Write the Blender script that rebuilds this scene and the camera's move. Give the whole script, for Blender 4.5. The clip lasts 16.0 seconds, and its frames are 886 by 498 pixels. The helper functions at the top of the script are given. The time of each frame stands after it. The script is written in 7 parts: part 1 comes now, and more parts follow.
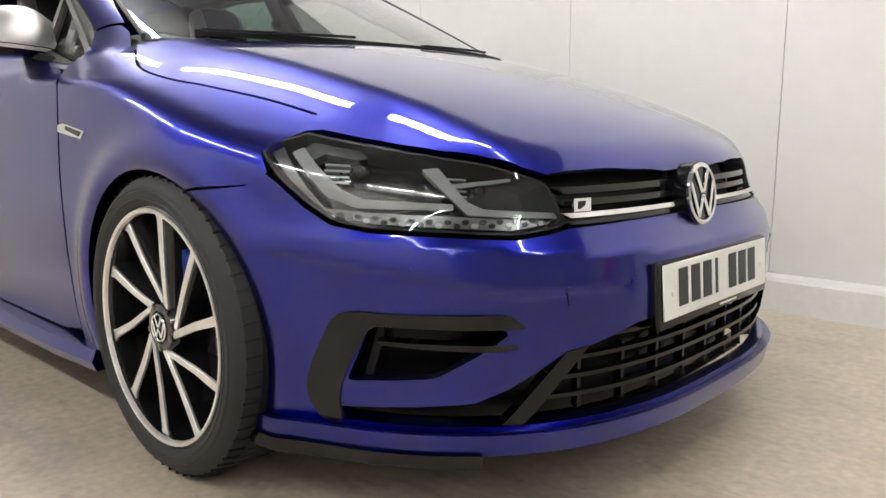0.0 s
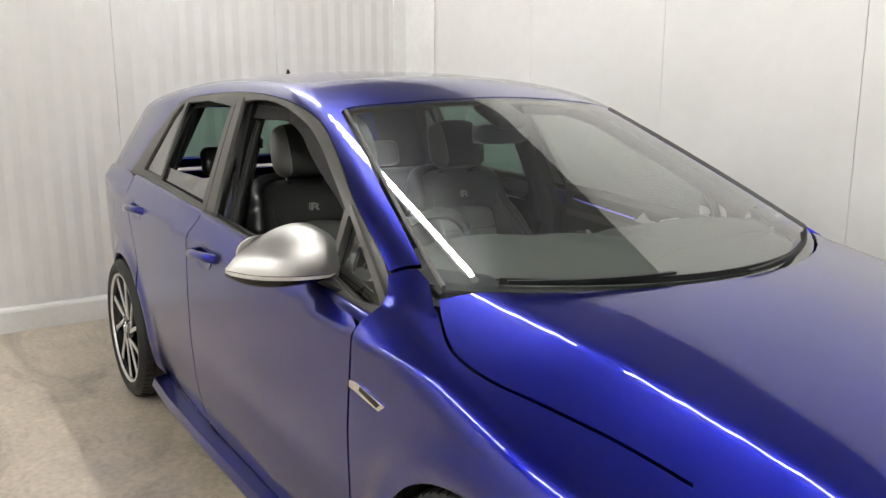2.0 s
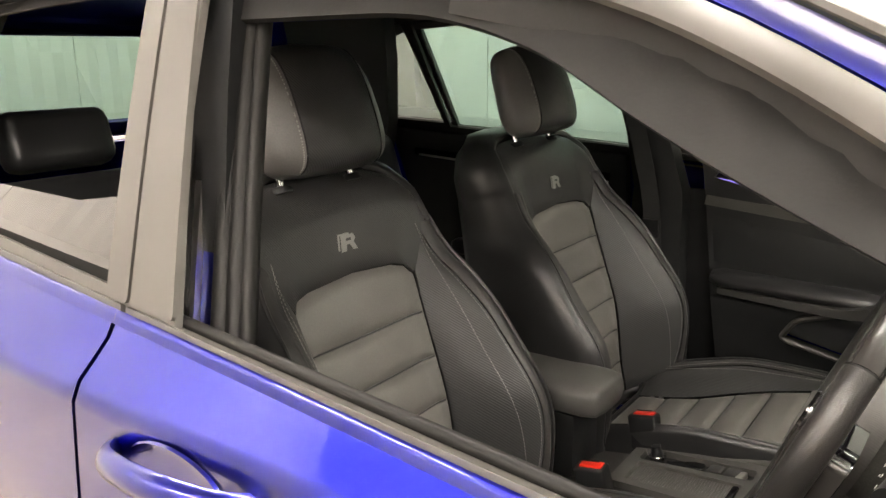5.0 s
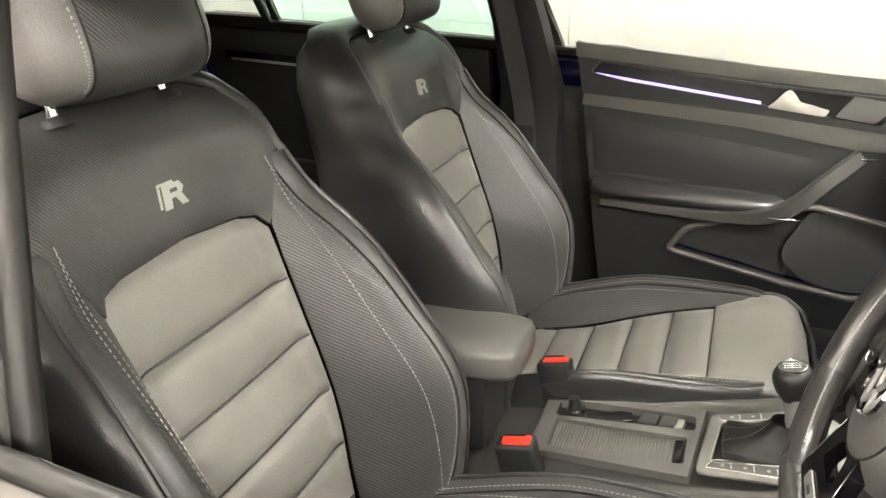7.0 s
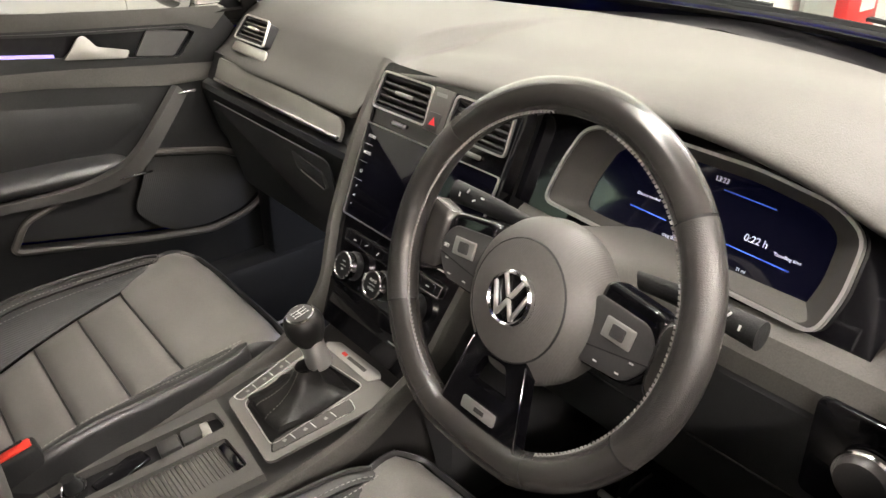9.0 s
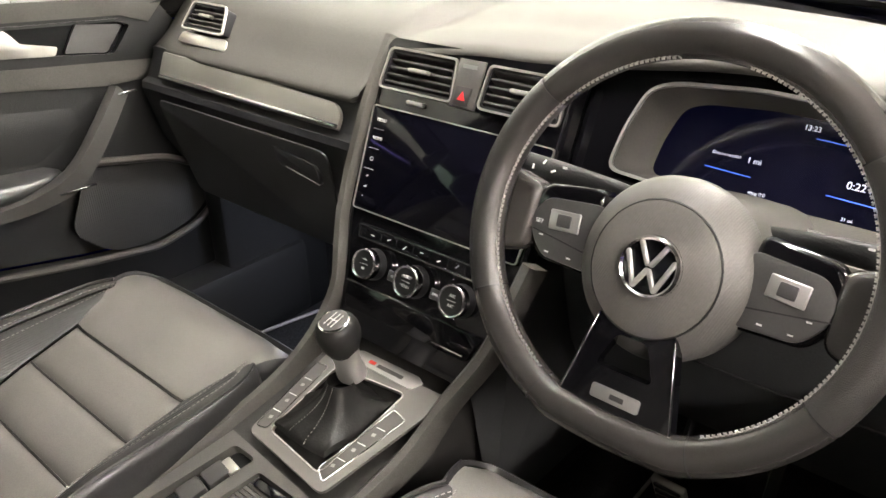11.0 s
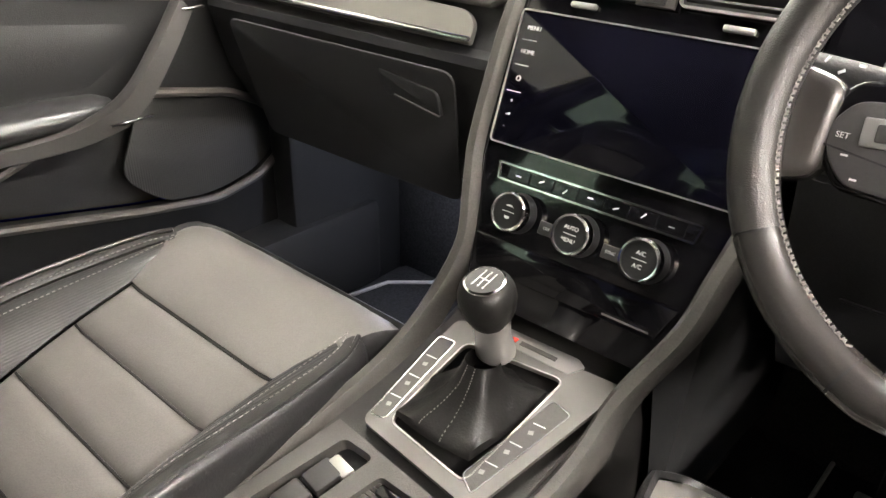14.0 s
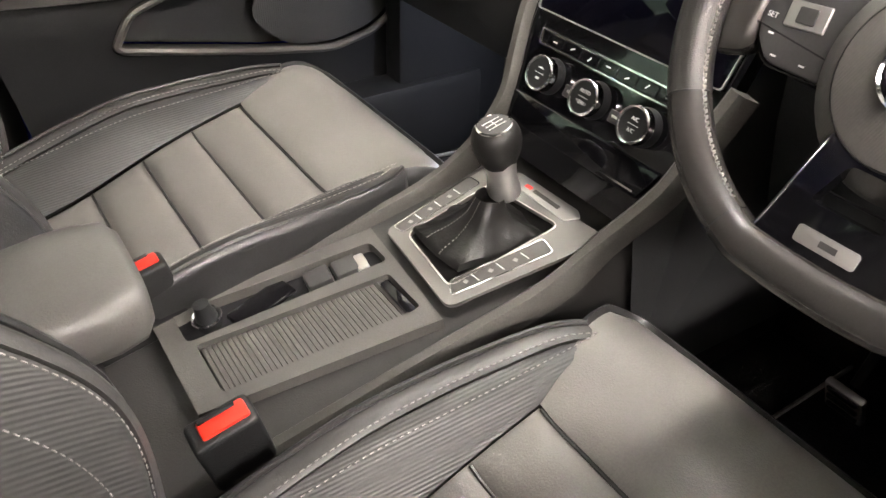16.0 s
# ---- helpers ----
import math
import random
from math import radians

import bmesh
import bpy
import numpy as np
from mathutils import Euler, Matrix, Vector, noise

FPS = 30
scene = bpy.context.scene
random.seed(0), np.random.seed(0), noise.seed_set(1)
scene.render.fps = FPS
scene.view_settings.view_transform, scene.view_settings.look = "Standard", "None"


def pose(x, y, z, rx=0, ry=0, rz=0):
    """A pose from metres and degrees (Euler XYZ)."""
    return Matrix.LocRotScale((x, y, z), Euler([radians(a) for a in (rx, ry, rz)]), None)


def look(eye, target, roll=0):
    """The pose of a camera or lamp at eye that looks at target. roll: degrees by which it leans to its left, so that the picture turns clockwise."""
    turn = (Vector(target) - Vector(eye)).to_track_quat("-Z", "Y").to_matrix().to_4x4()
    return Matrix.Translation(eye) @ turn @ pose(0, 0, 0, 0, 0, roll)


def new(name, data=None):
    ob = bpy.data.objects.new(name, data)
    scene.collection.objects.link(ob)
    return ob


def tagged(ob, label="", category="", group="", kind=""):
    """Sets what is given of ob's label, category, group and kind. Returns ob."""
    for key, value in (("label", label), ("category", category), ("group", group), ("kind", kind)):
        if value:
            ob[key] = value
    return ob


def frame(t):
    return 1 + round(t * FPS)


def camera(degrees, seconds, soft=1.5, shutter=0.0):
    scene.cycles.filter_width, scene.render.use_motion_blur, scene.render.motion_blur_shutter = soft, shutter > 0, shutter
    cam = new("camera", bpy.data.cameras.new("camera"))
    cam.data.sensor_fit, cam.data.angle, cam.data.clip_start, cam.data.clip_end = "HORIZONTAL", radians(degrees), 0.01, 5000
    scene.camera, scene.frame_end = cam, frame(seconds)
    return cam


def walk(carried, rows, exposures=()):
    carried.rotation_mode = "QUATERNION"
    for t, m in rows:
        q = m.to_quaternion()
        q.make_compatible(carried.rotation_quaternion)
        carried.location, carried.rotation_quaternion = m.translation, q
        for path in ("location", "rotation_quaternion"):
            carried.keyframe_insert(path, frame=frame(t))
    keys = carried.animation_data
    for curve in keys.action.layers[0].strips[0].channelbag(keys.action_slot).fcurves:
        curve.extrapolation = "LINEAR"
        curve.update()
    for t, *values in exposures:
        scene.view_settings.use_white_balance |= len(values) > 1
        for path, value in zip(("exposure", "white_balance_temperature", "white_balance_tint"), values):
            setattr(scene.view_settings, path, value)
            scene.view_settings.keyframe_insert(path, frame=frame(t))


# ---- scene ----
cam = camera(60.1, 16.0)
PATH = [
    (0, (1.533, -1.613, 0.751), (0.189, -0.167, 0.43), 0.1),
    (0.5, (1.512, -1.611, 0.762), (0.152, -0.181, 0.433), 0.1),
    (1, (1.398, -1.635, 1.049), (-0.003, -0.247, 0.714), 0.4),
    (1.5, (1.254, -1.693, 1.342), (-0.26, -0.442, 0.964), 0.1),
    (2, (1.008, -1.632, 1.36), (-0.597, -0.502, 0.978), 0.0),
    (2.5, (0.674, -1.581, 1.368), (-0.961, -0.498, 0.975), -0.1),
    (3, (0.314, -1.565, 1.38), (-1.289, -0.441, 0.975), -0.2),
    (3.2, (0.171, -1.531, 1.369), (-1.405, -0.372, 0.955), -0.2),
    (5.3, (-0.892, -1.182, 1.251), (-1.975, 0.418, 0.733), -0.6),
    (5.5, (-0.935, -1.132, 1.247), (-1.98, 0.484, 0.704), -0.6),
    (6, (-1.006, -1.05, 1.226), (-1.956, 0.601, 0.617), -0.6),
    (6.5, (-1.042, -1.019, 1.216), (-1.864, 0.674, 0.54), -0.8),
    (7, (-1.084, -1.003, 1.213), (-1.764, 0.726, 0.472), -0.8),
    (7.5, (-1.148, -0.962, 1.21), (-1.543, 0.818, 0.389), -1.9),
    (7.6, (-1.162, -0.945, 1.213), (-1.46, 0.842, 0.364), -1.9),
    (8, (-1.203, -0.851, 1.195), (-1.075, 0.938, 0.31), -3.2),
    (8.5, (-1.266, -0.801, 1.209), (-0.565, 0.83, 0.287), -2.0),
    (9, (-1.369, -0.783, 1.223), (-0.262, 0.6, 0.295), -0.4),
    (9.2, (-1.404, -0.777, 1.223), (-0.199, 0.522, 0.296), -0.0),
    (11.3, (-1.475, -0.518, 1.126), (-0.119, 0.644, 0.227), -0.8),
    (11.5, (-1.473, -0.47, 1.101), (-0.111, 0.727, 0.256), -1.1),
    (12, (-1.479, -0.397, 1.048), (-0.059, 0.81, 0.321), -0.5),
    (12.5, (-1.486, -0.371, 1.029), (-0.03, 0.826, 0.362), -0.3),
    (13, (-1.485, -0.369, 1.03), (-0.023, 0.826, 0.372), -0.5),
    (13.5, (-1.473, -0.363, 1.029), (-0.058, 0.83, 0.271), -0.1),
    (14, (-1.443, -0.349, 1.017), (-0.127, 0.828, 0.078), 0.7),
    (14.5, (-1.417, -0.346, 0.997), (-0.227, 0.852, -0.074), 1.6),
    (15, (-1.403, -0.353, 0.975), (-0.37, 0.885, -0.209), 1.7),
    (15.5, (-1.398, -0.399, 0.973), (-0.44, 0.842, -0.269), 2.0),
    (16, (-1.429, -0.549, 1.038), (-0.509, 0.775, -0.145), 2.0),
]
walk(cam, [(t, look(eye, target, roll)) for t, eye, target, roll in PATH],
     exposures=[(0, .22, 6350, 8), (1.5, .05, 6350, 7), (3.2, .2, 6300, 6), (5.3, 2.1, 7250, 13), (7, 3.1, 7000, 10), (8, 3.05, 7050, 13), (9, 2.5, 7050, 15), (12, 3.08, 6950, 13), (16, 3.18, 6950, 16)])

# ---- light ----
world = bpy.data.worlds.new("world")
scene.world = world
world.use_nodes = True
world.node_tree.nodes["Background"].inputs[0].default_value = (.9, .95, 1, 1)
world.node_tree.nodes["Background"].inputs[1].default_value = .05


# ---- materials ----
def material(name, color, rough=.5, metal=0, coat=0, coat_rough=.05, spec=.5, grain=None, stain=None, emit=0, emit_color=None):
    """A surface of one substance. grain: (scale, bump strength, contrast of colour); stain: (scale, contrast of colour, contrast of roughness)."""
    m = bpy.data.materials.new(name)
    m.use_nodes = True
    nt = m.node_tree
    b = nt.nodes["Principled BSDF"]
    b.inputs["Roughness"].default_value = rough
    b.inputs["Metallic"].default_value = metal
    b.inputs["Coat Weight"].default_value = coat
    b.inputs["Coat Roughness"].default_value = coat_rough
    b.inputs["Specular IOR Level"].default_value = spec
    col = (*color, 1)
    b.inputs["Base Color"].default_value = col
    if emit:
        b.inputs["Emission Color"].default_value = (*(emit_color or color), 1)
        b.inputs["Emission Strength"].default_value = emit
    place = nt.nodes.new("ShaderNodeTexCoord").outputs["Object"]
    last = None

    def noise_of(scale, detail=6):
        n = nt.nodes.new("ShaderNodeTexNoise")
        n.inputs["Scale"].default_value, n.inputs["Detail"].default_value = scale, detail
        nt.links.new(place, n.inputs["Vector"])
        return n.outputs["Fac"]

    def shade(fac, before, amount):
        ramp = nt.nodes.new("ShaderNodeMapRange")
        ramp.inputs["From Min"].default_value, ramp.inputs["From Max"].default_value = .3, .7
        ramp.inputs["To Min"].default_value, ramp.inputs["To Max"].default_value = 1 - amount, 1 + amount
        nt.links.new(fac, ramp.inputs["Value"])
        mul = nt.nodes.new("ShaderNodeVectorMath")
        mul.operation = "SCALE"
        if before is None:
            mul.inputs[0].default_value = color
        else:
            nt.links.new(before, mul.inputs[0])
        nt.links.new(ramp.outputs["Result"], mul.inputs["Scale"])
        return mul.outputs["Vector"]

    if stain:
        fac = noise_of(stain[0])
        last = shade(fac, last, stain[1])
        r = nt.nodes.new("ShaderNodeMapRange")
        r.inputs["To Min"].default_value, r.inputs["To Max"].default_value = max(0, rough - stain[2]), min(1, rough + stain[2])
        nt.links.new(fac, r.inputs["Value"])
        nt.links.new(r.outputs["Result"], b.inputs["Roughness"])
    if grain:
        fac = noise_of(grain[0], 3)
        if grain[2]:
            last = shade(fac, last, grain[2])
        if grain[1]:
            bump = nt.nodes.new("ShaderNodeBump")
            bump.inputs["Strength"].default_value, bump.inputs["Distance"].default_value = grain[1], .001
            nt.links.new(fac, bump.inputs["Height"])
            nt.links.new(bump.outputs["Normal"], b.inputs["Normal"])
    if last is not None:
        nt.links.new(last, b.inputs["Base Color"])
    return m


def ribbed(name, color, rough, pitch, axis, strength=.6, second=None):
    """Leather or plastic with fine raised ribs of a given pitch along an axis of the thing."""
    m = material(name, color, rough, grain=(350, .15, .08))
    nt = m.node_tree
    b = nt.nodes["Principled BSDF"]
    sep = nt.nodes.new("ShaderNodeSeparateXYZ")
    nt.links.new(nt.nodes.new("ShaderNodeTexCoord").outputs["Object"], sep.inputs[0])

    def wave(axis_weights, pitch):
        total = None
        for n, w in zip("XYZ", axis_weights):
            if w:
                k = nt.nodes.new("ShaderNodeMath")
                k.operation = "MULTIPLY_ADD"
                nt.links.new(sep.outputs[n], k.inputs[0])
                k.inputs[1].default_value = w * 6.2832 / pitch
                if total is None:
                    k.inputs[2].default_value = 0
                else:
                    nt.links.new(total, k.inputs[2])
                total = k.outputs[0]
        s = nt.nodes.new("ShaderNodeMath")
        s.operation = "SINE"
        nt.links.new(total, s.inputs[0])
        return s.outputs[0]

    h = wave(axis, pitch)
    if second:
        mul = nt.nodes.new("ShaderNodeMath")
        mul.operation = "MULTIPLY_ADD"
        nt.links.new(wave(second[1], second[0]), mul.inputs[0])
        mul.inputs[1].default_value = .5
        nt.links.new(h, mul.inputs[2])
        h = mul.outputs[0]
    bump = nt.nodes.new("ShaderNodeBump")
    bump.inputs["Strength"].default_value, bump.inputs["Distance"].default_value = strength, .0008
    nt.links.new(h, bump.inputs["Height"])
    nt.links.new(bump.outputs["Normal"], b.inputs["Normal"])
    return m


def glass_material(name, tint, gloss=1.0, rough=0.0, face=.07, grazing=5):
    """Clear pane: straight through, with a mirror gloss that grows towards grazing."""
    m = bpy.data.materials.new(name)
    m.use_nodes = True
    nt = m.node_tree
    nt.nodes.remove(nt.nodes["Principled BSDF"])
    tr, gl, mix, lw, power, mad = (nt.nodes.new(n) for n in ("ShaderNodeBsdfTransparent", "ShaderNodeBsdfGlossy", "ShaderNodeMixShader", "ShaderNodeLayerWeight", "ShaderNodeMath", "ShaderNodeMath"))
    tr.inputs["Color"].default_value = (*tint, 1)
    gl.inputs["Color"].default_value = (gloss, gloss, gloss, 1)
    gl.inputs["Roughness"].default_value = rough
    lw.inputs["Blend"].default_value = .5
    power.operation, mad.operation = "POWER", "MULTIPLY_ADD"
    power.inputs[1].default_value = grazing
    mad.inputs[1].default_value, mad.inputs[2].default_value = .92, face
    nt.links.new(lw.outputs["Facing"], power.inputs[0])
    nt.links.new(power.outputs[0], mad.inputs[0])
    nt.links.new(mad.outputs[0], mix.inputs[0])
    nt.links.new(tr.outputs[0], mix.inputs[1])
    nt.links.new(gl.outputs[0], mix.inputs[2])
    nt.links.new(mix.outputs[0], nt.nodes["Material Output"].inputs["Surface"])
    return m


PAINT = material("blue_metallic_paint", (.0075, .0105, .235), .30, metal=1, coat=1, coat_rough=.012, grain=(2600, 0, .14))
PAINT.node_tree.nodes["Principled BSDF"].inputs["Coat IOR"].default_value = 1.52
GLOSS = material("gloss_black", (.005, .005, .006), .09, spec=.4, stain=(6, .2, .03))
BLACK = material("matt_black_plastic", (.012, .012, .013), .55, spec=.25, grain=(500, .2, .15))
TRIM = material("window_trim", (.078, .073, .067), .36, spec=.5, stain=(9, .1, .06))
RUBBER = material("tyre_rubber", (.012, .012, .012), .62, grain=(160, .3, .2), stain=(14, .25, .1))
ALLOY = material("machined_alloy", (.86, .85, .83), .34, metal=.85, stain=(30, .08, .06))
DARKALLOY = material("black_wheel_paint", (.008, .008, .009), .18, coat=.6, stain=(20, .2, .05))
CHROME = material("chrome", (.80, .80, .80), .13, metal=1, stain=(40, .04, .03))
SATIN = material("satin_aluminium", (.60, .585, .56), .40, metal=1, grain=(900, .12, .04), stain=(14, .05, .05))
DISC = material("cast_steel", (.30, .29, .28), .35, metal=1, stain=(25, .2, .1))
CALIPER = material("blue_caliper_paint", (.01, .03, .25), .3, coat=.5, stain=(30, .1, .05))
PLATE = material("white_plate", (.80, .80, .76), .35, stain=(20, .03, .05))
INK = material("black_ink", (.012, .012, .012), .4, stain=(20, .1, .05))
CLEAR = glass_material("lamp_cover", (.80, .82, .82), .9, grazing=4)
SCREENGLASS = glass_material("windscreen_glass", (.86, .96, .92), face=.165)
SIDEGLASS = glass_material("green_tinted_glass", (.28, .30, .275))
REARGLASS = glass_material("deep_green_tinted_glass", (.20, .30, .255))
DARKGLASS = glass_material("dark_tinted_glass", (.16, .19, .17), face=.09, grazing=3)
LAMPIN = material("lamp_inner_grey", (.30, .30, .30), .24, metal=.7, stain=(30, .2, .05))
LAMPDARK = material("lamp_inner_black", (.014, .014, .015), .18, coat=.5, stain=(30, .2, .05))
LED = material("led_lightguide", (.34, .34, .34), .20, coat=.6, stain=(40, .04, .04))
REFLECTOR = material("mirror_silver", (.92, .92, .92), .01, metal=1)
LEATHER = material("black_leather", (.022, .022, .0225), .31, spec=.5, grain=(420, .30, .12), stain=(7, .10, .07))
# Same black leather as LEATHER, with brightness put into its colour.
LEATHERINS = material("brightened_smooth_leather", (.150, .144, .134), .36, grain=(520, .25, .10), stain=(6, .10, .06))
CARBON = ribbed("carbon_look_leather", (.038, .038, .0375), .36, .0036, (0, .8, .6), .24)
CARBON.node_tree.nodes["Principled BSDF"].inputs["Specular IOR Level"].default_value = .4
STITCH = material("grey_stitching_thread", (.30, .29, .275), .7, grain=(900, .3, .2))
SOFT = material("soft_dash_plastic", (.070, .068, .062), .55, spec=.25, grain=(520, .35, .14), stain=(4, .07, .05))
HARD = material("hard_black_plastic", (.0155, .016, .0165), .46, spec=.25, grain=(520, .35, .14), stain=(5, .08, .06))
PIANO = material("piano_black", (.004, .004, .005), .06, spec=.5, stain=(9, .2, .02))
CARPET = material("black_carpet", (.024, .024, .025), .95, spec=.1, grain=(260, .9, .35), stain=(6, .15, .0))
FABRIC = material("headliner_black_cloth", (.028, .028, .029), .9, grain=(500, .4, .2), stain=(5, .1, 0))
SCREEN = material("dark_display_glass", (.003, .003, .006), .06, spec=.35, stain=(9, .15, .02))
RED = material("red_buckle_plastic", (.75, .035, .02), .38, grain=(300, .1, .05))
DARKGREY = material("dark_grey_button", (.042, .041, .041), .42, grain=(400, .15, .08))
WHITEINK = material("white_symbol", (.78, .78, .78), .5)
WEB = ribbed("woven_belt", (.018, .018, .019), .6, .003, (1, 0, 1), .6)

FRAMERUBBER = material("door_frame_rubber", (.012, .0115, .011), .5, spec=.2, grain=(300, .15, .1), stain=(10, .15, .08))
STRIPMAT = material("satin_grey_trim", (.21, .205, .185), .34, metal=.35, grain=(1400, .1, .05), stain=(10, .06, .05))
COLLAR = material("satin_silver_collar", (.46, .455, .44), .30, metal=.7, stain=(20, .06, .05))
# Black leather with the light on the headrest wings put into its colour.
WINGLEATHER = material("lit_wing_leather", (.135, .130, .124), .36, grain=(480, .25, .1), stain=(6, .08, .06))
RECESS = material("dark_recess_plastic", (.007, .007, .008), .22, spec=.14, stain=(9, .15, .05))


# ---- body form: smooth functions of the car's length (x forward), half-width (y) and height (z) ----
def curve(*pts):
    """A smooth curve through (x, y) pairs, straight beyond its ends."""
    xs, ys = np.array([p[0] for p in pts], float), np.array([p[1] for p in pts], float)
    sl = np.diff(ys) / np.diff(xs)
    m = np.concatenate(([sl[0]], (sl[:-1] + sl[1:]) / 2, [sl[-1]]))

    def f(x):
        x = np.asarray(x, float)
        i = np.clip(np.searchsorted(xs, x) - 1, 0, len(xs) - 2)
        h = xs[i + 1] - xs[i]
        t = np.clip((x - xs[i]) / h, 0, 1)
        y = ((1 + 2 * t) * (1 - t) ** 2 * ys[i] + t * (1 - t) ** 2 * h * m[i] + t * t * (3 - 2 * t) * ys[i + 1] + t * t * (t - 1) * h * m[i + 1])
        return y + np.where(x < xs[0], (x - xs[0]) * m[0], 0) + np.where(x > xs[-1], (x - xs[-1]) * m[-1], 0)
    return f


def smax(a, b, k):
    """The larger of two, with a rounding of size k."""
    h = np.clip(0.5 + 0.5 * (a - b) / k, 0, 1)
    return b + (a - b) * h + k * h * (1 - h)


PROF_LOW = curve((-.80, .785), (-.66, .835), (-.45, .860), (-.2, .871), (0, .873))
PROF_TOP = curve((0, .873), (.03, .850), (.09, .810), (.16, .782), (.25, .74))
TAPER = curve((-3.45, .80), (-3.2, .905), (-2.9, .955), (-2.4, .985), (-1.8, 1), (-1.2, 1), (-.6, .995), (1, .99))
NOSE_LOW = curve((.10, .80), (.18, .856), (.3, .858), (.4, .857), (.47, .853), (.525, .845))
NOSE_TOP = curve((.525, .845), (.55, .824), (.59, .797), (.66, .775), (.75, .76), (1, .74))
HOOD = curve((-.35, 1.02), (-.2, .995), (0, .962), (.25, .905), (.5, .832), (.65, .768), (.75, .700), (.8, .650), (.9, .54))
BELT = curve((-3.2, 1.075), (-2.5, 1.053), (-1.5, 1.0), (-.9, .955), (-.4, .908))
HALF = curve((-3.4, .72), (-3, .775), (-2.7, .79), (-2.4, .787), (-1.5, .80), (-1.03, .792), (-.5, .76), (-.3, .735))
ROOF = curve((-3.3, 1.375), (-3, 1.415), (-2.6, 1.453), (-2.1, 1.477), (-1.6, 1.470), (-1.2, 1.438), (-.93, 1.388), (-.6, 1.31))
XO, NS = -.15, 2.8


def crease(x):
    return .90 + .045 * (-1.37 - x)


def hood_height(x, y):
    yc, a = .632 - .155 * np.clip(x + .1, -.3, .8), np.abs(y)
    f = np.clip((x + .3) / 1.05, 0, 1)
    return HOOD(x) - .004 - (.034 + .036 * f) * (a / .6) ** 2 - (.26 + .12 * f) * np.log1p(np.exp(np.clip((a - yc) / .007, -40, 40))) * .007


def side_dist(x, y, z):
    t = z - crease(x)
    w = np.where(t < 0, PROF_LOW(t), PROF_TOP(t)) * TAPER(x)
    for hx in (0, -2.63):
        r = np.hypot(x - hx, z - .32)
        w = w + .018 * np.exp(-((r - .368) / .045) ** 2) * (z < .9)
    zn = z + .028 - .055 * np.clip(np.abs(y) / .77, 0, 1) ** 1.5
    u = np.clip(x - XO, 0, None) / (np.where(zn < .525, NOSE_LOW(zn), NOSE_TOP(zn)) - XO)
    d = z - .452 - .26 * np.clip(np.abs(y) - .56, 0, .27)
    fold = .009 / (1 + np.exp(-np.clip(d / .003, -30, 30))) * np.exp(-(np.clip(d, 0, 1) / .055) ** 2) * np.clip((x - .30) / .12, 0, 1) * np.clip((np.abs(y) - .34) / .15, 0, 1)
    return ((u ** NS + (np.abs(y) / w) ** NS) ** (1 / NS) - 1) * w - fold


def body(x, y, z):
    f = smax(side_dist(x, y, z), (z - hood_height(x, y)) * .95, .045)
    return smax(f, -x - 3.41 + .25 * np.clip(z - .9, 0, 1), .06)


def shield_x(y, z):
    return -.03 - 2.22 * (z - .95) - .5 * y * y + .35 * (z - .95) * (1.38 - z)


def cabin(x, y, z):
    s = np.abs(y) - (HALF(x) - (.42 + .12 * np.clip(-2.4 - x, 0, 1)) * (z - 1) - .1 * (z - 1) ** 2)
    f = smax(s * .9, (x - shield_x(y, z)) * .44, .038)
    f = smax(f, z - (ROOF(x) - .14 * y * y), .05)
    return smax(f, (-x - 3.33 + .50 * (z - 1.0)) * .87, .05)


def hull(x, y, z):
    """Body and cabin joined with a soft fillet."""
    return -smax(-body(x, y, z) - 3 * np.clip(-.72 - x, 0, 9), -cabin(x, y, z) - 3 * np.clip(.93 - z, 0, 9), .04)


def solve(form, p, d, far=1.5, n=60):
    """The place where rays from p along d, from outside, first meet the form."""
    p, d = np.asarray(p, float), np.asarray(d, float)
    step = far / n
    lo = np.zeros(len(p)); found = np.zeros(len(p), bool)
    for i in range(1, n + 1):
        q = p + d * (i * step)
        hit = (form(q[:, 0], q[:, 1], q[:, 2]) < 0) & ~found
        lo[hit] = (i - 1) * step
        found |= hit
    hi = lo + step
    for _ in range(22):
        mid = (lo + hi) / 2
        q = p + d * mid[:, None]
        inside = form(q[:, 0], q[:, 1], q[:, 2]) < 0
        hi, lo = np.where(inside, mid, hi), np.where(inside, lo, mid)
    q = p + d * hi[:, None]
    q[~found] = np.nan
    return q


def slope(form, q, e=.002):
    """Outward normals of a form at the places q."""
    g = np.stack([form(*(q + e * np.eye(3)[i]).T) - form(*(q - e * np.eye(3)[i]).T) for i in range(3)], 1)
    return g / (np.linalg.norm(g, axis=1, keepdims=True) + 1e-12)


# ---- mesh tools ----
from mathutils.geometry import delaunay_2d_cdt


def mesh_of(name, verts, faces, mats, normals=None, smooth=True, slots=None):
    me = bpy.data.meshes.new(name)
    me.from_pydata([tuple(map(float, v)) for v in verts], [], [tuple(map(int, f)) for f in faces])
    for m in (mats if isinstance(mats, (list, tuple)) else [mats]):
        me.materials.append(m)
    me.polygons.foreach_set("use_smooth", [smooth] * len(me.polygons))
    if slots is not None:
        me.polygons.foreach_set("material_index", slots)
    me.update()
    if normals is not None:
        me.normals_split_custom_set_from_vertices([tuple(map(float, n)) for n in normals])
    return me


def thing(name, label, category, at=(0, 0, 0), group="", kind=""):
    ob = new(name)
    ob.empty_display_size = .05
    ob.location = at
    return tagged(ob, label, category, group, kind)


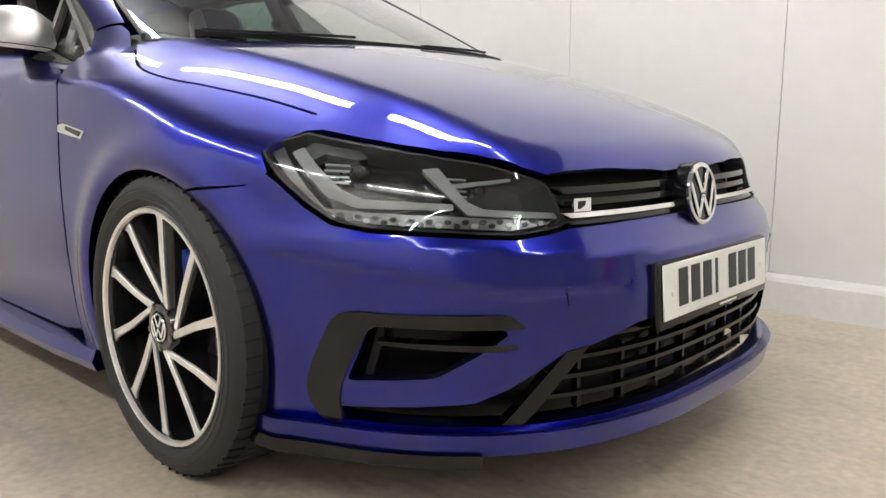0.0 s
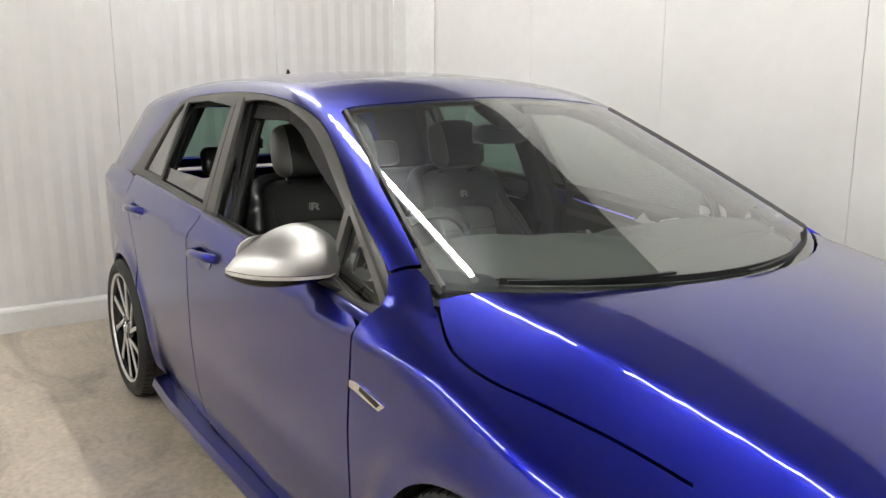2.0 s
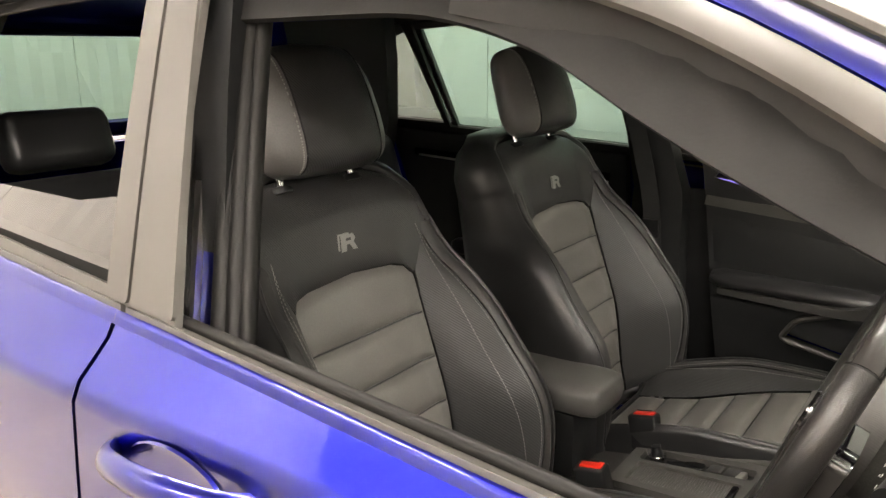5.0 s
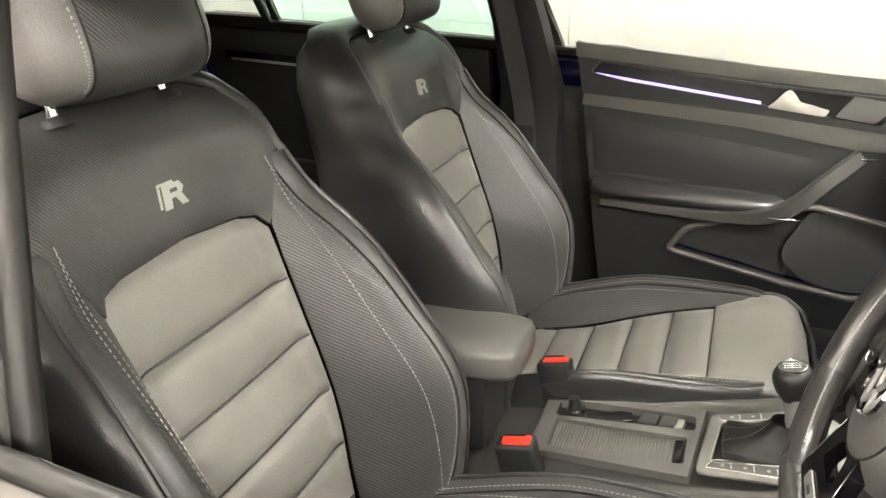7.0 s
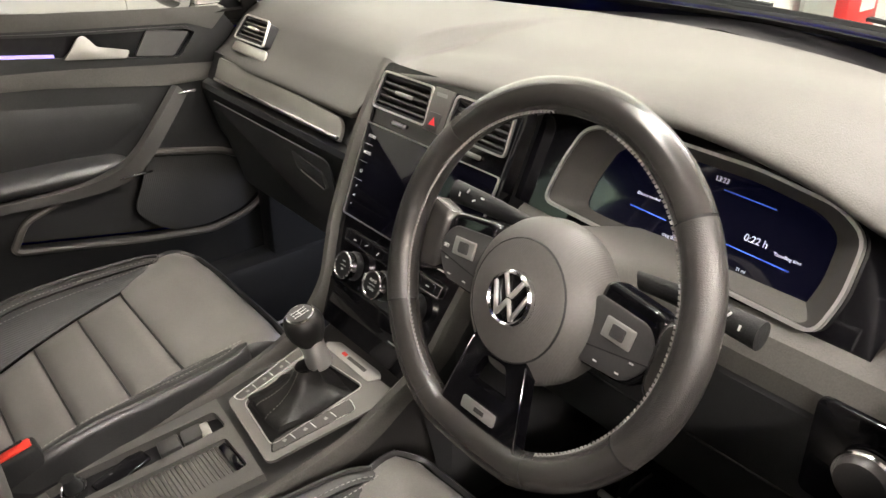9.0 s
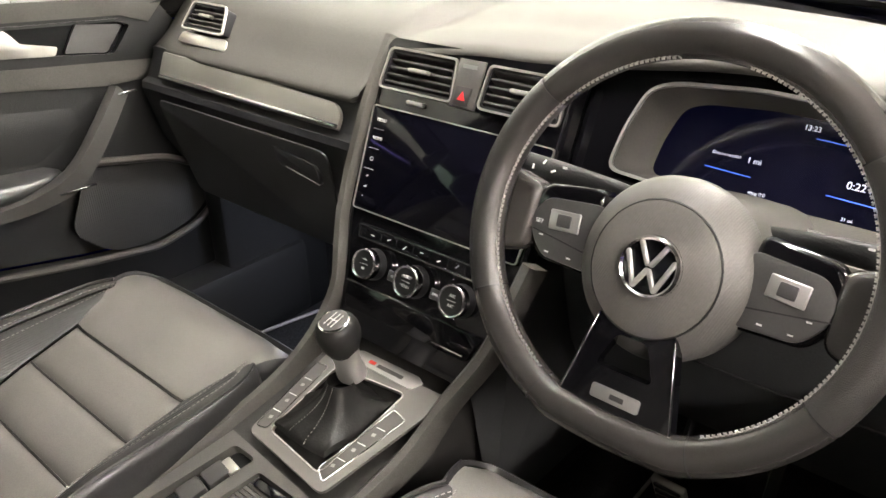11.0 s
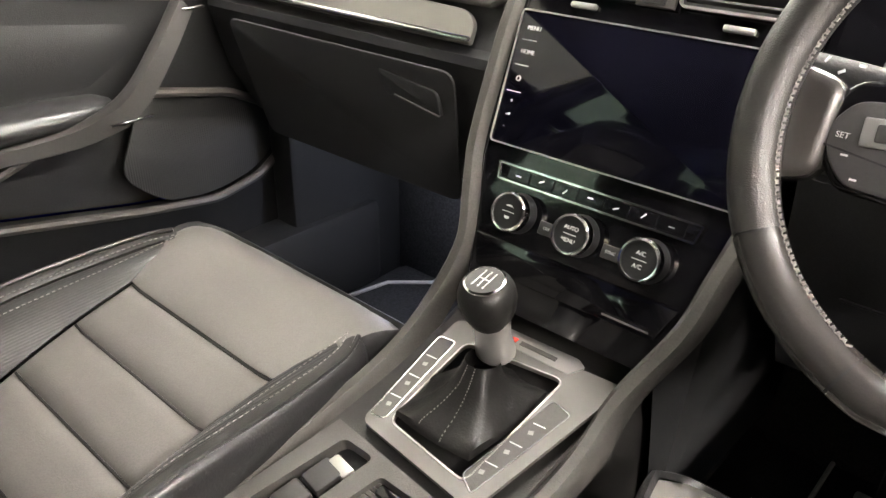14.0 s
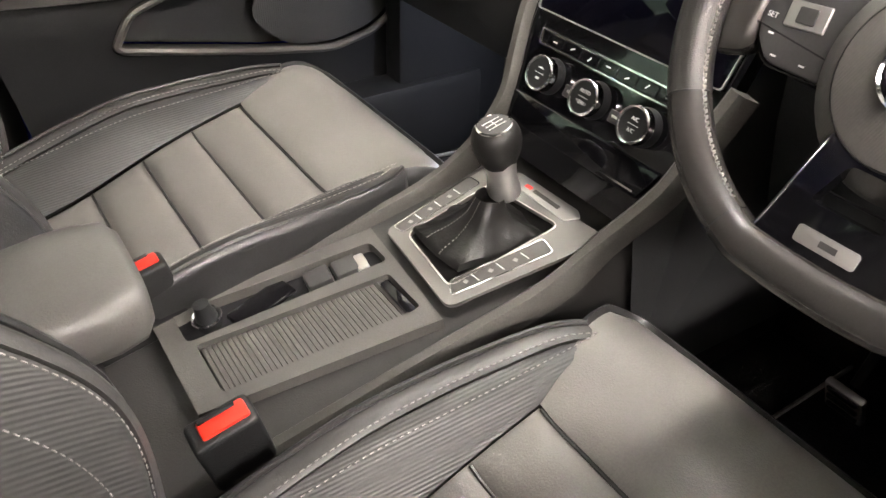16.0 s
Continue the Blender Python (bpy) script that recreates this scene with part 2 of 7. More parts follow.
def hang(ob, parent):
    if parent is not None:
        ob.parent = parent
        ob.matrix_parent_inverse = world_of(parent).inverted()
    return ob


def world_of(ob):
    m = Matrix.LocRotScale(ob.location, ob.rotation_euler, ob.scale)
    return m if ob.parent is None else world_of(ob.parent) @ ob.matrix_parent_inverse @ m


def part(name, me, material, parent, label="", m=None):
    """Links a bmesh or a mesh, in world places, as one object under a thing or a part."""
    if isinstance(me, bmesh.types.BMesh):
        bm, me = me, bpy.data.meshes.new(name)
        bm.to_mesh(me)
        bm.free()
    if material is not None and not me.materials:
        me.materials.append(material)
    ob = new(name, me)
    hang(ob, parent)
    if m is not None:
        ob.matrix_basis = m
    return tagged(ob, label) if label else ob


def smooth_by_angle(me, degrees=35):
    me.polygons.foreach_set("use_smooth", [True] * len(me.polygons))
    me.set_sharp_from_angle(angle=radians(degrees))
    return me


def done(bm, name="piece", degrees=35, m=None):
    """A bmesh as a mesh with smooth faces and sharp edges, moved by m."""
    bmesh.ops.recalc_face_normals(bm, faces=bm.faces)
    if m is not None:
        bm.transform(m)
    me = bpy.data.meshes.new(name)
    bm.to_mesh(me)
    bm.free()
    return smooth_by_angle(me, degrees)


def rbox(sx, sy, sz, r=.003, seg=2, m=None, degrees=40):
    bm = bmesh.new()
    bmesh.ops.create_cube(bm, size=1)
    bmesh.ops.scale(bm, vec=(sx, sy, sz), verts=bm.verts)
    r = min(r, .49 * min(sx, sy, sz))
    if r > 0:
        bmesh.ops.bevel(bm, geom=bm.edges[:], offset=r, segments=seg, affect="EDGES", profile=.5)
    return done(bm, m=m, degrees=degrees)


def span(a, b, r=.003, seg=2):
    """A rounded box between two corners."""
    a, b = Vector(a), Vector(b)
    d = b - a
    return rbox(abs(d.x), abs(d.y), abs(d.z), r, seg, Matrix.Translation((a + b) / 2))


def rod(r0, r1, h, n=24, bevel=0.0, m=None, seg=2):
    bm = bmesh.new()
    bmesh.ops.create_cone(bm, cap_ends=True, segments=n, radius1=r0, radius2=r1, depth=h)
    if bevel:
        es = [e for e in bm.edges if len(e.link_faces) == 2 and any(len(f.verts) > 4 for f in e.link_faces)]
        bmesh.ops.bevel(bm, geom=es, offset=bevel, segments=seg, affect="EDGES", profile=.5)
    return done(bm, m=m)


def lathe(profile, n=64, m=None, degrees=30, sweep_to=360, start=0):
    """Turns (radius, height) pairs about z."""
    vs, fs = [], []
    full = sweep_to == 360
    for r, h in profile:
        for i in range(n):
            a = radians(start + sweep_to * i / (n if full else n - 1))
            vs.append((r * math.cos(a), r * math.sin(a), h))
    for j in range(len(profile) - 1):
        for i in range(n if full else n - 1):
            k = (i + 1) % n
            fs.append((j * n + i, j * n + k, (j + 1) * n + k, (j + 1) * n + i))
    bm = bmesh.new()
    bv = [bm.verts.new(v) for v in vs]
    for f in fs:
        bm.faces.new([bv[i] for i in f])
    bmesh.ops.remove_doubles(bm, verts=bm.verts, dist=1e-6)
    return done(bm, m=m, degrees=degrees)


def path_points(pts, n=8, closed=False):
    """A smooth path through points."""
    p = np.array(pts, float)
    k = len(p)
    out = []
    rng = range(k if closed else k - 1)
    for i in rng:
        a, b, c, d = (p[(i - 1) % k], p[i], p[(i + 1) % k], p[(i + 2) % k]) if closed else (p[max(i - 1, 0)], p[i], p[i + 1], p[min(i + 2, k - 1)])
        for t in np.linspace(0, 1, n, endpoint=False):
            out.append(.5 * (2 * b + (c - a) * t + (2 * a - 5 * b + 4 * c - d) * t * t + (3 * b - a - 3 * c + d) * t ** 3))
    if not closed:
        out.append(p[-1])
    return np.array(out)


def sweep(path, ring, closed=False, up=(0, 0, 1), scale=None, cap=True, degrees=40):
    """A section (list of (side, height)) carried along a path."""
    path = np.array(path, float)
    n, k = len(path), len(ring)
    vs, fs = [], []
    up0 = np.array(up, float)
    for i in range(n):
        a, b = path[(i - 1) % n if closed else max(i - 1, 0)], path[(i + 1) % n if closed else min(i + 1, n - 1)]
        t = (b - a) / (np.linalg.norm(b - a) + 1e-9)
        s = np.cross(t, up0)
        s /= np.linalg.norm(s) + 1e-9
        u = np.cross(s, t)
        f = 1 if scale is None else scale[i]
        for x, y in ring:
            vs.append(path[i] + f * (x * s + y * u))
    for i in range(n if closed else n - 1):
        j = (i + 1) % n
        for a in range(k):
            b = (a + 1) % k
            fs.append((i * k + a, i * k + b, j * k + b, j * k + a))
    bm = bmesh.new()
    bv = [bm.verts.new(v) for v in vs]
    for f in fs:
        bm.faces.new([bv[i] for i in f])
    if cap and not closed:
        bm.faces.new(bv[:k][::-1])
        bm.faces.new(bv[-k:])
    return done(bm, degrees=degrees)


def circle(r, n=12, flat=1.0):
    return [(r * math.cos(2 * math.pi * i / n), r * flat * math.sin(2 * math.pi * i / n)) for i in range(n)]


def loft(rings, caps=True, degrees=40, closed_ring=True):
    k = len(rings[0])
    bm = bmesh.new()
    rows = [[bm.verts.new(tuple(map(float, v))) for v in ring] for ring in rings]
    for a, b in zip(rows, rows[1:]):
        for i in range(k if closed_ring else k - 1):
            j = (i + 1) % k
            bm.faces.new((a[i], a[j], b[j], b[i]))
    if caps and closed_ring:
        bm.faces.new(rows[0][::-1])
        bm.faces.new(rows[-1])
    return done(bm, degrees=degrees)


def rounded(poly, r, n=5):
    """A polygon with its corners rounded; r: one radius, or one for each corner."""
    p = [np.array(q, float) for q in poly]
    out = []
    for i, c in enumerate(p):
        a, b = p[i - 1], p[(i + 1) % len(p)]
        ri = r[i] if isinstance(r, (list, tuple)) else r
        da, db = a - c, b - c
        la, lb = np.linalg.norm(da), np.linalg.norm(db)
        d = min(ri, .48 * la, .48 * lb)
        if d < 1e-5:
            out.append(tuple(c))
            continue
        s, e = c + da / la * d, c + db / lb * d
        for t in np.linspace(0, 1, n):
            out.append(tuple((1 - t) ** 2 * s + 2 * t * (1 - t) * c + t * t * e))
    return out


def dense(poly, step):
    out = []
    for a, b in zip(poly, list(poly[1:]) + [poly[0]]):
        a, b = np.array(a, float), np.array(b, float)
        k = max(1, int(math.ceil(np.linalg.norm(b - a) / step)))
        out += [tuple(a + (b - a) * i / k) for i in range(k)]
    return out


def inside(pts, poly):
    x, y = pts[:, 0], pts[:, 1]
    res = np.zeros(len(pts), bool)
    for (ax, ay), (bx, by) in zip(poly, list(poly[1:]) + [poly[0]]):
        if ay == by:
            continue
        cross = ((ay > y) != (by > y)) & (x < (bx - ax) * (y - ay) / (by - ay) + ax)
        res ^= cross
    return res


def edge_dist(pts, poly):
    d = np.full(len(pts), 1e9)
    for a, b in zip(poly, list(poly[1:]) + [poly[0]]):
        a, b = np.array(a), np.array(b)
        ab = b - a
        t = np.clip(((pts - a) @ ab) / (ab @ ab + 1e-12), 0, 1)
        d = np.minimum(d, np.linalg.norm(pts - (a + t[:, None] * ab), axis=1))
    return d


def fill(poly, holes=(), step=.02):
    """Points and triangles that fill a flat polygon, less its holes."""
    loops = [dense(poly, step)] + [dense(h, step) for h in holes]
    verts, edges = [], []
    for lp in loops:
        o = len(verts)
        verts += lp
        edges += [(o + i, o + (i + 1) % len(lp)) for i in range(len(lp))]
    p = np.array(poly)
    lo, hi = p.min(0), p.max(0)
    gx, gy = np.arange(lo[0] + step / 2, hi[0], step), np.arange(lo[1] + step / 2, hi[1], step)
    if len(gx) and len(gy):
        g = np.array(np.meshgrid(gx, gy)).reshape(2, -1).T
        keep = inside(g, poly) & (edge_dist(g, loops[0]) > step * .45)
        for h, lp in zip(holes, loops[1:]):
            keep &= ~inside(g, h) & (edge_dist(g, lp) > step * .45)
        verts += [tuple(q) for q in g[keep]]
    out = delaunay_2d_cdt([Vector(v) for v in verts], edges, [], 0, 1e-7)
    pts = np.array([tuple(v) for v in out[0]])
    tris = np.array([f for f in out[2] if len(f) == 3])
    c = pts[tris].mean(1)
    keep = inside(c, poly)
    for h in holes:
        keep &= ~inside(c, h)
    return pts, tris[keep]


def sheet(name, surf, poly, material, parent, holes=(), step=.02, thick=.006, mirror=False, puff=None, label="", gap=0.0, normal=None, lift=0.0):
    """A panel: a flat outline laid onto a surface, with a turned-in rim. surf gives (places, normals) for outline points.
    puff: (depth, reach) sinks it towards its edges like stuffed leather. mirror: a twin on the other side of the car."""
    pts, tris = fill(poly, holes, step)
    pos, nrm = surf(pts)
    if lift:
        pos = pos + nrm * lift
    if puff:
        d = edge_dist(pts, poly)
        for h in holes:
            d = np.minimum(d, edge_dist(pts, h))
        pos = pos - nrm * (puff[0] * np.exp(-d / puff[1]))[:, None]
    ok = ~np.isnan(pos).any(1)
    tris = tris[ok[tris].all(1)]
    a, b, c = pos[tris[:, 0]], pos[tris[:, 1]], pos[tris[:, 2]]
    flip = (np.cross(b - a, c - a) * nrm[tris[:, 0]]).sum(1) < 0
    tris[flip] = tris[flip][:, ::-1]
    edges = {}
    for t in tris:
        for i in range(3):
            e = (t[i], t[(i + 1) % 3])
            if (e[1], e[0]) in edges:
                del edges[(e[1], e[0])]
            else:
                edges[e] = 1
    if puff:
        me_n = np.zeros_like(pos)
        fn = np.cross(pos[tris[:, 1]] - pos[tris[:, 0]], pos[tris[:, 2]] - pos[tris[:, 0]])
        for i in range(3):
            np.add.at(me_n, tris[:, i], fn)
        nrm = me_n / (np.linalg.norm(me_n, axis=1, keepdims=True) + 1e-12)
    verts, norms, faces = list(pos), list(nrm), [tuple(t) for t in tris]
    if thick:
        idx = {}
        for a, b in edges:
            t = pos[b] - pos[a]
            out = np.cross(t, nrm[a])
            out /= np.linalg.norm(out) + 1e-12
            quad = []
            for v, deep in ((b, 0), (a, 0), (a, 1), (b, 1)):
                key = (v, deep)
                if key not in idx:
                    idx[key] = len(verts)
                    verts.append(pos[v] - nrm[v] * (thick * deep))
                    norms.append(out)
                quad.append(idx[key])
            faces.append(tuple(quad))
    obs = []
    for s in ((1, -1) if mirror else (1,)):
        vs = np.array(verts) * (1, s, 1)
        ns = np.array(norms) * (1, s, 1)
        fs = faces if s == 1 else [f[::-1] for f in faces]
        me = mesh_of(name, vs, fs, material, normals=ns)
        par = parent[0 if s == 1 else 1] if isinstance(parent, (list, tuple)) else parent
        obs.append(part(name, me, None, par, label))
    return obs if mirror else obs[0]


def flat(origin, eu, ev):
    """A plane with axes eu and ev as a surface for sheet()."""
    o, eu, ev = (np.array(v, float) for v in (origin, eu, ev))
    n = np.cross(eu, ev)
    n /= np.linalg.norm(n)

    def surf(p):
        return o + p[:, :1] * eu + p[:, 1:] * ev, np.repeat(n[None], len(p), 0)
    return surf


def of_height(fn, frame_m, e=.002):
    """A surface w = fn(u, v) over the plane of a frame (matrix: columns u, v, w and the origin)."""
    m = np.array(frame_m)

    def place(p):
        w = fn(p[:, 0], p[:, 1])
        return m[:3, 3] + p[:, :1] * m[:3, 0] + p[:, 1:2] * m[:3, 1] + w[:, None] * m[:3, 2]

    def surf(p):
        du = place(p + (e, 0)) - place(p - (e, 0))
        dv = place(p + (0, e)) - place(p - (0, e))
        n = np.cross(du, dv)
        return place(p), n / np.linalg.norm(n, axis=1, keepdims=True)
    return surf


def prism(poly, depth, m, bevel=0.0, seg=2, degrees=35):
    """A flat outline with thickness: from height 0 to depth in the frame m."""
    bm = bmesh.new()
    vs = [bm.verts.new((x, y, 0)) for x, y in poly]
    f = bm.faces.new(vs)
    r = bmesh.ops.extrude_face_region(bm, geom=[f])
    bmesh.ops.translate(bm, vec=(0, 0, depth), verts=[g for g in r["geom"] if isinstance(g, bmesh.types.BMVert)])
    if bevel:
        top = [e for e in bm.edges if all(abs(v.co.z - depth) < 1e-6 for v in e.verts)]
        bmesh.ops.bevel(bm, geom=top, offset=bevel, segments=seg, affect="EDGES", profile=.5)
    return done(bm, m=m, degrees=degrees)


def ring_prism(outer, inner, depth, m, degrees=35):
    """A frame between two outlines with the same number of points."""
    bm = bmesh.new()
    n = len(outer)
    o0, i0 = [bm.verts.new((*p, 0)) for p in outer], [bm.verts.new((*p, 0)) for p in inner]
    o1, i1 = [bm.verts.new((*p, depth)) for p in outer], [bm.verts.new((*p, depth)) for p in inner]
    for i in range(n):
        j = (i + 1) % n
        bm.faces.new((o1[i], o1[j], i1[j], i1[i]))
        bm.faces.new((o0[i], i0[i], i0[j], o0[j]))
        bm.faces.new((o0[i], o0[j], o1[j], o1[i]))
        bm.faces.new((i0[i], i1[i], i1[j], i0[j]))
    return done(bm, m=m, degrees=degrees)


def shrink(poly, d):
    """An outline moved inwards by d, point by point."""
    p = np.array(poly, float)
    a, b = np.roll(p, 1, 0), np.roll(p, -1, 0)
    t = b - a
    n = np.stack([-t[:, 1], t[:, 0]], 1)
    n /= np.linalg.norm(n, axis=1, keepdims=True) + 1e-12
    area = (p[:, 0] * b[:, 1] - b[:, 0] * p[:, 1]).sum()
    return [tuple(q) for q in p + n * (d if area > 0 else -d)]


def axes(origin, u, v):
    """A frame matrix with x along u, y near v, z their cross."""
    u, v = Vector(u).normalized(), Vector(v)
    w = u.cross(v).normalized()
    v = w.cross(u)
    return Matrix(((u.x, v.x, w.x, origin[0]), (u.y, v.y, w.y, origin[1]), (u.z, v.z, w.z, origin[2]), (0, 0, 0, 1)))


def words(text, size, m, material, parent, depth=.0003, align="CENTER", label=""):
    cu = bpy.data.curves.new("lettering", "FONT")
    cu.body, cu.size, cu.extrude, cu.align_x, cu.align_y = text, size, depth, align, "CENTER"
    tmp = bpy.data.objects.new("lettering", cu)
    scene.collection.objects.link(tmp)
    me = bpy.data.meshes.new_from_object(tmp.evaluated_get(bpy.context.evaluated_depsgraph_get()))
    bpy.data.objects.remove(tmp)
    me.transform(m)
    return part("lettering", me, material, parent, label)


def on_top(form):
    def surf(p):
        q = solve(form, np.c_[p, np.full(len(p), 2.)], np.tile((0, 0, -1.), (len(p), 1)), 2)
        return q, slope(form, q)
    return surf


def on_side(form):
    def surf(p):
        q = solve(form, np.c_[p[:, 0], np.full(len(p), -1.4), p[:, 1]], np.tile((0, 1., 0), (len(p), 1)), 1.4)
        return q, slope(form, q)
    return surf


ROLL_Z, NOSE_X, ARC = .45, -.1, .8


def on_roll(form):
    """Rays towards the car's long axis: outline points are (x, ARC * angle over the right side)."""
    def surf(p):
        a = p[:, 1] / ARC
        d = np.c_[0 * a, np.cos(a), -np.sin(a)]
        q = solve(form, np.c_[p[:, 0], 0 * a, 0 * a + ROLL_Z] - 1.5 * d, d, 1.5)
        return q, slope(form, q)
    return surf


def on_nose(form):
    """Rays towards an upright axis in the front: outline points are (ARC * angle to the right of ahead, z)."""
    def surf(p):
        a = p[:, 0] / ARC
        d = np.c_[-np.cos(a), np.sin(a), 0 * a]
        q = solve(form, np.c_[NOSE_X + 0 * a, 0 * a, p[:, 1]] - 1.5 * d, d, 1.5)
        return q, slope(form, q)
    return surf


def roll_of(x, z):
    q = on_side(body)(np.array([[x, z]]))[0][0]
    return (x, ARC * math.atan2(q[2] - ROLL_Z, -q[1]))


def roll_top(x, y):
    q = on_top(body)(np.array([[x, y]]))[0][0]
    return (x, ARC * math.atan2(q[2] - ROLL_Z, -q[1]))


def wrapped(x, y, z):
    """A place on the outside, in the wrapped view along the car."""
    return (x, ARC * math.atan2(z - ROLL_Z, y))


def nose_of(x, y, z):
    return (ARC * math.atan2(-y, x - NOSE_X), z)


# ---- the room ----
WALL = material("white_panel_wall", (.72, .70, .675), .5, grain=(14, .25, .015), stain=(1.3, .035, .08))
# Closing wall, its grey put in so the bumper reflects a darker room.
EASTWALL = material("darkened_end_wall", (.30, .30, .30), .5, grain=(14, .25, .015), stain=(1.3, .06, .08))
KERB = material("white_kerb", (.78, .77, .75), .55, grain=(40, .3, .03), stain=(3, .06, .05))
FLOOR = material("concrete_floor", (.53, .452, .36), .33, grain=(38, .25, .14), stain=(6, .12, .12))
def scuffed(m, scale, low, high, dark):
    """Irregular dark scuffs and drag marks over a surface."""
    nt = m.node_tree
    b = nt.nodes["Principled BSDF"]
    src = b.inputs["Base Color"].links[0].from_socket
    tc, mp, no, mr, mul = (nt.nodes.new(n) for n in ("ShaderNodeTexCoord", "ShaderNodeMapping", "ShaderNodeTexNoise", "ShaderNodeMapRange", "ShaderNodeVectorMath"))
    mp.inputs["Scale"].default_value = (.6, 1.5, 1)
    no.inputs["Scale"].default_value, no.inputs["Detail"].default_value, no.inputs["Roughness"].default_value, no.inputs["Distortion"].default_value = scale, 9, .68, 1.6
    for n, v in (("From Min", low), ("From Max", high), ("To Min", 1), ("To Max", dark)):
        mr.inputs[n].default_value = v
    mul.operation = "SCALE"
    nt.links.new(tc.outputs["Object"], mp.inputs["Vector"])
    nt.links.new(mp.outputs[0], no.inputs["Vector"])
    nt.links.new(no.outputs["Fac"], mr.inputs["Value"])
    nt.links.new(src, mul.inputs[0])
    nt.links.new(mr.outputs["Result"], mul.inputs["Scale"])
    nt.links.new(mul.outputs["Vector"], b.inputs["Base Color"])


scuffed(FLOOR, 1.3, .54, .70, .58)
scuffed(FLOOR, 5.5, .58, .70, .72)
# Ceiling out of view, kept dark for what the bonnet reflects.
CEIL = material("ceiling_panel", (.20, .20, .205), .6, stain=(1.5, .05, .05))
TUBE = material("tube_light", (1, 1, 1), .5, emit=75, emit_color=(1.0, .97, .93))
X0, X1, Y0, Y1, ZC = -4.10, 5.487, -4.6, 1.62, 3.1


def slab(name, a, b, mat_, label, category, kind="structure"):
    ob = part(name, span(a, b, 0), mat_, None)
    return tagged(ob, label, category, "", kind)


slab("floor", (X0 - .2, Y0 - .2, -.1), (X1 + .2, Y1 + .2, 0), FLOOR, "stained grey-brown concrete floor with dark marks", "floor")
slab("ceiling", (X0 - .2, Y0 - .2, ZC), (X1 + .2, Y1 + .2, ZC + .1), CEIL, "flat dark grey ceiling over the bay, out of view", "ceiling")
slab("wall_east", (X1, Y0, 0), (X1 + .2, Y1, ZC), EASTWALL, "plain closing wall in front of the car, greyed for reflections", "wall")
slab("wall_south", (X0, Y0 - .2, 0), (X1, Y0, ZC), WALL, "white panel wall behind the camera", "wall")


def panel_wall(name, origin, along, out, length, width, label, rib=.0015):
    """A wall of upright insulated panels with narrow open joints and shallow ribs."""
    wall = tagged(new(name), label, "wall", "", "structure")
    n = int(math.ceil(length / width))
    for i in range(n):
        w = min(width, length - i * width)
        if w < .05:
            continue
        bm = bmesh.new()
        k = max(2, int(w / .05))
        ring = []
        for j in range(k + 1):
            s = .0015 + (w - .003) * j / k
            ring.append((s, -.003 if j in (0, k) else (-rib if j % 2 else 0)))
        ring += [(w - .0015, -.15), (.0015, -.15)]
        lo = [bm.verts.new(Vector(origin) + Vector(along) * (i * width + s) + Vector(out) * d) for s, d in ring]
        hi = [bm.verts.new(v.co + Vector((0, 0, ZC))) for v in lo]
        for a in range(len(ring)):
            b = (a + 1) % len(ring)
            bm.faces.new((lo[a], lo[b], hi[b], hi[a]))
        part("panel", done(bm, degrees=60 if rib < .003 else 6), WALL, wall)
    return wall


panel_wall("wall_north", (X1, Y1, 0), (-1, 0, 0), (0, -1, 0), X1 - X0, 1.02, "white insulated panel wall with upright joints")
panel_wall("wall_west", (X0, Y1, 0), (0, -1, 0), (1, 0, 0), Y1 - Y0, 1.06, "white ribbed panel wall behind the car", .006)
slab("wall_core_north", (X0 - .2, Y1 + .13, 0), (X1, Y1 + .3, ZC), WALL, "solid core behind the white panels", "wall")
slab("wall_core_west", (X0 - .3, Y0, 0), (X0 - .13, Y1 + .13, ZC), WALL, "solid core behind the white panels", "wall")
slab("trim_corner", (X0, Y1 - .115, 0), (X0 + .012, Y1, ZC), KERB, "smooth white corner trim between two walls", "trim")
slab("trim_corner_side", (X0 + .012, Y1 - .010, 0), (X0 + .39, Y1, ZC), KERB, "smooth white corner board on the long wall", "trim")


def kerb(name, a, b, face, d=.05):
    """A low white kerb with a sloped top at the foot of a wall."""
    a, b, f = Vector(a), Vector(b), Vector(face)
    ring = [(0, 0), (d, 0), (d, .125), (d - .008, .14), (0, .145)]
    rings = [[p + f * s + Vector((0, 0, h)) for s, h in ring] for p in (a, b)]
    ob = part(name, loft(rings, degrees=20), KERB, None)
    return tagged(ob, "low white kerb along the foot of the wall", "kerb", "", "structure")


kerb("baseboard_north", (X0, Y1 - .005, 0), (X1, Y1 - .005, 0), (0, -1, 0), .08)
kerb("baseboard_west", (X0 + .005, Y0, 0), (X0 + .005, Y1, 0), (1, 0, 0))
kerb("baseboard_east", (X1, Y0, 0), (X1, Y1, 0), (-1, 0, 0))


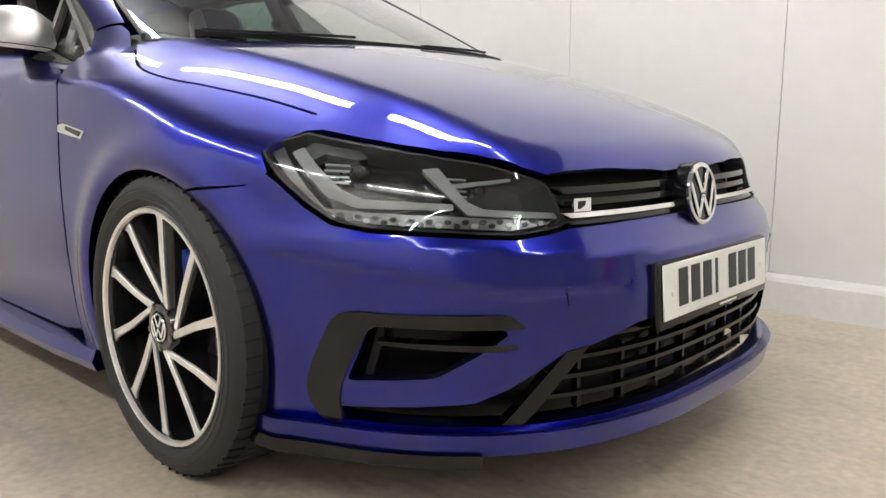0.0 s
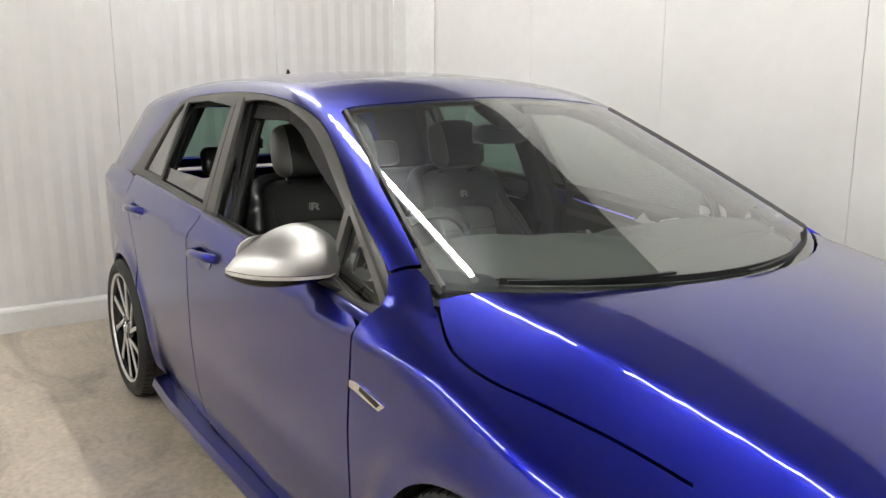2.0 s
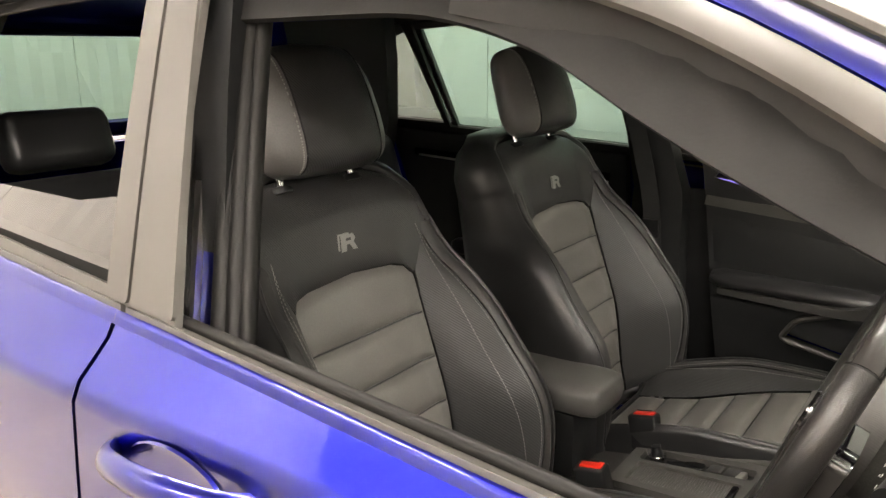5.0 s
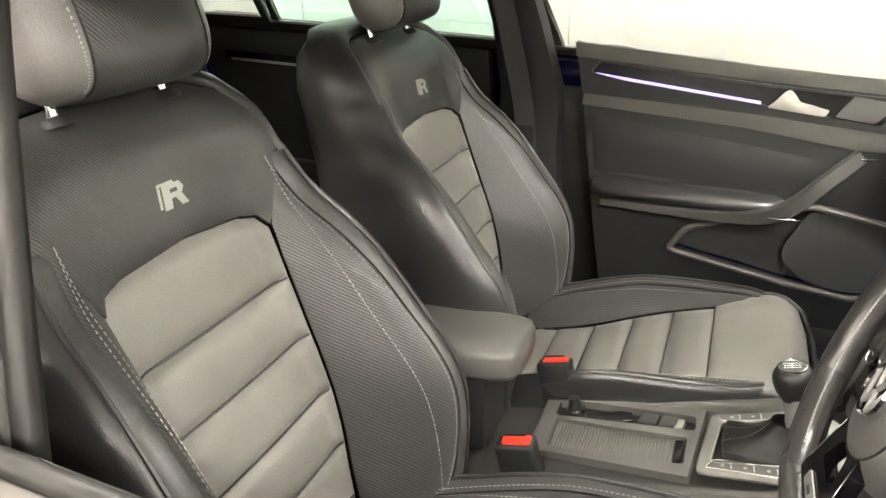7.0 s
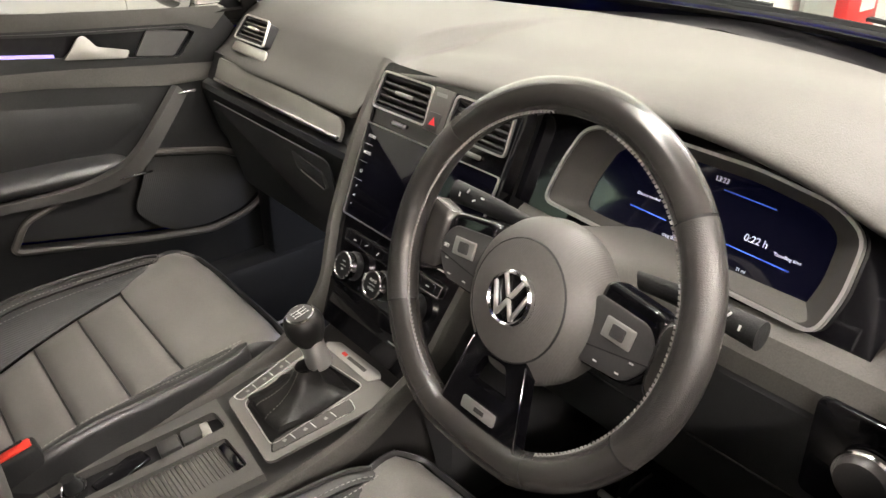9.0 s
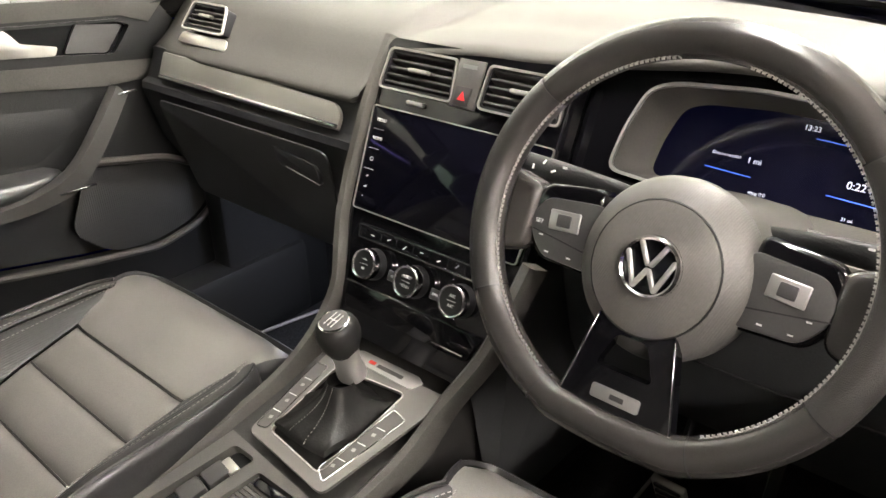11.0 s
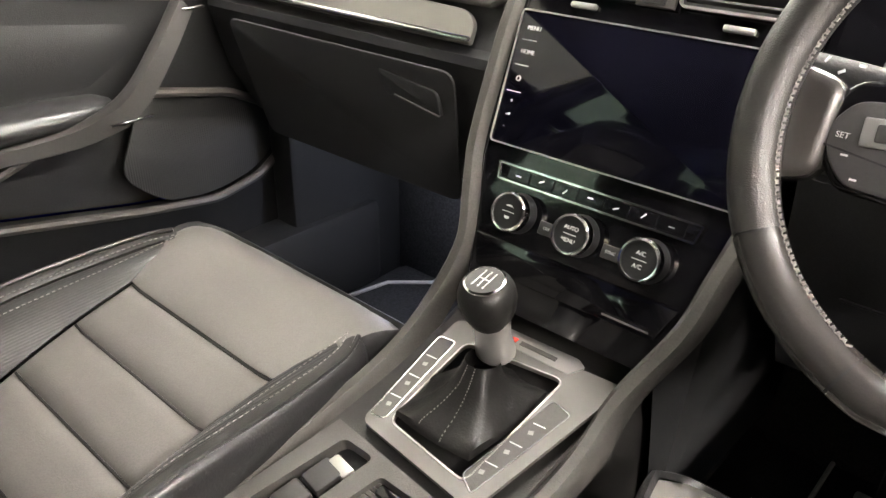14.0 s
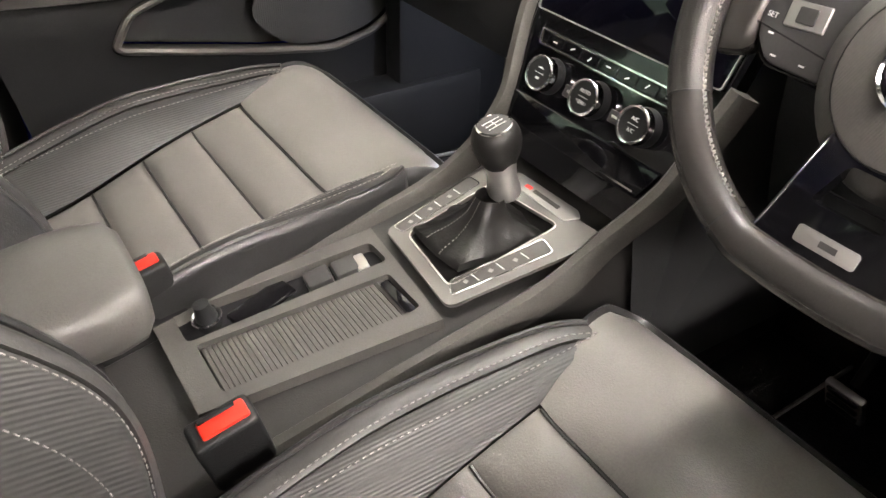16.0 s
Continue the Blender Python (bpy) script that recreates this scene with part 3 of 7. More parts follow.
def tube_lamp(at, along, length=1.5):
    """A batten with a bare fluorescent tube."""
    lamp = thing("tube_lamp", "bare lit tube on a white batten; the south row is added fill", "lamp", at, "tube lamps of the bay")
    u = Vector(along)
    m = axes(at, u, Vector((0, 0, 1)).cross(u) if abs(u.z) < .9 else Vector((1, 0, 0)))
    part("batten", rbox(length + .06, .06, .05, .006, 2, m @ pose(0, 0, .05)), KERB, lamp, "white enamelled batten")
    part("tube", rod(.024, .024, length, 16, .004, m @ pose(0, 0, 0, 0, 90, 0)), TUBE, lamp, "lit glass tube")
    for s in (-1, 1):
        part("end_cap", rbox(.025, .04, .06, .004, 2, m @ pose(s * (length / 2 + .014), 0, .012)), KERB, lamp)
    return lamp


# First row shows in the paintwork; the row at -3.2 is added fill.
for y in (-.13, -3.2):
    for x in (-3.25, -1.5, .35, 2.1, 3.9):
        tube_lamp((x, y, ZC - .085), (1, 0, 0))


# ---- the car: outside ----
car = thing("car", "glossy deep blue metallic five-door hatchback car", "car")


def roll_cabin(x, z):
    q = on_side(cabin)(np.array([[x, z]]))[0][0]
    return (x, ARC * math.atan2(q[2] - ROLL_Z, -q[1]))


def arc(cx, cz, r, a0, a1, n=14):
    return [(cx + r * math.cos(radians(a)), cz + r * math.sin(radians(a))) for a in np.linspace(a0, a1, n)]


def belt_at(x, d=0.0):
    return (x, float(BELT(x)) + d)


SHUT = path_points([(-.295, -.727), (-.242, -.757), (-.155, -.790), (-.05, -.784), (.06, -.752), (.23, -.703), (.41, -.664)], 4)
LAMP = [(.871, .702), (.863, .718), (.805, .737), (.649, .708), (.502, .681), (.409, .648), (.377, .573), (.402, .566), (.473, .558), (.564, .565), (.687, .573), (.739, .583), (.780, .610), (.824, .648)]
lamp_rim = on_nose(body)(np.array([(.80, .741), (.76, .734), (.72, .726), (.649, .712), (.575, .699), (.502, .685), (.45, .667), (.409, .652)]))[0]
LAMPTOP = [(x - .002, y + .002) for x, y, z in lamp_rim]
NOSEEDGE = [(.735, -.36), (.755, -.23), (.766, -.1)]
half = [tuple(p) for p in SHUT if p[0] < LAMPTOP[0][0] - .015] + LAMPTOP + NOSEEDGE
rear_edge = [(.0 - .57 * y * y, y) for y in np.linspace(.68, -.68, 15)]
bonnet_line = half + [(x, -y) for x, y in half[::-1]] + rear_edge
sheet("bonnet", on_top(body), [(x, y + (.003 if y < -.3 else -.003 if y > .3 else 0)) for x, y in bonnet_line], PAINT, car, step=.015, thick=.015, label="long blue bonnet with two creases")

# front wings
top_edge = [roll_top(x, y - .003) for x, y in SHUT]
lamp_edge = [roll_top(.405, -.675), roll_top(.352, -.722), roll_of(.318, .70), roll_of(.345, .665)]
wing = top_edge + lamp_edge + [roll_of(.30, .640)] + [roll_of(x, z) for x, z in arc(0, .322, .337, 64, 202, 26)]
wing += [roll_of(-.34, .195), roll_of(-.47, .195), roll_of(-.468, .42), roll_of(-.458, .618), roll_of(-.436, .766), roll_of(-.420, .882)] + [wrapped(*p) for p in ((-.396, .80, .912), (-.402, .785, .938), (-.436, .766, .974), (-.382, .722, .992), (-.335, .716, .966))]
sheet("front_wing", on_roll(hull), wing, PAINT, car, step=.02, thick=.02, mirror=True, label="blue front wing with round wheel arch")

# doors
front_door = [(-.428, .872), (-.444, .766), (-.466, .618), (-.476, .42), (-.474, .225), (-.60, .205), (-1.5, .205), (-1.60, .23), (-1.628, .40), (-1.622, .55), (-1.604, .72), (-1.575, .92), (-1.563, .962), belt_at(-1.5645, -.028)]
front_door += [belt_at(x, -.028) for x in (-1.5, -1.2, -.9, -.65, -.46)]
sheet("front_door", on_side(body), front_door, PAINT, car, step=.025, thick=.02, mirror=True, label="blue front door skin")
gap = [(x - .007, z) for x, z in front_door[7:13]]
rear_door = gap[::-1] + [(-1.62, .205), (-2.20, .205)] + [(x, z) for x, z in arc(-2.63, .322, .372, -12, 40, 8)] + [(-2.36, .70), (-2.44, .86), (-2.52, .99), belt_at(-2.535, -.028)]
rear_door += [belt_at(x, -.028) for x in (-2.3, -2.0, -1.75, -1.5725)]
sheet("rear_door", on_side(body), rear_door, PAINT, car, step=.025, thick=.02, mirror=True, label="blue rear door skin")
quarter = arc(-2.63, .322, .352, 212, 40, 26)[::1] + [(-2.366, .70), (-2.447, .86), (-2.527, .99), belt_at(-2.542, -.028), (-2.75, 1.05), (-3.1, 1.05), (-3.3, 1.02), (-3.34, .7), (-3.36, .4), (-3.30, .22), (-3.0, .2)]
sheet("rear_quarter_panel", on_side(body), quarter, PAINT, car, step=.03, thick=.02, mirror=True, label="blue rear quarter panel")


def shoulder(x0, x1, label):
    """The top of a door, turned in from its skin to the waistline strip."""
    xs = np.linspace(x0, x1, 22)
    low = on_side(body)(np.array([belt_at(x, -.029) for x in xs]))[0]
    high = on_side(grown(cabin, .004))(np.array([belt_at(x, -.022) for x in xs]))[0]
    for sd in (1, -1):
        rings = [[tuple((a + (b - a) * t + (0, 0, .010 * math.sin(math.pi * t)) - (0, 0, .006 * (t == 1))) * (1, sd, 1)) for t in (0, .2, .4, .6, .8, 1)] for a, b in zip(low, high)]
        part("door_shoulder", loft(rings, degrees=60, closed_ring=False), PAINT, car, label)


# rear end
rear_end = [(-.80, .22), (.80, .22), (.80, .98), (.6, 1.0), (-.6, 1.0), (-.80, .98)]


def on_tail(form):
    def surf(p):
        q = solve(form, np.c_[np.full(len(p), -3.8), p], np.tile((1., 0, 0), (len(p), 1)), 1.2)
        return q, slope(form, q)
    return surf


sheet("rear_bumper", on_tail(body), [(-.70, .22), (.70, .22), (.72, .6), (-.72, .6)], PAINT, car, step=.04, thick=.02, label="blue rear bumper")
sheet("tailgate", on_tail(body), [(-.79, .606), (.79, .606), (.74, .97), (-.74, .97)], PAINT, car, step=.04, thick=.02, label="blue tailgate")

# side skirts
for s in (-1, 1):
    ring = [(0, 0), (.05, -.005), (.062, .02), (.05, .05), (0, .06)]
    rings = []
    for x, w in ((-.36, .80), (-.6, .815), (-1.5, .82), (-2.0, .815), (-2.25, .80)):
        rings.append([(x, s * (w + a), .142 + b) for a, b in ring])
    part("side_skirt", loft(rings), PAINT, car, "blue sill skirt under the doors")

# front bumper with its openings, in the wrapped view of the nose


def nose_side(x, z):
    q = on_side(body)(np.array([[x, z]]))[0][0]
    return (ARC * math.atan2(-q[1], q[0] - NOSE_X), z)


def both(h):
    return list(h) + [(-u, z) for u, z in reversed(h)]


right = [(0, .567), (.115, .567), (.25, .566), (.377, .563), (.402, .557), (.473, .549), (.564, .556), (.687, .564), (.742, .575), (.788, .604), (.833, .645), (.866, .668), nose_side(.30, .638)]
right += [nose_side(x, z) for x, z in arc(0, .322, .336, 63, -18, 14)] + [nose_side(.31, .19), (.75, .196), (.5, .2), (.25, .2), (0, .2)]
bumper_line = right + [(-u, z) for u, z in right[::-1]]
bumper_line = [p for i, p in enumerate(bumper_line) if i == 0 or math.dist(p, bumper_line[i - 1]) > 1e-4]
if math.dist(bumper_line[0], bumper_line[-1]) < 1e-4:
    bumper_line.pop()
HOLE = rounded([(.684, .397), (.500, .397), (.482, .385), (.52, .352), (.589, .304), (.722, .291), (.708, .329)], .012)
LOWER = [(.728, .213), (.731, .24), (.533, .258), (.480, .284), (.393, .345), (.351, .350), (.258, .378), (.1, .385)]
LOWER = LOWER + [(-u, z) for u, z in LOWER[::-1]]
holes = [HOLE, [(-u, z) for u, z in HOLE[::-1]], LOWER]
sheet("front_bumper", on_nose(body), bumper_line, PAINT, car, holes=holes, step=.012, thick=.03, label="blue front bumper with three openings")


def grown(form, d):
    return lambda x, y, z: form(x, y, z) - d


shoulder(-.408, -1.568, "blue turned-in top of the front door")
shoulder(-1.5685, -2.545, "blue turned-in top of the rear door")

# dark linings behind the openings
sheet("bumper_lining", on_nose(grown(body, -.075)), both([(0, .40), (.3, .40), (.5, .43), (.72, .43), (.80, .20), (0, .19)]), RECESS, car, step=.04, thick=0, label="black ducts behind the bumper openings")
CSURR = [(.735, .424), (.485, .420), (.458, .394), (.494, .394), (.683, .400), (.713, .329), (.734, .272), (.730, .207), (.764, .209), (.793, .262), (.778, .323)]
sheet("intake_surround", on_nose(body), rounded(CSURR, [.03, .01, .01, .005, .02, .03, .02, .01, .02, .03, .05]), GLOSS, car, step=.012, thick=.012, lift=.006, mirror=True, label="gloss black angled intake surround")
sheet("intake_blade", on_nose(body), rounded([(.675, .371), (.672, .364), (.50, .352), (.470, .357), (.475, .364)], .003), GLOSS, car, step=.012, thick=.03, lift=.002, mirror=True, label="gloss black intake blade")
sheet("intake_post", on_nose(grown(body, -.03)), [(.672, .40), (.66, .40), (.685, .29), (.698, .29)], BLACK, car, step=.02, thick=.012, mirror=True)
sheet("diagonal_bar", on_nose(body), [(.492, .216), (.396, .342), (.356, .350), (.462, .212)], GLOSS, car, step=.012, thick=.03, lift=.001, mirror=True, label="gloss black diagonal bar beside the grille")
for z in (.255, .29, .325, .36):
    k = .44 - (z - .222) * .62
    sheet("grille_bar", on_nose(grown(body, -.012)), [(-k, z - .004), (k, z - .004), (k, z + .004), (-k, z + .004)], GLOSS, car, step=.02, thick=.02, label="thin dark grille bar")
for i, u in enumerate(np.linspace(-.36, .36, 9)):
    z1 = .38 if abs(u) < .26 else .335
    sheet("grille_rib", on_nose(grown(body, -.02)), [(u - .003, .222), (u + .003, .222), (u + .003, z1), (u - .003, z1)], GLOSS, car, step=.02, thick=.02)

# lip and black splitter blades under the bumper
lip = []
for u in np.linspace(-.92, .92, 47):
    q = on_nose(body)(np.array([[u, .205]]))[0][0]
    lip.append(q)
part("bumper_lip", sweep(np.array(lip) - (0, 0, .022), [(-.012, -.022), (.010, -.018), (.017, -.004), (.014, .008), (-.004, .018), (-.02, .02)][::-1], up=(0, 0, 1)), PAINT, car, "blue lower lip of the bumper")
for s in (-1, 1):
    blade = [(x, s * abs(y), z - .058) for x, y, z in lip if .50 < ARC * math.atan2(abs(y), x - NOSE_X) < .93 and y < 0]
    part("splitter_blade", sweep(blade, [(-.02, -.008), (.02, -.006), (.024, .006), (-.02, .018)] if s < 0 else [(-.02, .018), (.02, .018), (.024, -.006), (-.02, -.008)]), GLOSS, car, "gloss black splitter blade")
sheet("undertray", flat((-.35, 0, .165), (1, 0, 0), (0, 1, 0)), [(0, -.74), (.8, -.70), (1.1, -.4), (1.12, 0), (1.1, .4), (.8, .70), (0, .74)], BLACK, car, step=.1, thick=.004)

# small bumper details
for line in ([(.601, .540), (.573, .543), (.533, .528), (.516, .499), (.522, .484), (.574, .490)], [(.403, .467), (.364, .463), (.350, .420), (.390, .418)]):
    sheet("bumper_cap", on_nose(body), rounded(line, .012), PAINT, car, step=.014, thick=.004, lift=.0015, mirror=True, label="small flush blue cap")
for u, z in ((.629, .501), (.266, .456)):
    sheet("parking_sensor", on_nose(body), [(u + .0085 * math.cos(a), z + .0085 * math.sin(a)) for a in np.linspace(0, 2 * math.pi, 16, endpoint=False)], PAINT, car, step=.006, thick=.004, lift=.002, mirror=True, label="round blue parking sensor")

# upper grille between the lamps
grille = tagged(new("upper_grille"), "black grille with a chrome strip")
hang(grille, car)
sheet("grille_back", on_nose(grown(body, -.055)), both([(0, .54), (.40, .54), (.40, .665), (0, .70)]), BLACK, grille, step=.03, thick=0)
for z, w, m_, l in ((.630, .0065, GLOSS, -.006), (.607, .006, GLOSS, -.008), (.586, .0045, CHROME, .004), (.574, .0055, GLOSS, -.004)):
    sheet("grille_bar", on_nose(grown(body, l)), [(-.372, z - w), (.372, z - w), (.388 if z < .6 else .40, z + w), (-.388 if z < .6 else -.40, z + w)], m_, grille, step=.015, thick=.02, label="bright chrome strip" if m_ is CHROME else "")
sheet("grille_badge", on_nose(grown(body, .006)), [(.362, .616), (.326, .616), (.330, .592), (.365, .592)], CHROME, grille, step=.01, thick=.006, label="small chrome badge")
sheet("badge_face", on_nose(grown(body, .0068)), [(.354, .611), (.338, .611), (.341, .603), (.351, .597), (.357, .597)], GLOSS, grille, step=.01, thick=.001)


def emblem(at, r, normal, parent, deep=.02, up=(0, 0, 1), stroke=None):
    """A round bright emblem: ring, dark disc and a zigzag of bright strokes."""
    n = Vector(normal).normalized()
    u = Vector(up).cross(n).normalized()
    m = axes(at, u, n.cross(u))
    part("emblem_disc", lathe([(0, -deep), (r * 1.03, -deep), (r * 1.03, -.002), (r * .9, .001), (0, .003)], 40, m), GLOSS, parent, "dark round emblem disc")
    part("emblem_ring", lathe([(r * .86, 0), (r * .86, .005), (r * .93, .007), (r, .004), (r, -.003)], 48, m), CHROME, parent, "bright emblem ring")
    w = r * .085
    for x0, y0, x1, y1 in ((-.42, .72, -.06, .06), (.42, .72, .06, .06), (-.78, .34, -.36, -.70), (.78, .34, .36, -.70), (-.36, -.70, -.02, -.08), (.36, -.70, .02, -.08)):
        a, b = Vector((x0 * r, y0 * r, .004)), Vector((x1 * r, y1 * r, .004))
        d = (b - a)
        ang = math.degrees(math.atan2(d.y, d.x))
        mid = (a + b) / 2
        part("emblem_stroke", rbox(d.length + w, 2 * w, .004, .0012, 1, m @ pose(*mid, 0, 0, ang)), stroke or CHROME, parent, "bright emblem stroke")


emblem((.806, 0, .603), .068, (1, 0, .12), grille, .05)

# number plate with plain bars
plate = tagged(new("number_plate"), "white number plate with dark bars")
hang(plate, car)
PM = axes((.861, 0, .427), (0, 1, 0), (-.08, 0, 1))
part("plate_carrier", rbox(.545, .135, .02, .005, 2, PM @ pose(0, -.006, -.016)), GLOSS, plate, "black plate carrier")
part("plate_face", rbox(.52, .111, .004, .002, 1, PM @ pose(0, 0, -.003)), PLATE, plate, "white reflective plate")
for i, x in enumerate((-.178, -.122, -.066, -.020, .063, .117, .171)):
    part("plate_bar", rbox(.012 if i == 3 else .040, .076, .001, 0, 1, PM @ pose(x, .004, 0)), INK, plate, "black bar")
for x in (-.225, .225):
    part("plate_screw", rod(.006, .006, .004, 16, .001, PM @ pose(x, -.004, .001)), PLATE, plate)
part("carrier_note", rbox(.09, .004, .0006, 0, 1, PM @ pose(.05, -.064, -.0055)), PLATE, plate)

# headlamps
lamps = []
for s in (1, -1):
    h = tagged(new("headlamp"), "clear-covered headlamp with bright light guides")
    hang(h, car)
    lamps.append(h)
lampline = rounded(LAMP, .01, 4)
sheet("lens_cover", on_nose(body), lampline, CLEAR, lamps, step=.014, thick=.003, mirror=True, label="clear polycarbonate lamp cover")
sheet("lamp_edge", on_nose(body), lampline, BLACK, lamps, holes=[shrink(lampline, .0035)], step=.014, thick=.05, lift=-.002, mirror=True, label="thin black lamp edge")
sheet("lamp_bowl", on_nose(grown(body, -.05)), lampline, LAMPDARK, lamps, step=.016, thick=0, mirror=True, label="black lamp bowl")


def guide(name, pts, m_, deep, thick=.012, label="", r=.003):
    sheet(name, on_nose(grown(body, -deep)), rounded(pts, r, 3), m_, lamps, step=.009, thick=thick, mirror=True, label=label)


guide("light_guide", [(.824, .700), (.806, .709), (.731, .636), (.696, .619), (.559, .611), (.559, .600), (.708, .604), (.753, .623)], LED, .016, .015, "white daylight guide")
guide("light_guide", [(.606, .671), (.580, .674), (.537, .614), (.513, .601), (.386, .589), (.388, .579), (.538, .591), (.562, .619)], LED, .016, .015, "white daylight guide")
guide("bezel_strip", [(.582, .644), (.464, .654), (.464, .648), (.562, .637)], LED, .02, .01)
guide("top_bezel", [(.809, .702), (.793, .719), (.763, .711), (.704, .700), (.691, .690), (.710, .686), (.767, .697), (.786, .686)], LAMPIN, .02, .02, "silver-grey lamp bezel")
guide("side_marker", [(.862, .702), (.845, .712), (.79, .640), (.755, .60), (.775, .612), (.818, .650)], LAMPIN, .018, .02, "clear side marker")
guide("honeycomb_band", [(.766, .602), (.687, .595), (.563, .589), (.398, .575), (.404, .569), (.473, .562), (.564, .569), (.687, .577), (.735, .587)], LAMPIN, .022, .02, "dark honeycomb trim band")
for i in range(26):
    t = i / 25
    u, z = .745 - .34 * t, .590 - .014 * t - .006 * math.sin(math.pi * t) + (.003 if i % 2 else -.003)
    guide("honeycomb_cell", [(u + .006 * math.cos(a), z + .0045 * math.sin(a)) for a in np.linspace(0, 2 * math.pi, 6, endpoint=False)], LED if i % 4 == 0 else LAMPDARK, .019, .004, r=0)
for j in range(4):
    z = .680 - .010 * j
    guide("lamp_fin", [(.765, z), (.722, z - .002), (.722, z - .006), (.765, z - .004)], LED, .028, .01, r=.001)
    guide("lamp_fin", [(.565, z - .025), (.535, z - .027), (.535, z - .030), (.565, z - .028)], LED, .03, .01, r=.001)
for u, z, r in ((.703, .662, .019), (.517, .633, .017)):
    for s, h in ((1, lamps[0]), (-1, lamps[1])):
        q, n = on_nose(grown(body, -.035))(np.array([[s * u, z]]))
        nn = Vector((.86, -.5 * s, .05)).normalized()
        m = axes(q[0], Vector((0, 0, 1)).cross(nn), nn.cross(Vector((0, 0, 1)).cross(nn)))
        part("projector_lens", lathe([(r, -.03), (r, 0), (r * .9, .004), (r * .85, .002), (r * .7, .010), (r * .35, .016), (0, .018)], 28, m), LAMPDARK, h, "round projector lens")

# cabin: roof and pillars, frames, glass
frame_top = [(-.440, .980), (-.50, 1.018), (-.68, 1.118), (-.778, 1.178), (-.93, 1.262), (-1.06, 1.318), (-1.22, 1.355), (-1.433, 1.378), (-1.653, 1.389), (-1.963, 1.386), (-2.30, 1.369), (-2.42, 1.33), (-2.55, 1.22), (-2.70, 1.04), (-2.95, 1.005), (-3.25, .97)]
frame_top = [tuple(p) for p in path_points(frame_top[:11], 3)] + frame_top[11:]
FT = len(frame_top)
low = [roll_cabin(x, z) for x, z in frame_top]


def top_cabin(x, y):
    q = on_top(cabin)(np.array([[x, y]]))[0][0]
    return (x, ARC * math.atan2(q[2] - ROLL_Z, -q[1]))


edge = [(-.386, -.710), (-.52, -.680), (-.78, -.620), (-1.02, -.568)]
header = [(-1.035, -.545), (-1.03, -.50), (-.995, -.35), (-.97, -.18)]
front_r = [top_cabin(x, y) for x, y in edge + header]
flip = 2 * ARC * math.pi / 2
roof_r = [wrapped(-3.145, .38, 1.372), wrapped(-3.15, .47, 1.352), wrapped(-3.25, .605, 1.14)] + low[::-1] + front_r
roof_line = roof_r + [(x, flip - a) for x, a in roof_r[::-1]]
sheet("roof", on_roll(hull), roof_line, PAINT, car, step=.015, thick=.012, label="blue roof with windscreen pillars")
glass_r = [(-.302, -.712), (-.52, -.672), (-.78, -.612), (-1.015, -.560), (-1.026, -.545), (-1.02, -.50), (-.985, -.35), (-.962, -.18)]
base = [(-.012 - .57 * y * y, y) for y in np.linspace(.64, -.64, 13)]
ws = sheet("windscreen", on_top(cabin), glass_r + [(x, -y) for x, y in glass_r[::-1]] + base, SCREENGLASS, car, step=.04, thick=.004, label="clear green-tinted windscreen")
ws.visible_shadow = False
border = [(-.302, -.712)] + [(-.012 - .57 * y * y, y) for y in np.linspace(-.64, .64, 13)] + [(-.302, .712), (-.33, .70)] + [(-.045 - .56 * y * y, y) for y in np.linspace(.64, -.64, 13)] + [(-.33, -.70)]
sheet("windscreen_border", on_top(grown(cabin, -.006)), border, BLACK, car, step=.03, thick=.002, label="black printed border of the windscreen")
for s in (-1, 1):
    rub = [(x - .002, s * abs(y + .006), 0) for x, y in [(-.302, -.712), (-.52, -.672), (-.78, -.612), (-1.015, -.560)]]
    q, n = on_top(cabin)(np.array([[a, b] for a, b, _ in rub]))
    part("windscreen_seal", sweep(path_points(q + n * .002, 6), circle(.006, 6)), TRIM, car, "grey windscreen seal")

wf = [(-.672, .925), (-.694, 1.094), (-.799, 1.160), (-.951, 1.246), (-1.09, 1.302), (-1.286, 1.346), (-1.453, 1.362), (-1.600, 1.355), (-1.56, 1.20), (-1.498, 1.03), (-1.482, .984), (-1.0, .947)]
wf = wf[:1] + [tuple(q) for q in path_points(wf[1:8], 6)] + wf[8:]
wr = [(-1.606, 1.004), (-1.635, 1.15), (-1.692, 1.338), (-2.0, 1.357), (-2.262, 1.350), (-2.262, 1.32), (-2.225, 1.038), (-1.9, 1.022)]
wq = [(-2.245, 1.049), (-2.300, 1.345), (-2.33, 1.343), (-2.40, 1.29), (-2.52, 1.06)]
wt = rounded([(-.650, 1.085), (-.55, 1.016), (-.462, .950), (-.412, .908), (-.49, .903), (-.638, .940)], [.01, 0, 0, .02, .01, .01])
side_band = [(-.46, .880), (-.388, .888), (-.372, .908), (-.40, .938)] + [(x, z - .002) for x, z in frame_top[2:FT - 2]] + [belt_at(x, -.026) for x in (-2.66, -2.3, -1.9, -1.5, -1.1, -.8, -.5)]
lf = [(-.668, .935), (-.692, 1.035), (-.80, 1.095), (-.95, 1.160), (-1.05, 1.207), (-1.16, 1.262), (-1.288, 1.295), (-1.42, 1.300), (-1.63, 1.300), (-1.575, 1.12), (-1.53, .99), (-1.515, .958), (-1.0, .930)]
lf = lf[:1] + [tuple(q) for q in path_points(lf[1:8], 6)] + lf[8:]
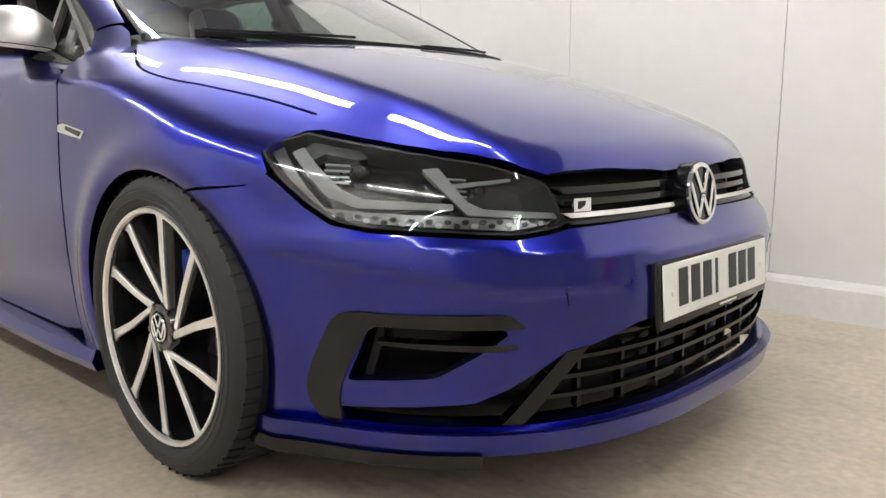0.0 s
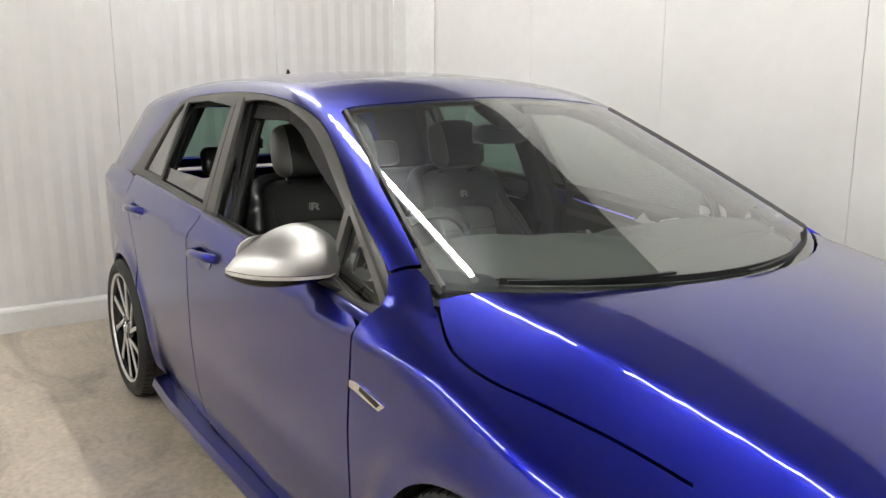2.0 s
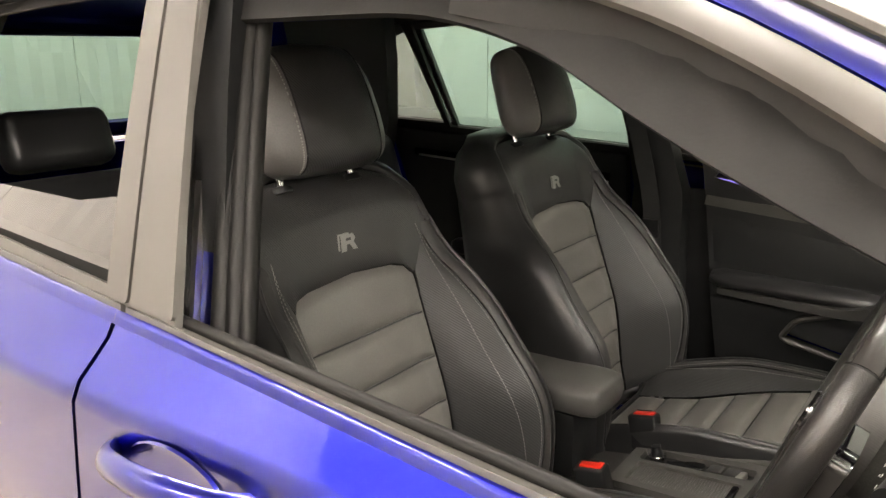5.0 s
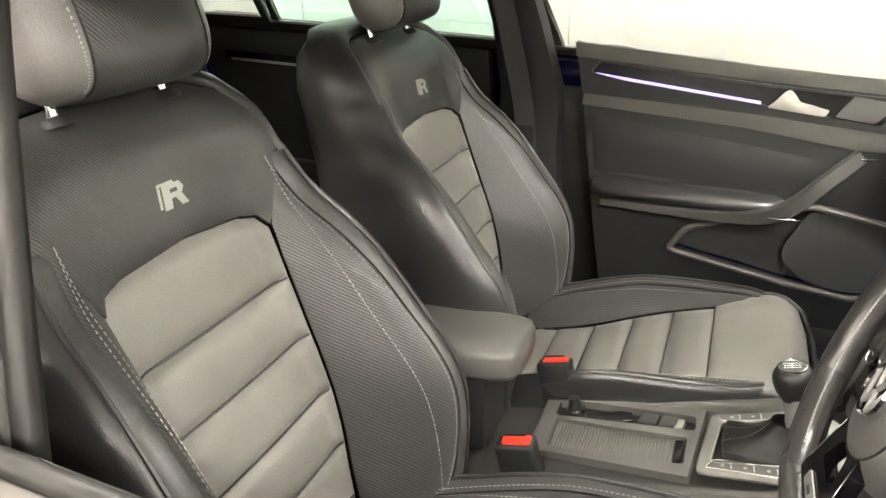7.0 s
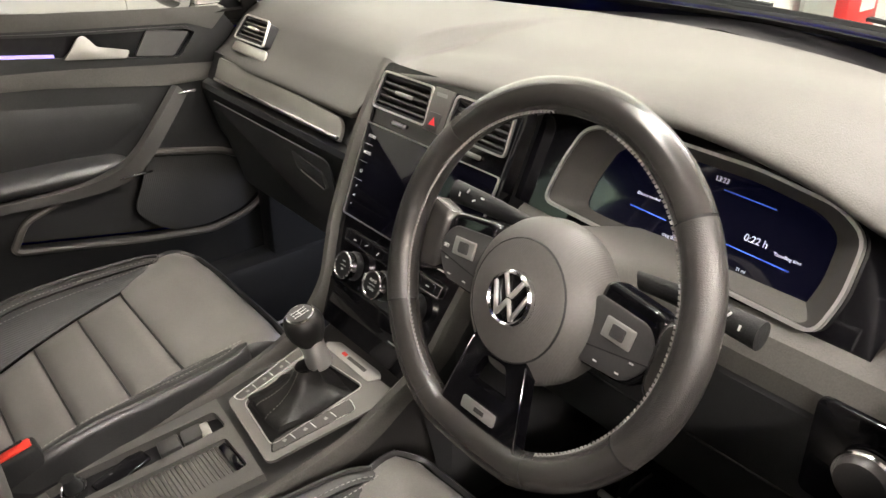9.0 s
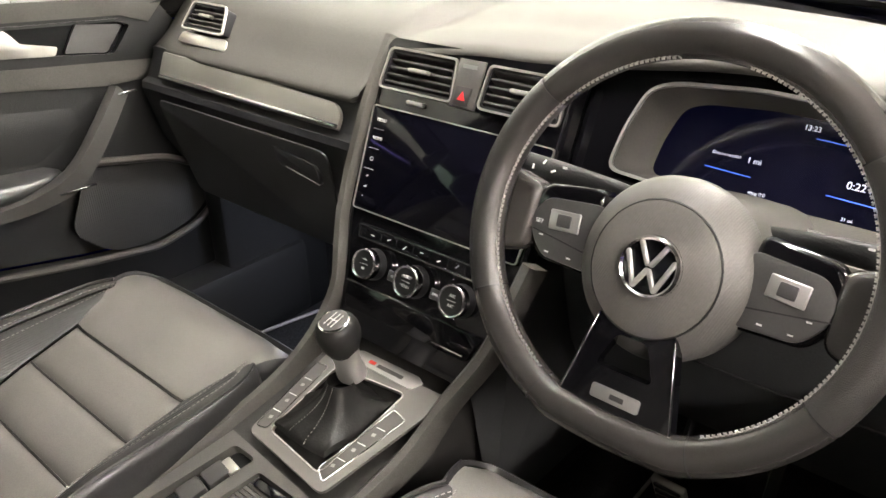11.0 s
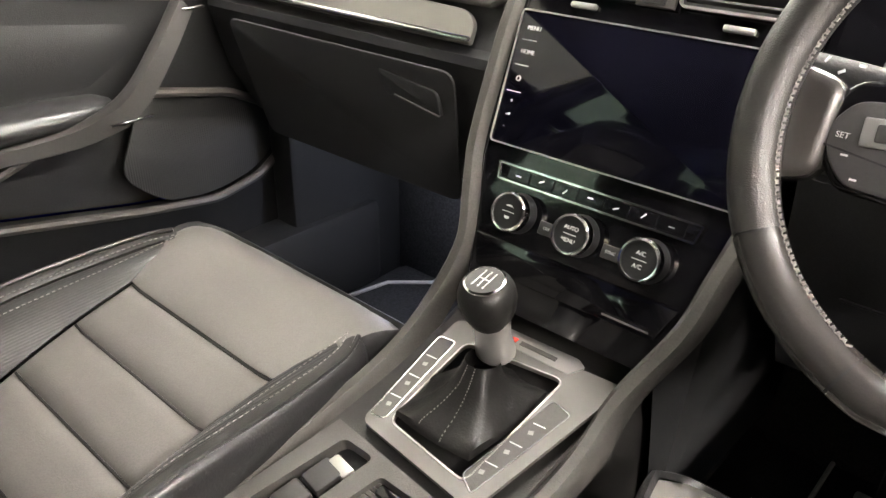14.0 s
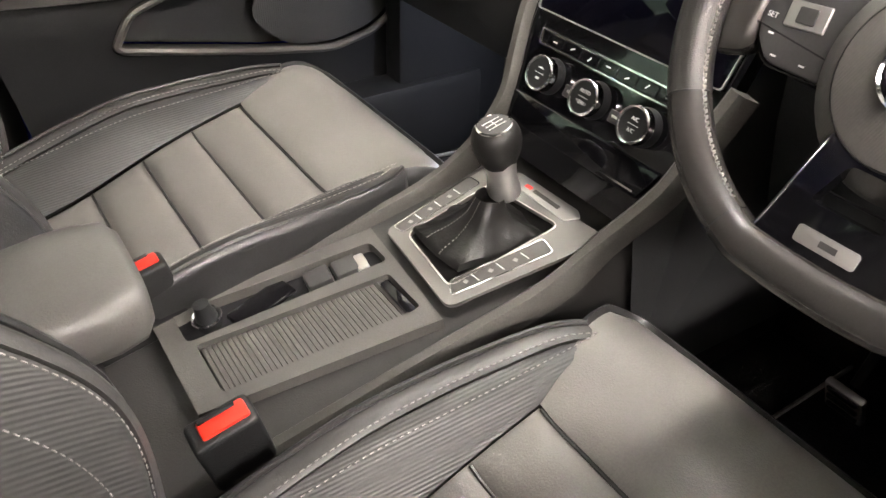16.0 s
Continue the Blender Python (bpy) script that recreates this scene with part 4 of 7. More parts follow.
sheet("quarter_light_frame", on_side(grown(cabin, .010)), rounded([(-.668, 1.113), (-.55, 1.032), (-.455, .966), (-.375, .902), (-.40, .884), (-.49, .882), (-.662, .926)], [.01, 0, 0, .022, .02, .01, .01]), TRIM, car, holes=[wt], step=.012, thick=.02, mirror=True, label="grey frame of the small front side glass")
bands = sheet("window_frame", on_side(cabin), side_band, TRIM, car, holes=[wf, wr, wq, wt], step=.02, thick=.010, mirror=True, label="dark grey window frame and centre pillar")
sheet("window_frame_lining", on_side(grown(cabin, -.04)), side_band[1:], FRAMERUBBER, car, holes=[lf, [(x + (.03 if x > -1.75 else 0), z) for x, z in wr], wq, wt], step=.04, thick=.010, mirror=True, label="black rubber-lined inner frame")
sheet("belt_strip", on_side(grown(cabin, .006)), [belt_at(x, -.036) for x in np.linspace(-.44, -1.556, 12)] + [belt_at(x, -.013) for x in np.linspace(-1.566, -.47, 12)], TRIM, car, step=.02, thick=.02, mirror=True, label="grey waistline strip under the front window")
sheet("belt_strip", on_side(grown(cabin, .006)), [belt_at(x, -.036) for x in np.linspace(-1.566, -2.60, 12)] + [belt_at(x, -.013) for x in np.linspace(-2.56, -1.576, 12)], TRIM, car, step=.02, thick=.02, mirror=True, label="grey waistline strip under the rear window")
sheet("pillar_cover", on_side(grown(cabin, .004)), rounded([(-1.483, .990), (-1.562, .992), (-1.668, 1.372), (-1.612, 1.372)], .006), TRIM, car, step=.03, thick=.006, mirror=True, label="satin dark grey centre pillar cover")
sheet("pillar_cover", on_side(grown(cabin, .004)), rounded([(-1.568, .992), (-1.612, .997), (-1.712, 1.36), (-1.676, 1.372)], .01), TRIM, car, step=.03, thick=.006, mirror=True, label="satin dark grey rear door pillar cover")
for nm, a, b, d, mt, lb in (("glass_channel", -.018, -.002, -.046, SATIN, "bright glass guide in the door frame"), ("pillar_paint", -.002, .022, -.054, PAINT, "blue painted centre pillar edge")):
    sheet(nm, on_side(grown(cabin, d)), [(-1.50 + a, .930), (-1.50 + b, .930), (-1.625 + b, 1.31), (-1.625 + a, 1.31)], mt, car, step=.03, thick=.012, label=lb)
for a, r in ((.030, .015), (.050, .014), (.066, .010)):
    q, n = on_side(grown(cabin, -.058 - .12 * a))(np.array([(-1.50 + a - .33 * (z - .93), z) for z in np.linspace(.92, 1.32, 14)]))
    part("door_seal", sweep(q, circle(r, 10)), FRAMERUBBER, car, "black rubber door seal")
q, n = on_side(grown(cabin, -.018))(np.array([belt_at(x, -.018) for x in np.linspace(-.66, -1.575, 26)]))
for sd in (1, -1):
    part("window_channel", sweep(q * (1, sd, 1), circle(.0075, 10)), FRAMERUBBER, car, "black rubber window channel")
for nm, pl, mt, mir in (("quarter_light", wq, DARKGLASS, True), ("mirror_quarter_light", wt, SIDEGLASS, True)):
    for ob in sheet(nm, on_side(grown(cabin, -.008)), pl, mt, car, step=.06, thick=.003, mirror=True, label="small fixed side glass"):
        ob.visible_shadow = False
low_pane = [(-1.605, 1.012), (-1.628, 1.10), (-1.75, 1.082), (-2.0, 1.083), (-2.232, 1.088), (-2.225, 1.04)]
ob = sheet("rear_window", on_side(grown(cabin, -.012)), low_pane, DARKGLASS, car, step=.06, thick=.004, label="half-lowered rear side window")
ob.visible_shadow = False


def mirrored(ob):
    me = ob.data.copy()
    me.transform(Matrix.Diagonal((1, -1, 1, 1)))
    me.flip_normals()
    return me


for poly, pane in ((wf, SIDEGLASS), (wr, REARGLASS)):
    tmp = sheet("side_window", on_side(grown(cabin, -.012)), poly, pane, car, step=.05, thick=.004, label="closed green-tinted side window")
    tmp.data = mirrored(tmp)
    tmp.visible_shadow = False
sheet("rear_window_frame", on_tail(cabin), [(-.66, 1.0), (.66, 1.0), (.50, 1.372), (-.50, 1.372)], PAINT, car, holes=[rounded([(-.56, 1.05), (.56, 1.05), (.44, 1.33), (-.44, 1.33)], .04)], step=.04, thick=.02)
ob = sheet("rear_window_pane", on_tail(grown(cabin, -.006)), rounded([(-.57, 1.04), (.57, 1.04), (.45, 1.34), (-.45, 1.34)], .04), REARGLASS, car, step=.05, thick=.004, label="dark tinted rear window")
ob.visible_shadow = False

# roof aerial
part("aerial", loft([[(-2.66 + a * l, b * w, z) for a, b in ((.5, 0), (0, .5), (-.5, 0), (0, -.5))] for l, w, z in ((.14, .05, 1.443), (.10, .032, 1.462), (.05, .014, 1.492), (.02, .006, 1.51))]), BLACK, car, "small black roof aerial")

# door handles
for x, z in ((-1.40, .868), (-2.28, .915)):
    for s in (-1, 1):
        dh = tagged(new("door_handle"), "blue pull handle over a scooped recess")
        hang(dh, car)
        y = abs(on_side(body)(np.array([[x, z]]))[0][0][1])
        bow = path_points([(x + .112, s * (y - .004), z + .006), (x + .085, s * (y + .022), z + .012), (x, s * (y + .034), z + .010), (x - .08, s * (y + .024), z + .002), (x - .112, s * (y - .004), z - .006)], 5)
        part("grip", sweep(bow, circle(.015, 10, .75), up=(0, s, .3)), PAINT, dh, "curved blue grip")
        part("recess", lathe([(0, .001), (.036, .001), (.05, .004), (.052, 0)], 24, axes((x - .005, s * (y + .0005), z - .006), (1, 0, 0), (0, 0, 1)) @ Matrix.Diagonal((1.5, .72, .8 * -s, 1))), PAINT, dh)

# wing badge
sheet("wing_badge", on_side(grown(body, .004)), [(-.440, .732), (-.436, .748), (-.405, .752), (-.285, .734), (-.31, .716)], CHROME, car, step=.02, thick=.006, mirror=True, label="slim chrome wing badge")
sheet("badge_face", on_side(grown(body, .0052)), [(-.392, .737), (-.388, .746), (-.305, .732), (-.318, .722)], GLOSS, car, step=.02, thick=.001, mirror=True)


MIRROR_UP = curve((0, .70), (.12, .90), (.28, 1.0), (.45, .965), (.62, .83), (.78, .62), (.90, .40), (1, .14))
MIRROR_DEEP = curve((0, .75), (.15, .95), (.35, 1.0), (.6, .97), (.8, .80), (.93, .50), (1, .16))


def door_mirror(s):
    """Silver-capped door mirror; s: -1 the driver's side, 1 the other."""
    mir = tagged(new("door_mirror"), "satin silver door mirror on a black foot")
    hang(mir, car)
    rings, bases = [], []
    cx, cy, cz = -.735, .895, .972
    for t in np.linspace(0, 1, 15):
        y = .775 + .25 * t
        grow = float(MIRROR_DEEP(t))
        up, dn = .104 * float(MIRROR_UP(t)), .034 * grow
        front, back = .122 * grow, .018
        sec = []
        for k in range(20):
            a = 2 * math.pi * k / 20
            c, sn = math.cos(a), math.sin(a)
            ex = (front if c > 0 else back) * (abs(c) ** (.8 if sn > 0 else .4)) * (1 if c > 0 else -1)
            ez = (up if sn > 0 else dn) * (abs(sn) ** (.95 if sn > 0 else .7)) * (1 if sn > 0 else -1)
            sec.append((cx + ex + .02 * t * -1, s * y, cz - .012 + ez - .012 * t))
        rings.append(sec)
    full = loft(rings, degrees=50)
    def band(z0, z1, fit):
        """The shell between two slightly tilted planes, drawn in by a factor."""
        bm = bmesh.new()
        bm.from_mesh(full)
        for zc, sign in ((z0, 1), (z1, -1)):
            if zc is not None:
                bmesh.ops.bisect_plane(bm, geom=bm.verts[:] + bm.edges[:] + bm.faces[:], plane_co=(0, s * .9, zc), plane_no=(0, -.06 * s * sign, sign), clear_inner=True)
        bm.transform(Matrix.Translation((-.72, s * .895, .955)) @ Matrix.Diagonal((fit, fit, 1, 1)) @ Matrix.Translation((.72, -s * .895, -.955)))
        return done(bm, degrees=50)
    part("mirror_cap", band(.953, None, 1), SATIN, mir, "brushed satin silver cap")
    part("indicator_strip", band(.942, .951, .985), CLEARSTRIP, mir, "clear indicator strip")
    part("mirror_gap", band(.935, .956, .970), GLOSS, mir)
    part("mirror_base", band(None, .942, .985), GLOSS, mir, "black lower mirror shell")
    glass = [(s * (.895 + .105 * math.copysign(abs(math.cos(a)) ** .7, math.cos(a))), .982 + .058 * math.copysign(abs(math.sin(a)) ** .7, math.sin(a))) for a in np.linspace(0, 2 * math.pi, 28, endpoint=False)]
    gl = mesh_of("mirror_glass", [(-.758 - .06 * (abs(y) - .9) * 0, y, z) for y, z in glass] + [(-.750, y, z) for y, z in glass], [tuple(range(28))] + [(i, (i + 1) % 28, 28 + (i + 1) % 28, 28 + i) for i in range(28)], REFLECTOR, smooth=False)
    part("mirror_glass", gl, None, mir, "bright mirror glass")
    foot = [(-.70, s * .80, .955), (-.66, s * .80, .93), (-.60, s * .79, .915), (-.56, s * .775, .905)]
    part("mirror_foot", sweep(path_points(foot, 5), [(-.035, -.012), (.03, -.016), (.035, .01), (-.03, .02)], scale=np.linspace(1, .8, 16)), BLACK, mir, "black mirror foot")


CLEARSTRIP = material("clear_indicator_plastic", (.62, .60, .56), .15, coat=.8, stain=(60, .1, .05))
door_mirror(-1)
door_mirror(1)

# wipers
for ya, yb in ((.60, -.04), (.02, -.60)):
    wip = tagged(new("wiper"), "black windscreen wiper at rest")
    hang(wip, car)
    qq, nn = on_top(cabin)(np.array([(-.042 - .57 * y * y, y) for y in np.linspace(ya, yb, 30)]))
    blade = qq + nn * .008
    part("wiper_blade", sweep(blade, [(-.004, -.007), (.004, -.007), (.002, .007), (-.003, .007)]), BLACK, wip)
    part("wiper_arm", sweep(blade[12:] + np.linspace((.004, 0, .014), (.030, 0, .004), 18), [(-.006, -.003), (.006, -.003), (.006, .003), (-.006, .003)]), BLACK, wip)
sheet("scuttle_corner", on_top(grown(body, -.010)), [(-.22, -.58), (-.24, -.70), (-.30, -.735), (-.43, -.725), (-.43, -.66), (-.32, -.57)], BLACK, car, step=.03, thick=.01, mirror=True, label="black corner of the scuttle beside the bonnet")
sheet("scuttle", on_top(lambda x, y, z: z - (.93 - .06 * np.abs(y) + 0 * x)), [(.02 - .57 * y * y, y) for y in np.linspace(-.66, .66, 13)] + [(-.10 - .57 * y * y, y) for y in np.linspace(.66, -.66, 13)], BLACK, car, step=.05, thick=.01, label="black scuttle panel under the wipers")


def wheel(x, s, radius=.322):
    """Ten-spoke two-tone alloy wheel with its tyre, disc and caliper; s: side of the car."""
    w = tagged(new("wheel"), "two-tone ten-spoke alloy wheel with low tyre")
    hang(w, car)
    m = axes((x, s * .766, radius), (1, 0, 0) if s < 0 else (-1, 0, 0), (0, 0, 1))
    R, r = radius, .2545
    part("tyre", lathe([(r - .008, -.085), (r + .01, -.108), (r + .035, -.116), (R - .022, -.112), (R - .006, -.095), (R - .001, -.07), (R, -.02), (R, .02), (R - .001, .07), (R - .006, .095), (R - .022, .112), (R - .030, .1145), (R - .031, .113), (r + .035, .117), (r + .022, .1155), (r + .020, .117), (r + .010, .112), (r - .008, .090)], 96, m), RUBBER, w, "black low-profile tyre")
    for k, h in enumerate((-.06, -.02, .02, .06)):
        part("tread_groove", lathe([(R - .006, h - .004), (R + .0004, h - .004), (R + .0004, h + .004), (R - .006, h + .004)], 64, m), BLACK, w)
    bm = bmesh.new()
    for k in range(64):
        for h, skew in ((.082, 6), (.040, -4), (-.040, 4), (-.082, -6)):
            a = 2 * math.pi * (k + (.5 if abs(h) < .05 else 0)) / 64
            g = bmesh.ops.create_cube(bm, size=1)
            bmesh.ops.transform(bm, matrix=m @ pose(0, 0, 0, 0, 0, math.degrees(a)) @ pose(R - .002, 0, h, skew, -12 * (h > .05) + 12 * (h < -.05), 0) @ Matrix.Diagonal((.006, .0035, .034, 1)), verts=g["verts"])
    tagged(part("tread_sipes", done(bm), BLACK, w), kind="stuff")
    part("rim", lathe([(r + .004, .098), (r + .006, .106), (r - .002, .110), (r - .010, .106), (r - .014, .09), (r - .022, .02), (r - .03, -.08), (r - .005, -.09)], 72, m), DARKALLOY, w, "black rim barrel")
    part("rim_edge", lathe([(r + .001, .104), (r - .001, .1115), (r - .009, .1105), (r - .0115, .103)], 72, m), ALLOY, w, "bright machined rim edge")
    for i in range(10):
        # alternating long and short blades, leaning one way
        deg = 72 * (i // 2) + (86 if i % 2 else 51) + (0 if s < 0 else 20)
        inner, lean, w0, w1 = (.036, 42, .0075, .0105) if i % 2 else (.058, 46, .0065, .0098)
        p0 = Vector((inner * math.cos(radians(deg - lean)), inner * math.sin(radians(deg - lean)), 0))
        p1 = Vector(((r - .007) * math.cos(radians(deg)), (r - .007) * math.sin(radians(deg)), 0))
        d = (p1 - p0).normalized()
        n = Vector((-d.y, d.x, 0))

        def blade(k0, k1, lift=0.0):
            mid = p0.lerp(p1, .5) + n * .004
            return [tuple((p + n * (sg * k + lift)).xy) for p, k, sg in ((p0, w0 * k0, -1), (mid, (w0 + w1) / 2 * k0, -1), (p1 - d * .016, w1 * k1, -1), (p1, w1 * k1 * 1.7, -1), (p1, w1 * k1 * 1.7, 1), (p1 - d * .016, w1 * k1, 1), (mid, (w0 + w1) / 2 * k0, 1), (p0, w0 * k0, 1))]
        part("spoke_side", loft([[m @ Vector((*p, h)) for p in poly] for poly, h in ((blade(1.9, 1.7, -.008), .030), (blade(1.55, 1.35, -.004), .074), (blade(1.02, 1.02), .0915))], degrees=30), DARKALLOY, w)
        part("spoke", prism(blade(1, 1), .006, m @ pose(0, 0, .0915), .0012, 1), ALLOY, w, "bright machined spoke face")
    part("hub", lathe([(0, .070), (.052, .072), (.058, .085), (.050, .100), (.036, .102), (.034, .098), (0, .097)], 40, m), DARKALLOY, w)
    for i in range(5):
        a = radians(72 * i + 50)
        part("wheel_bolt", rod(.009, .009, .02, 6, .001, m @ pose(.046 * math.cos(a), .046 * math.sin(a), .092)), DARKALLOY, w)
    emblem(m @ Vector((0, 0, .100)), .031, m.to_3x3() @ Vector((0, 0, 1)), w, .006)
    part("brake_disc", lathe([(.06, .03), (.165, .03), (.168, .026), (.168, .006), (.06, .006)], 56, m), DISC, w, "steel brake disc")
    part("disc_bell", lathe([(0, .05), (.078, .05), (.084, .03), (.084, .0)], 40, m), DARKALLOY, w)
    cal = [(.172 * math.cos(a), .172 * math.sin(a)) for a in np.linspace(.1, 1.0, 8)] + [(.105 * math.cos(a), .105 * math.sin(a)) for a in np.linspace(1.0, .1, 8)]
    part("brake_caliper", prism(cal, .05, m @ pose(0, 0, .012, 0, 0, 50), .006), CALIPER, w, "blue brake caliper")
    return w


for x in (0, -2.63):
    for s in (-1, 1):
        wheel(x + (.02 if x == 0 else 0), s, .325)
        part("arch_liner", lathe([(.358, .79), (.372, .76), (.375, .55), (.05, .55)], 40, axes((x, 0, .322), (1, 0, 0), (0, 0, 1)) @ Matrix.Diagonal((1, 1, -s, 1)), sweep_to=196, start=-8), BLACK, car)


# ---- inside: seats ----
def step01(t):
    t = np.clip(t, 0, 1)
    return t * t * (3 - 2 * t)


SEAT_Y = .358
BACK_E, BACK_N = np.array((-.2873, 0, .9578)), np.array((.9578, 0, .2873))
BOLSTER = curve((-.05, .10), (.05, .14), (.157, .155), (.28, .124), (.36, .102), (.42, .074), (.47, .044), (.53, .026), (.60, .010), (.68, 0))
CUSH_B = curve((-.05, .045), (.1, .066), (.2, .062), (.29, .042), (.36, .026), (.44, .010), (.50, .002), (.56, 0))


def back_w(u, v):
    a = np.abs(u)
    w = BOLSTER(v) * step01((a - .112) / .112) + .014 * np.exp(-((v - .2) / .13) ** 2) - 5.5 * np.clip(v - .565, 0, 1) ** 2 - .25 * u * u
    return w - 4 * np.clip(a - .215, 0, 1) ** 2


def cush_w(u, v):
    a = np.abs(u)
    return .245 * v + CUSH_B(v) * step01((a - .12) / .09) - 7 * np.clip(v - .455, 0, 1) ** 2 - 5 * np.clip(a - .222, 0, 1) ** 2 - .012 * np.exp(-((v - .1) / .12) ** 2)


def dashes(surf, line, width=.0011, length=.0045, pitch=.0072, lift=.0007):
    """A row of stitches along a line laid on a surface."""
    p = dense(line + [line[-1]], .004)[:-1]
    pos, nrm = surf(np.array(p))
    seg = np.r_[0, np.cumsum(np.linalg.norm(np.diff(pos, axis=0), axis=1))]
    bm = bmesh.new()
    s = pitch / 2
    while s + length < seg[-1]:
        ends = [np.array([np.interp(q, seg, pos[:, k]) for k in range(3)]) for q in (s, s + length)]
        n = np.array([np.interp(s, seg, nrm[:, k]) for k in range(3)])
        t = ends[1] - ends[0]
        side = np.cross(n, t)
        side *= width / 2 / (np.linalg.norm(side) + 1e-9)
        lo = [bm.verts.new(e + f * side) for e, f in ((ends[0], 1), (ends[0], -1), (ends[1], -1), (ends[1], 1))]
        hi = [bm.verts.new((ends[0] + ends[1]) / 2 + (v - (ends[0] + ends[1]) / 2) * .8 + n * lift) for v in (np.array(q.co) for q in lo)]
        bm.faces.new(hi[::-1])
        for i in range(4):
            j = (i + 1) % 4
            bm.faces.new((lo[i], lo[j], hi[j], hi[i]))
        s += pitch
    return done(bm, degrees=60)


def wrap(outline, fn, m, rows, mat_, parent, name, label=""):
    """The stuffed side of a cushion: from its outline outwards and back. rows: (outwards, depth)."""
    p = np.array(outline)
    a, b = np.roll(p, 1, 0), np.roll(p, -1, 0)
    t = b - a
    n = np.stack([t[:, 1], -t[:, 0]], 1) / (np.linalg.norm(t, axis=1, keepdims=True) + 1e-9)
    area = (p[:, 0] * b[:, 1] - b[:, 0] * p[:, 1]).sum()
    n = n if area > 0 else -n
    w0 = fn(p[:, 0], p[:, 1])
    M = np.array(m)
    rings = []
    for o, d in rows:
        q = p + n * o
        w = np.where(np.isnan(w0), 0, w0) - d if d < .09 else np.minimum(w0 - .05, np.full(len(p), -d + .0))
        rings.append(M[:3, 3] + q[:, :1] * M[:3, 0] + q[:, 1:] * M[:3, 1] + w[:, None] * M[:3, 2])
    me = loft(rings, degrees=60, caps=False)
    bm = bmesh.new()
    bm.from_mesh(me)
    n = len(outline)
    bm.verts.ensure_lookup_table()
    bm.faces.new([bm.verts[len(rows) * n - 1 - i] for i in range(n)])
    return part(name, done(bm, degrees=60), mat_, parent, label)


def front_seat(y0, label):
    seat = thing("front_seat", label, "seat", (-1.25, y0, .25), "front seats")
    bmx = Matrix(((0, BACK_E[0], BACK_N[0], -1.505), (1, 0, 0, y0), (0, BACK_E[2], BACK_N[2], .45), (0, 0, 0, 1)))
    back = of_height(back_w, bmx)
    # backrest
    sp = [.455, .375, .293, .211, .129, .047, -.03]
    half = lambda v: .118 + .02 * min(1, max(0, v / .45))
    for i in range(len(sp) - 1):
        hi, lo = sp[i], sp[i + 1]
        if i == 0:
            poly = [(-half(lo), lo), (half(lo), lo), (.139, .445), (.128, .463), (.10, .472), (0, .480), (-.10, .472), (-.128, .463), (-.139, .445)]
        else:
            poly = [(-half(lo), lo), (half(lo), lo), (half(hi), hi), (-half(hi), hi)]
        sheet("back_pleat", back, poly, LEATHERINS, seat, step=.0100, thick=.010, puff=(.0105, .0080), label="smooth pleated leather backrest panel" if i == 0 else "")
    # Dark cord sunk in each seam, deepening the shade of the crease.
    for v in sp[1:-1]:
        q, nn = back(np.array([(u, v) for u in np.linspace(-half(v) + .002, half(v) - .002, 24)]))
        part("pleat_seam_shade", sweep(q - nn * .0090, circle(.0019, 6)), LEATHER, seat)
    upper = [(.1405, .4485), (.20, .538), (.196, .59), (.172, .632), (.13, .652), (.06, .658)]
    arch = [(-.1305, .4645), (-.101, .4740), (0, .4820), (.101, .4740), (.1305, .4645)]
    poly = [(-u, v) for u, v in upper[::-1]][::-1][::-1]
    top_panel = arch + upper + [(-u, v) for u, v in upper[::-1]]
    sheet("back_upper_panel", back, top_panel, CARBON, seat, step=.011, thick=.01, puff=(.005, .008), label="carbon-look leather upper back panel")
    crest = [(.228, -.02), (.238, .05), (.243, .16), (.240, .30), (.228, .40), (.212, .48), (.203, .532)]
    for s in (1, -1):
        rim = [tuple(q) for q in path_points(crest, 4)]
        split = [(u - .030 + .012 * max(0, v - .3), v) for u, v in rim]
        sheet("bolster_edge", back, [(s * u, v) for u, v in [(u + .0012, v) for u, v in split] + rim[::-1]], EDGELEATHER, seat, step=.010, thick=.01, puff=(.003, .006), label="smooth leather edge of the bolster")
        part("stitching", dashes(back, [(s * (u - .0055), v) for u, v in split]), STITCH, seat, "grey seam stitching")
        pl = [(.1195, -.03)] + split + [(.1425, .4465), (.1378, .40), (.1297, .22)]
        pl = [(s * u, v) for u, v in pl]
        sheet("back_bolster", back, pl, CARBON, seat, step=.011, thick=.01, puff=(.006, .009), label="carbon-look leather side bolster")
    outline = [(0, -.03)] + [(.228, -.03)] + [tuple(q) for q in path_points(crest[1:], 4)] + upper[1:] + [(0, .659)]
    outline = outline[1:-1]
    outline = [(-u, v) for u, v in outline] + [(u, v) for u, v in outline[::-1]]
    outline = dense(outline, .02)
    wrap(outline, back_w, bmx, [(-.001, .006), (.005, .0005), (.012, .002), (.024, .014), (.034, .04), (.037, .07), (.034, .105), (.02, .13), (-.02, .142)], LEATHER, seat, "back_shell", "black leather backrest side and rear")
    line = [tuple(q) for q in path_points([(u + .004, v) for u, v in crest], 4)]
    for s in (1, -1):
        part("seam_piping", sweep(back(np.array([(s * u, v) for u, v in line]))[0], circle(.0032, 6)), LEATHER, seat)
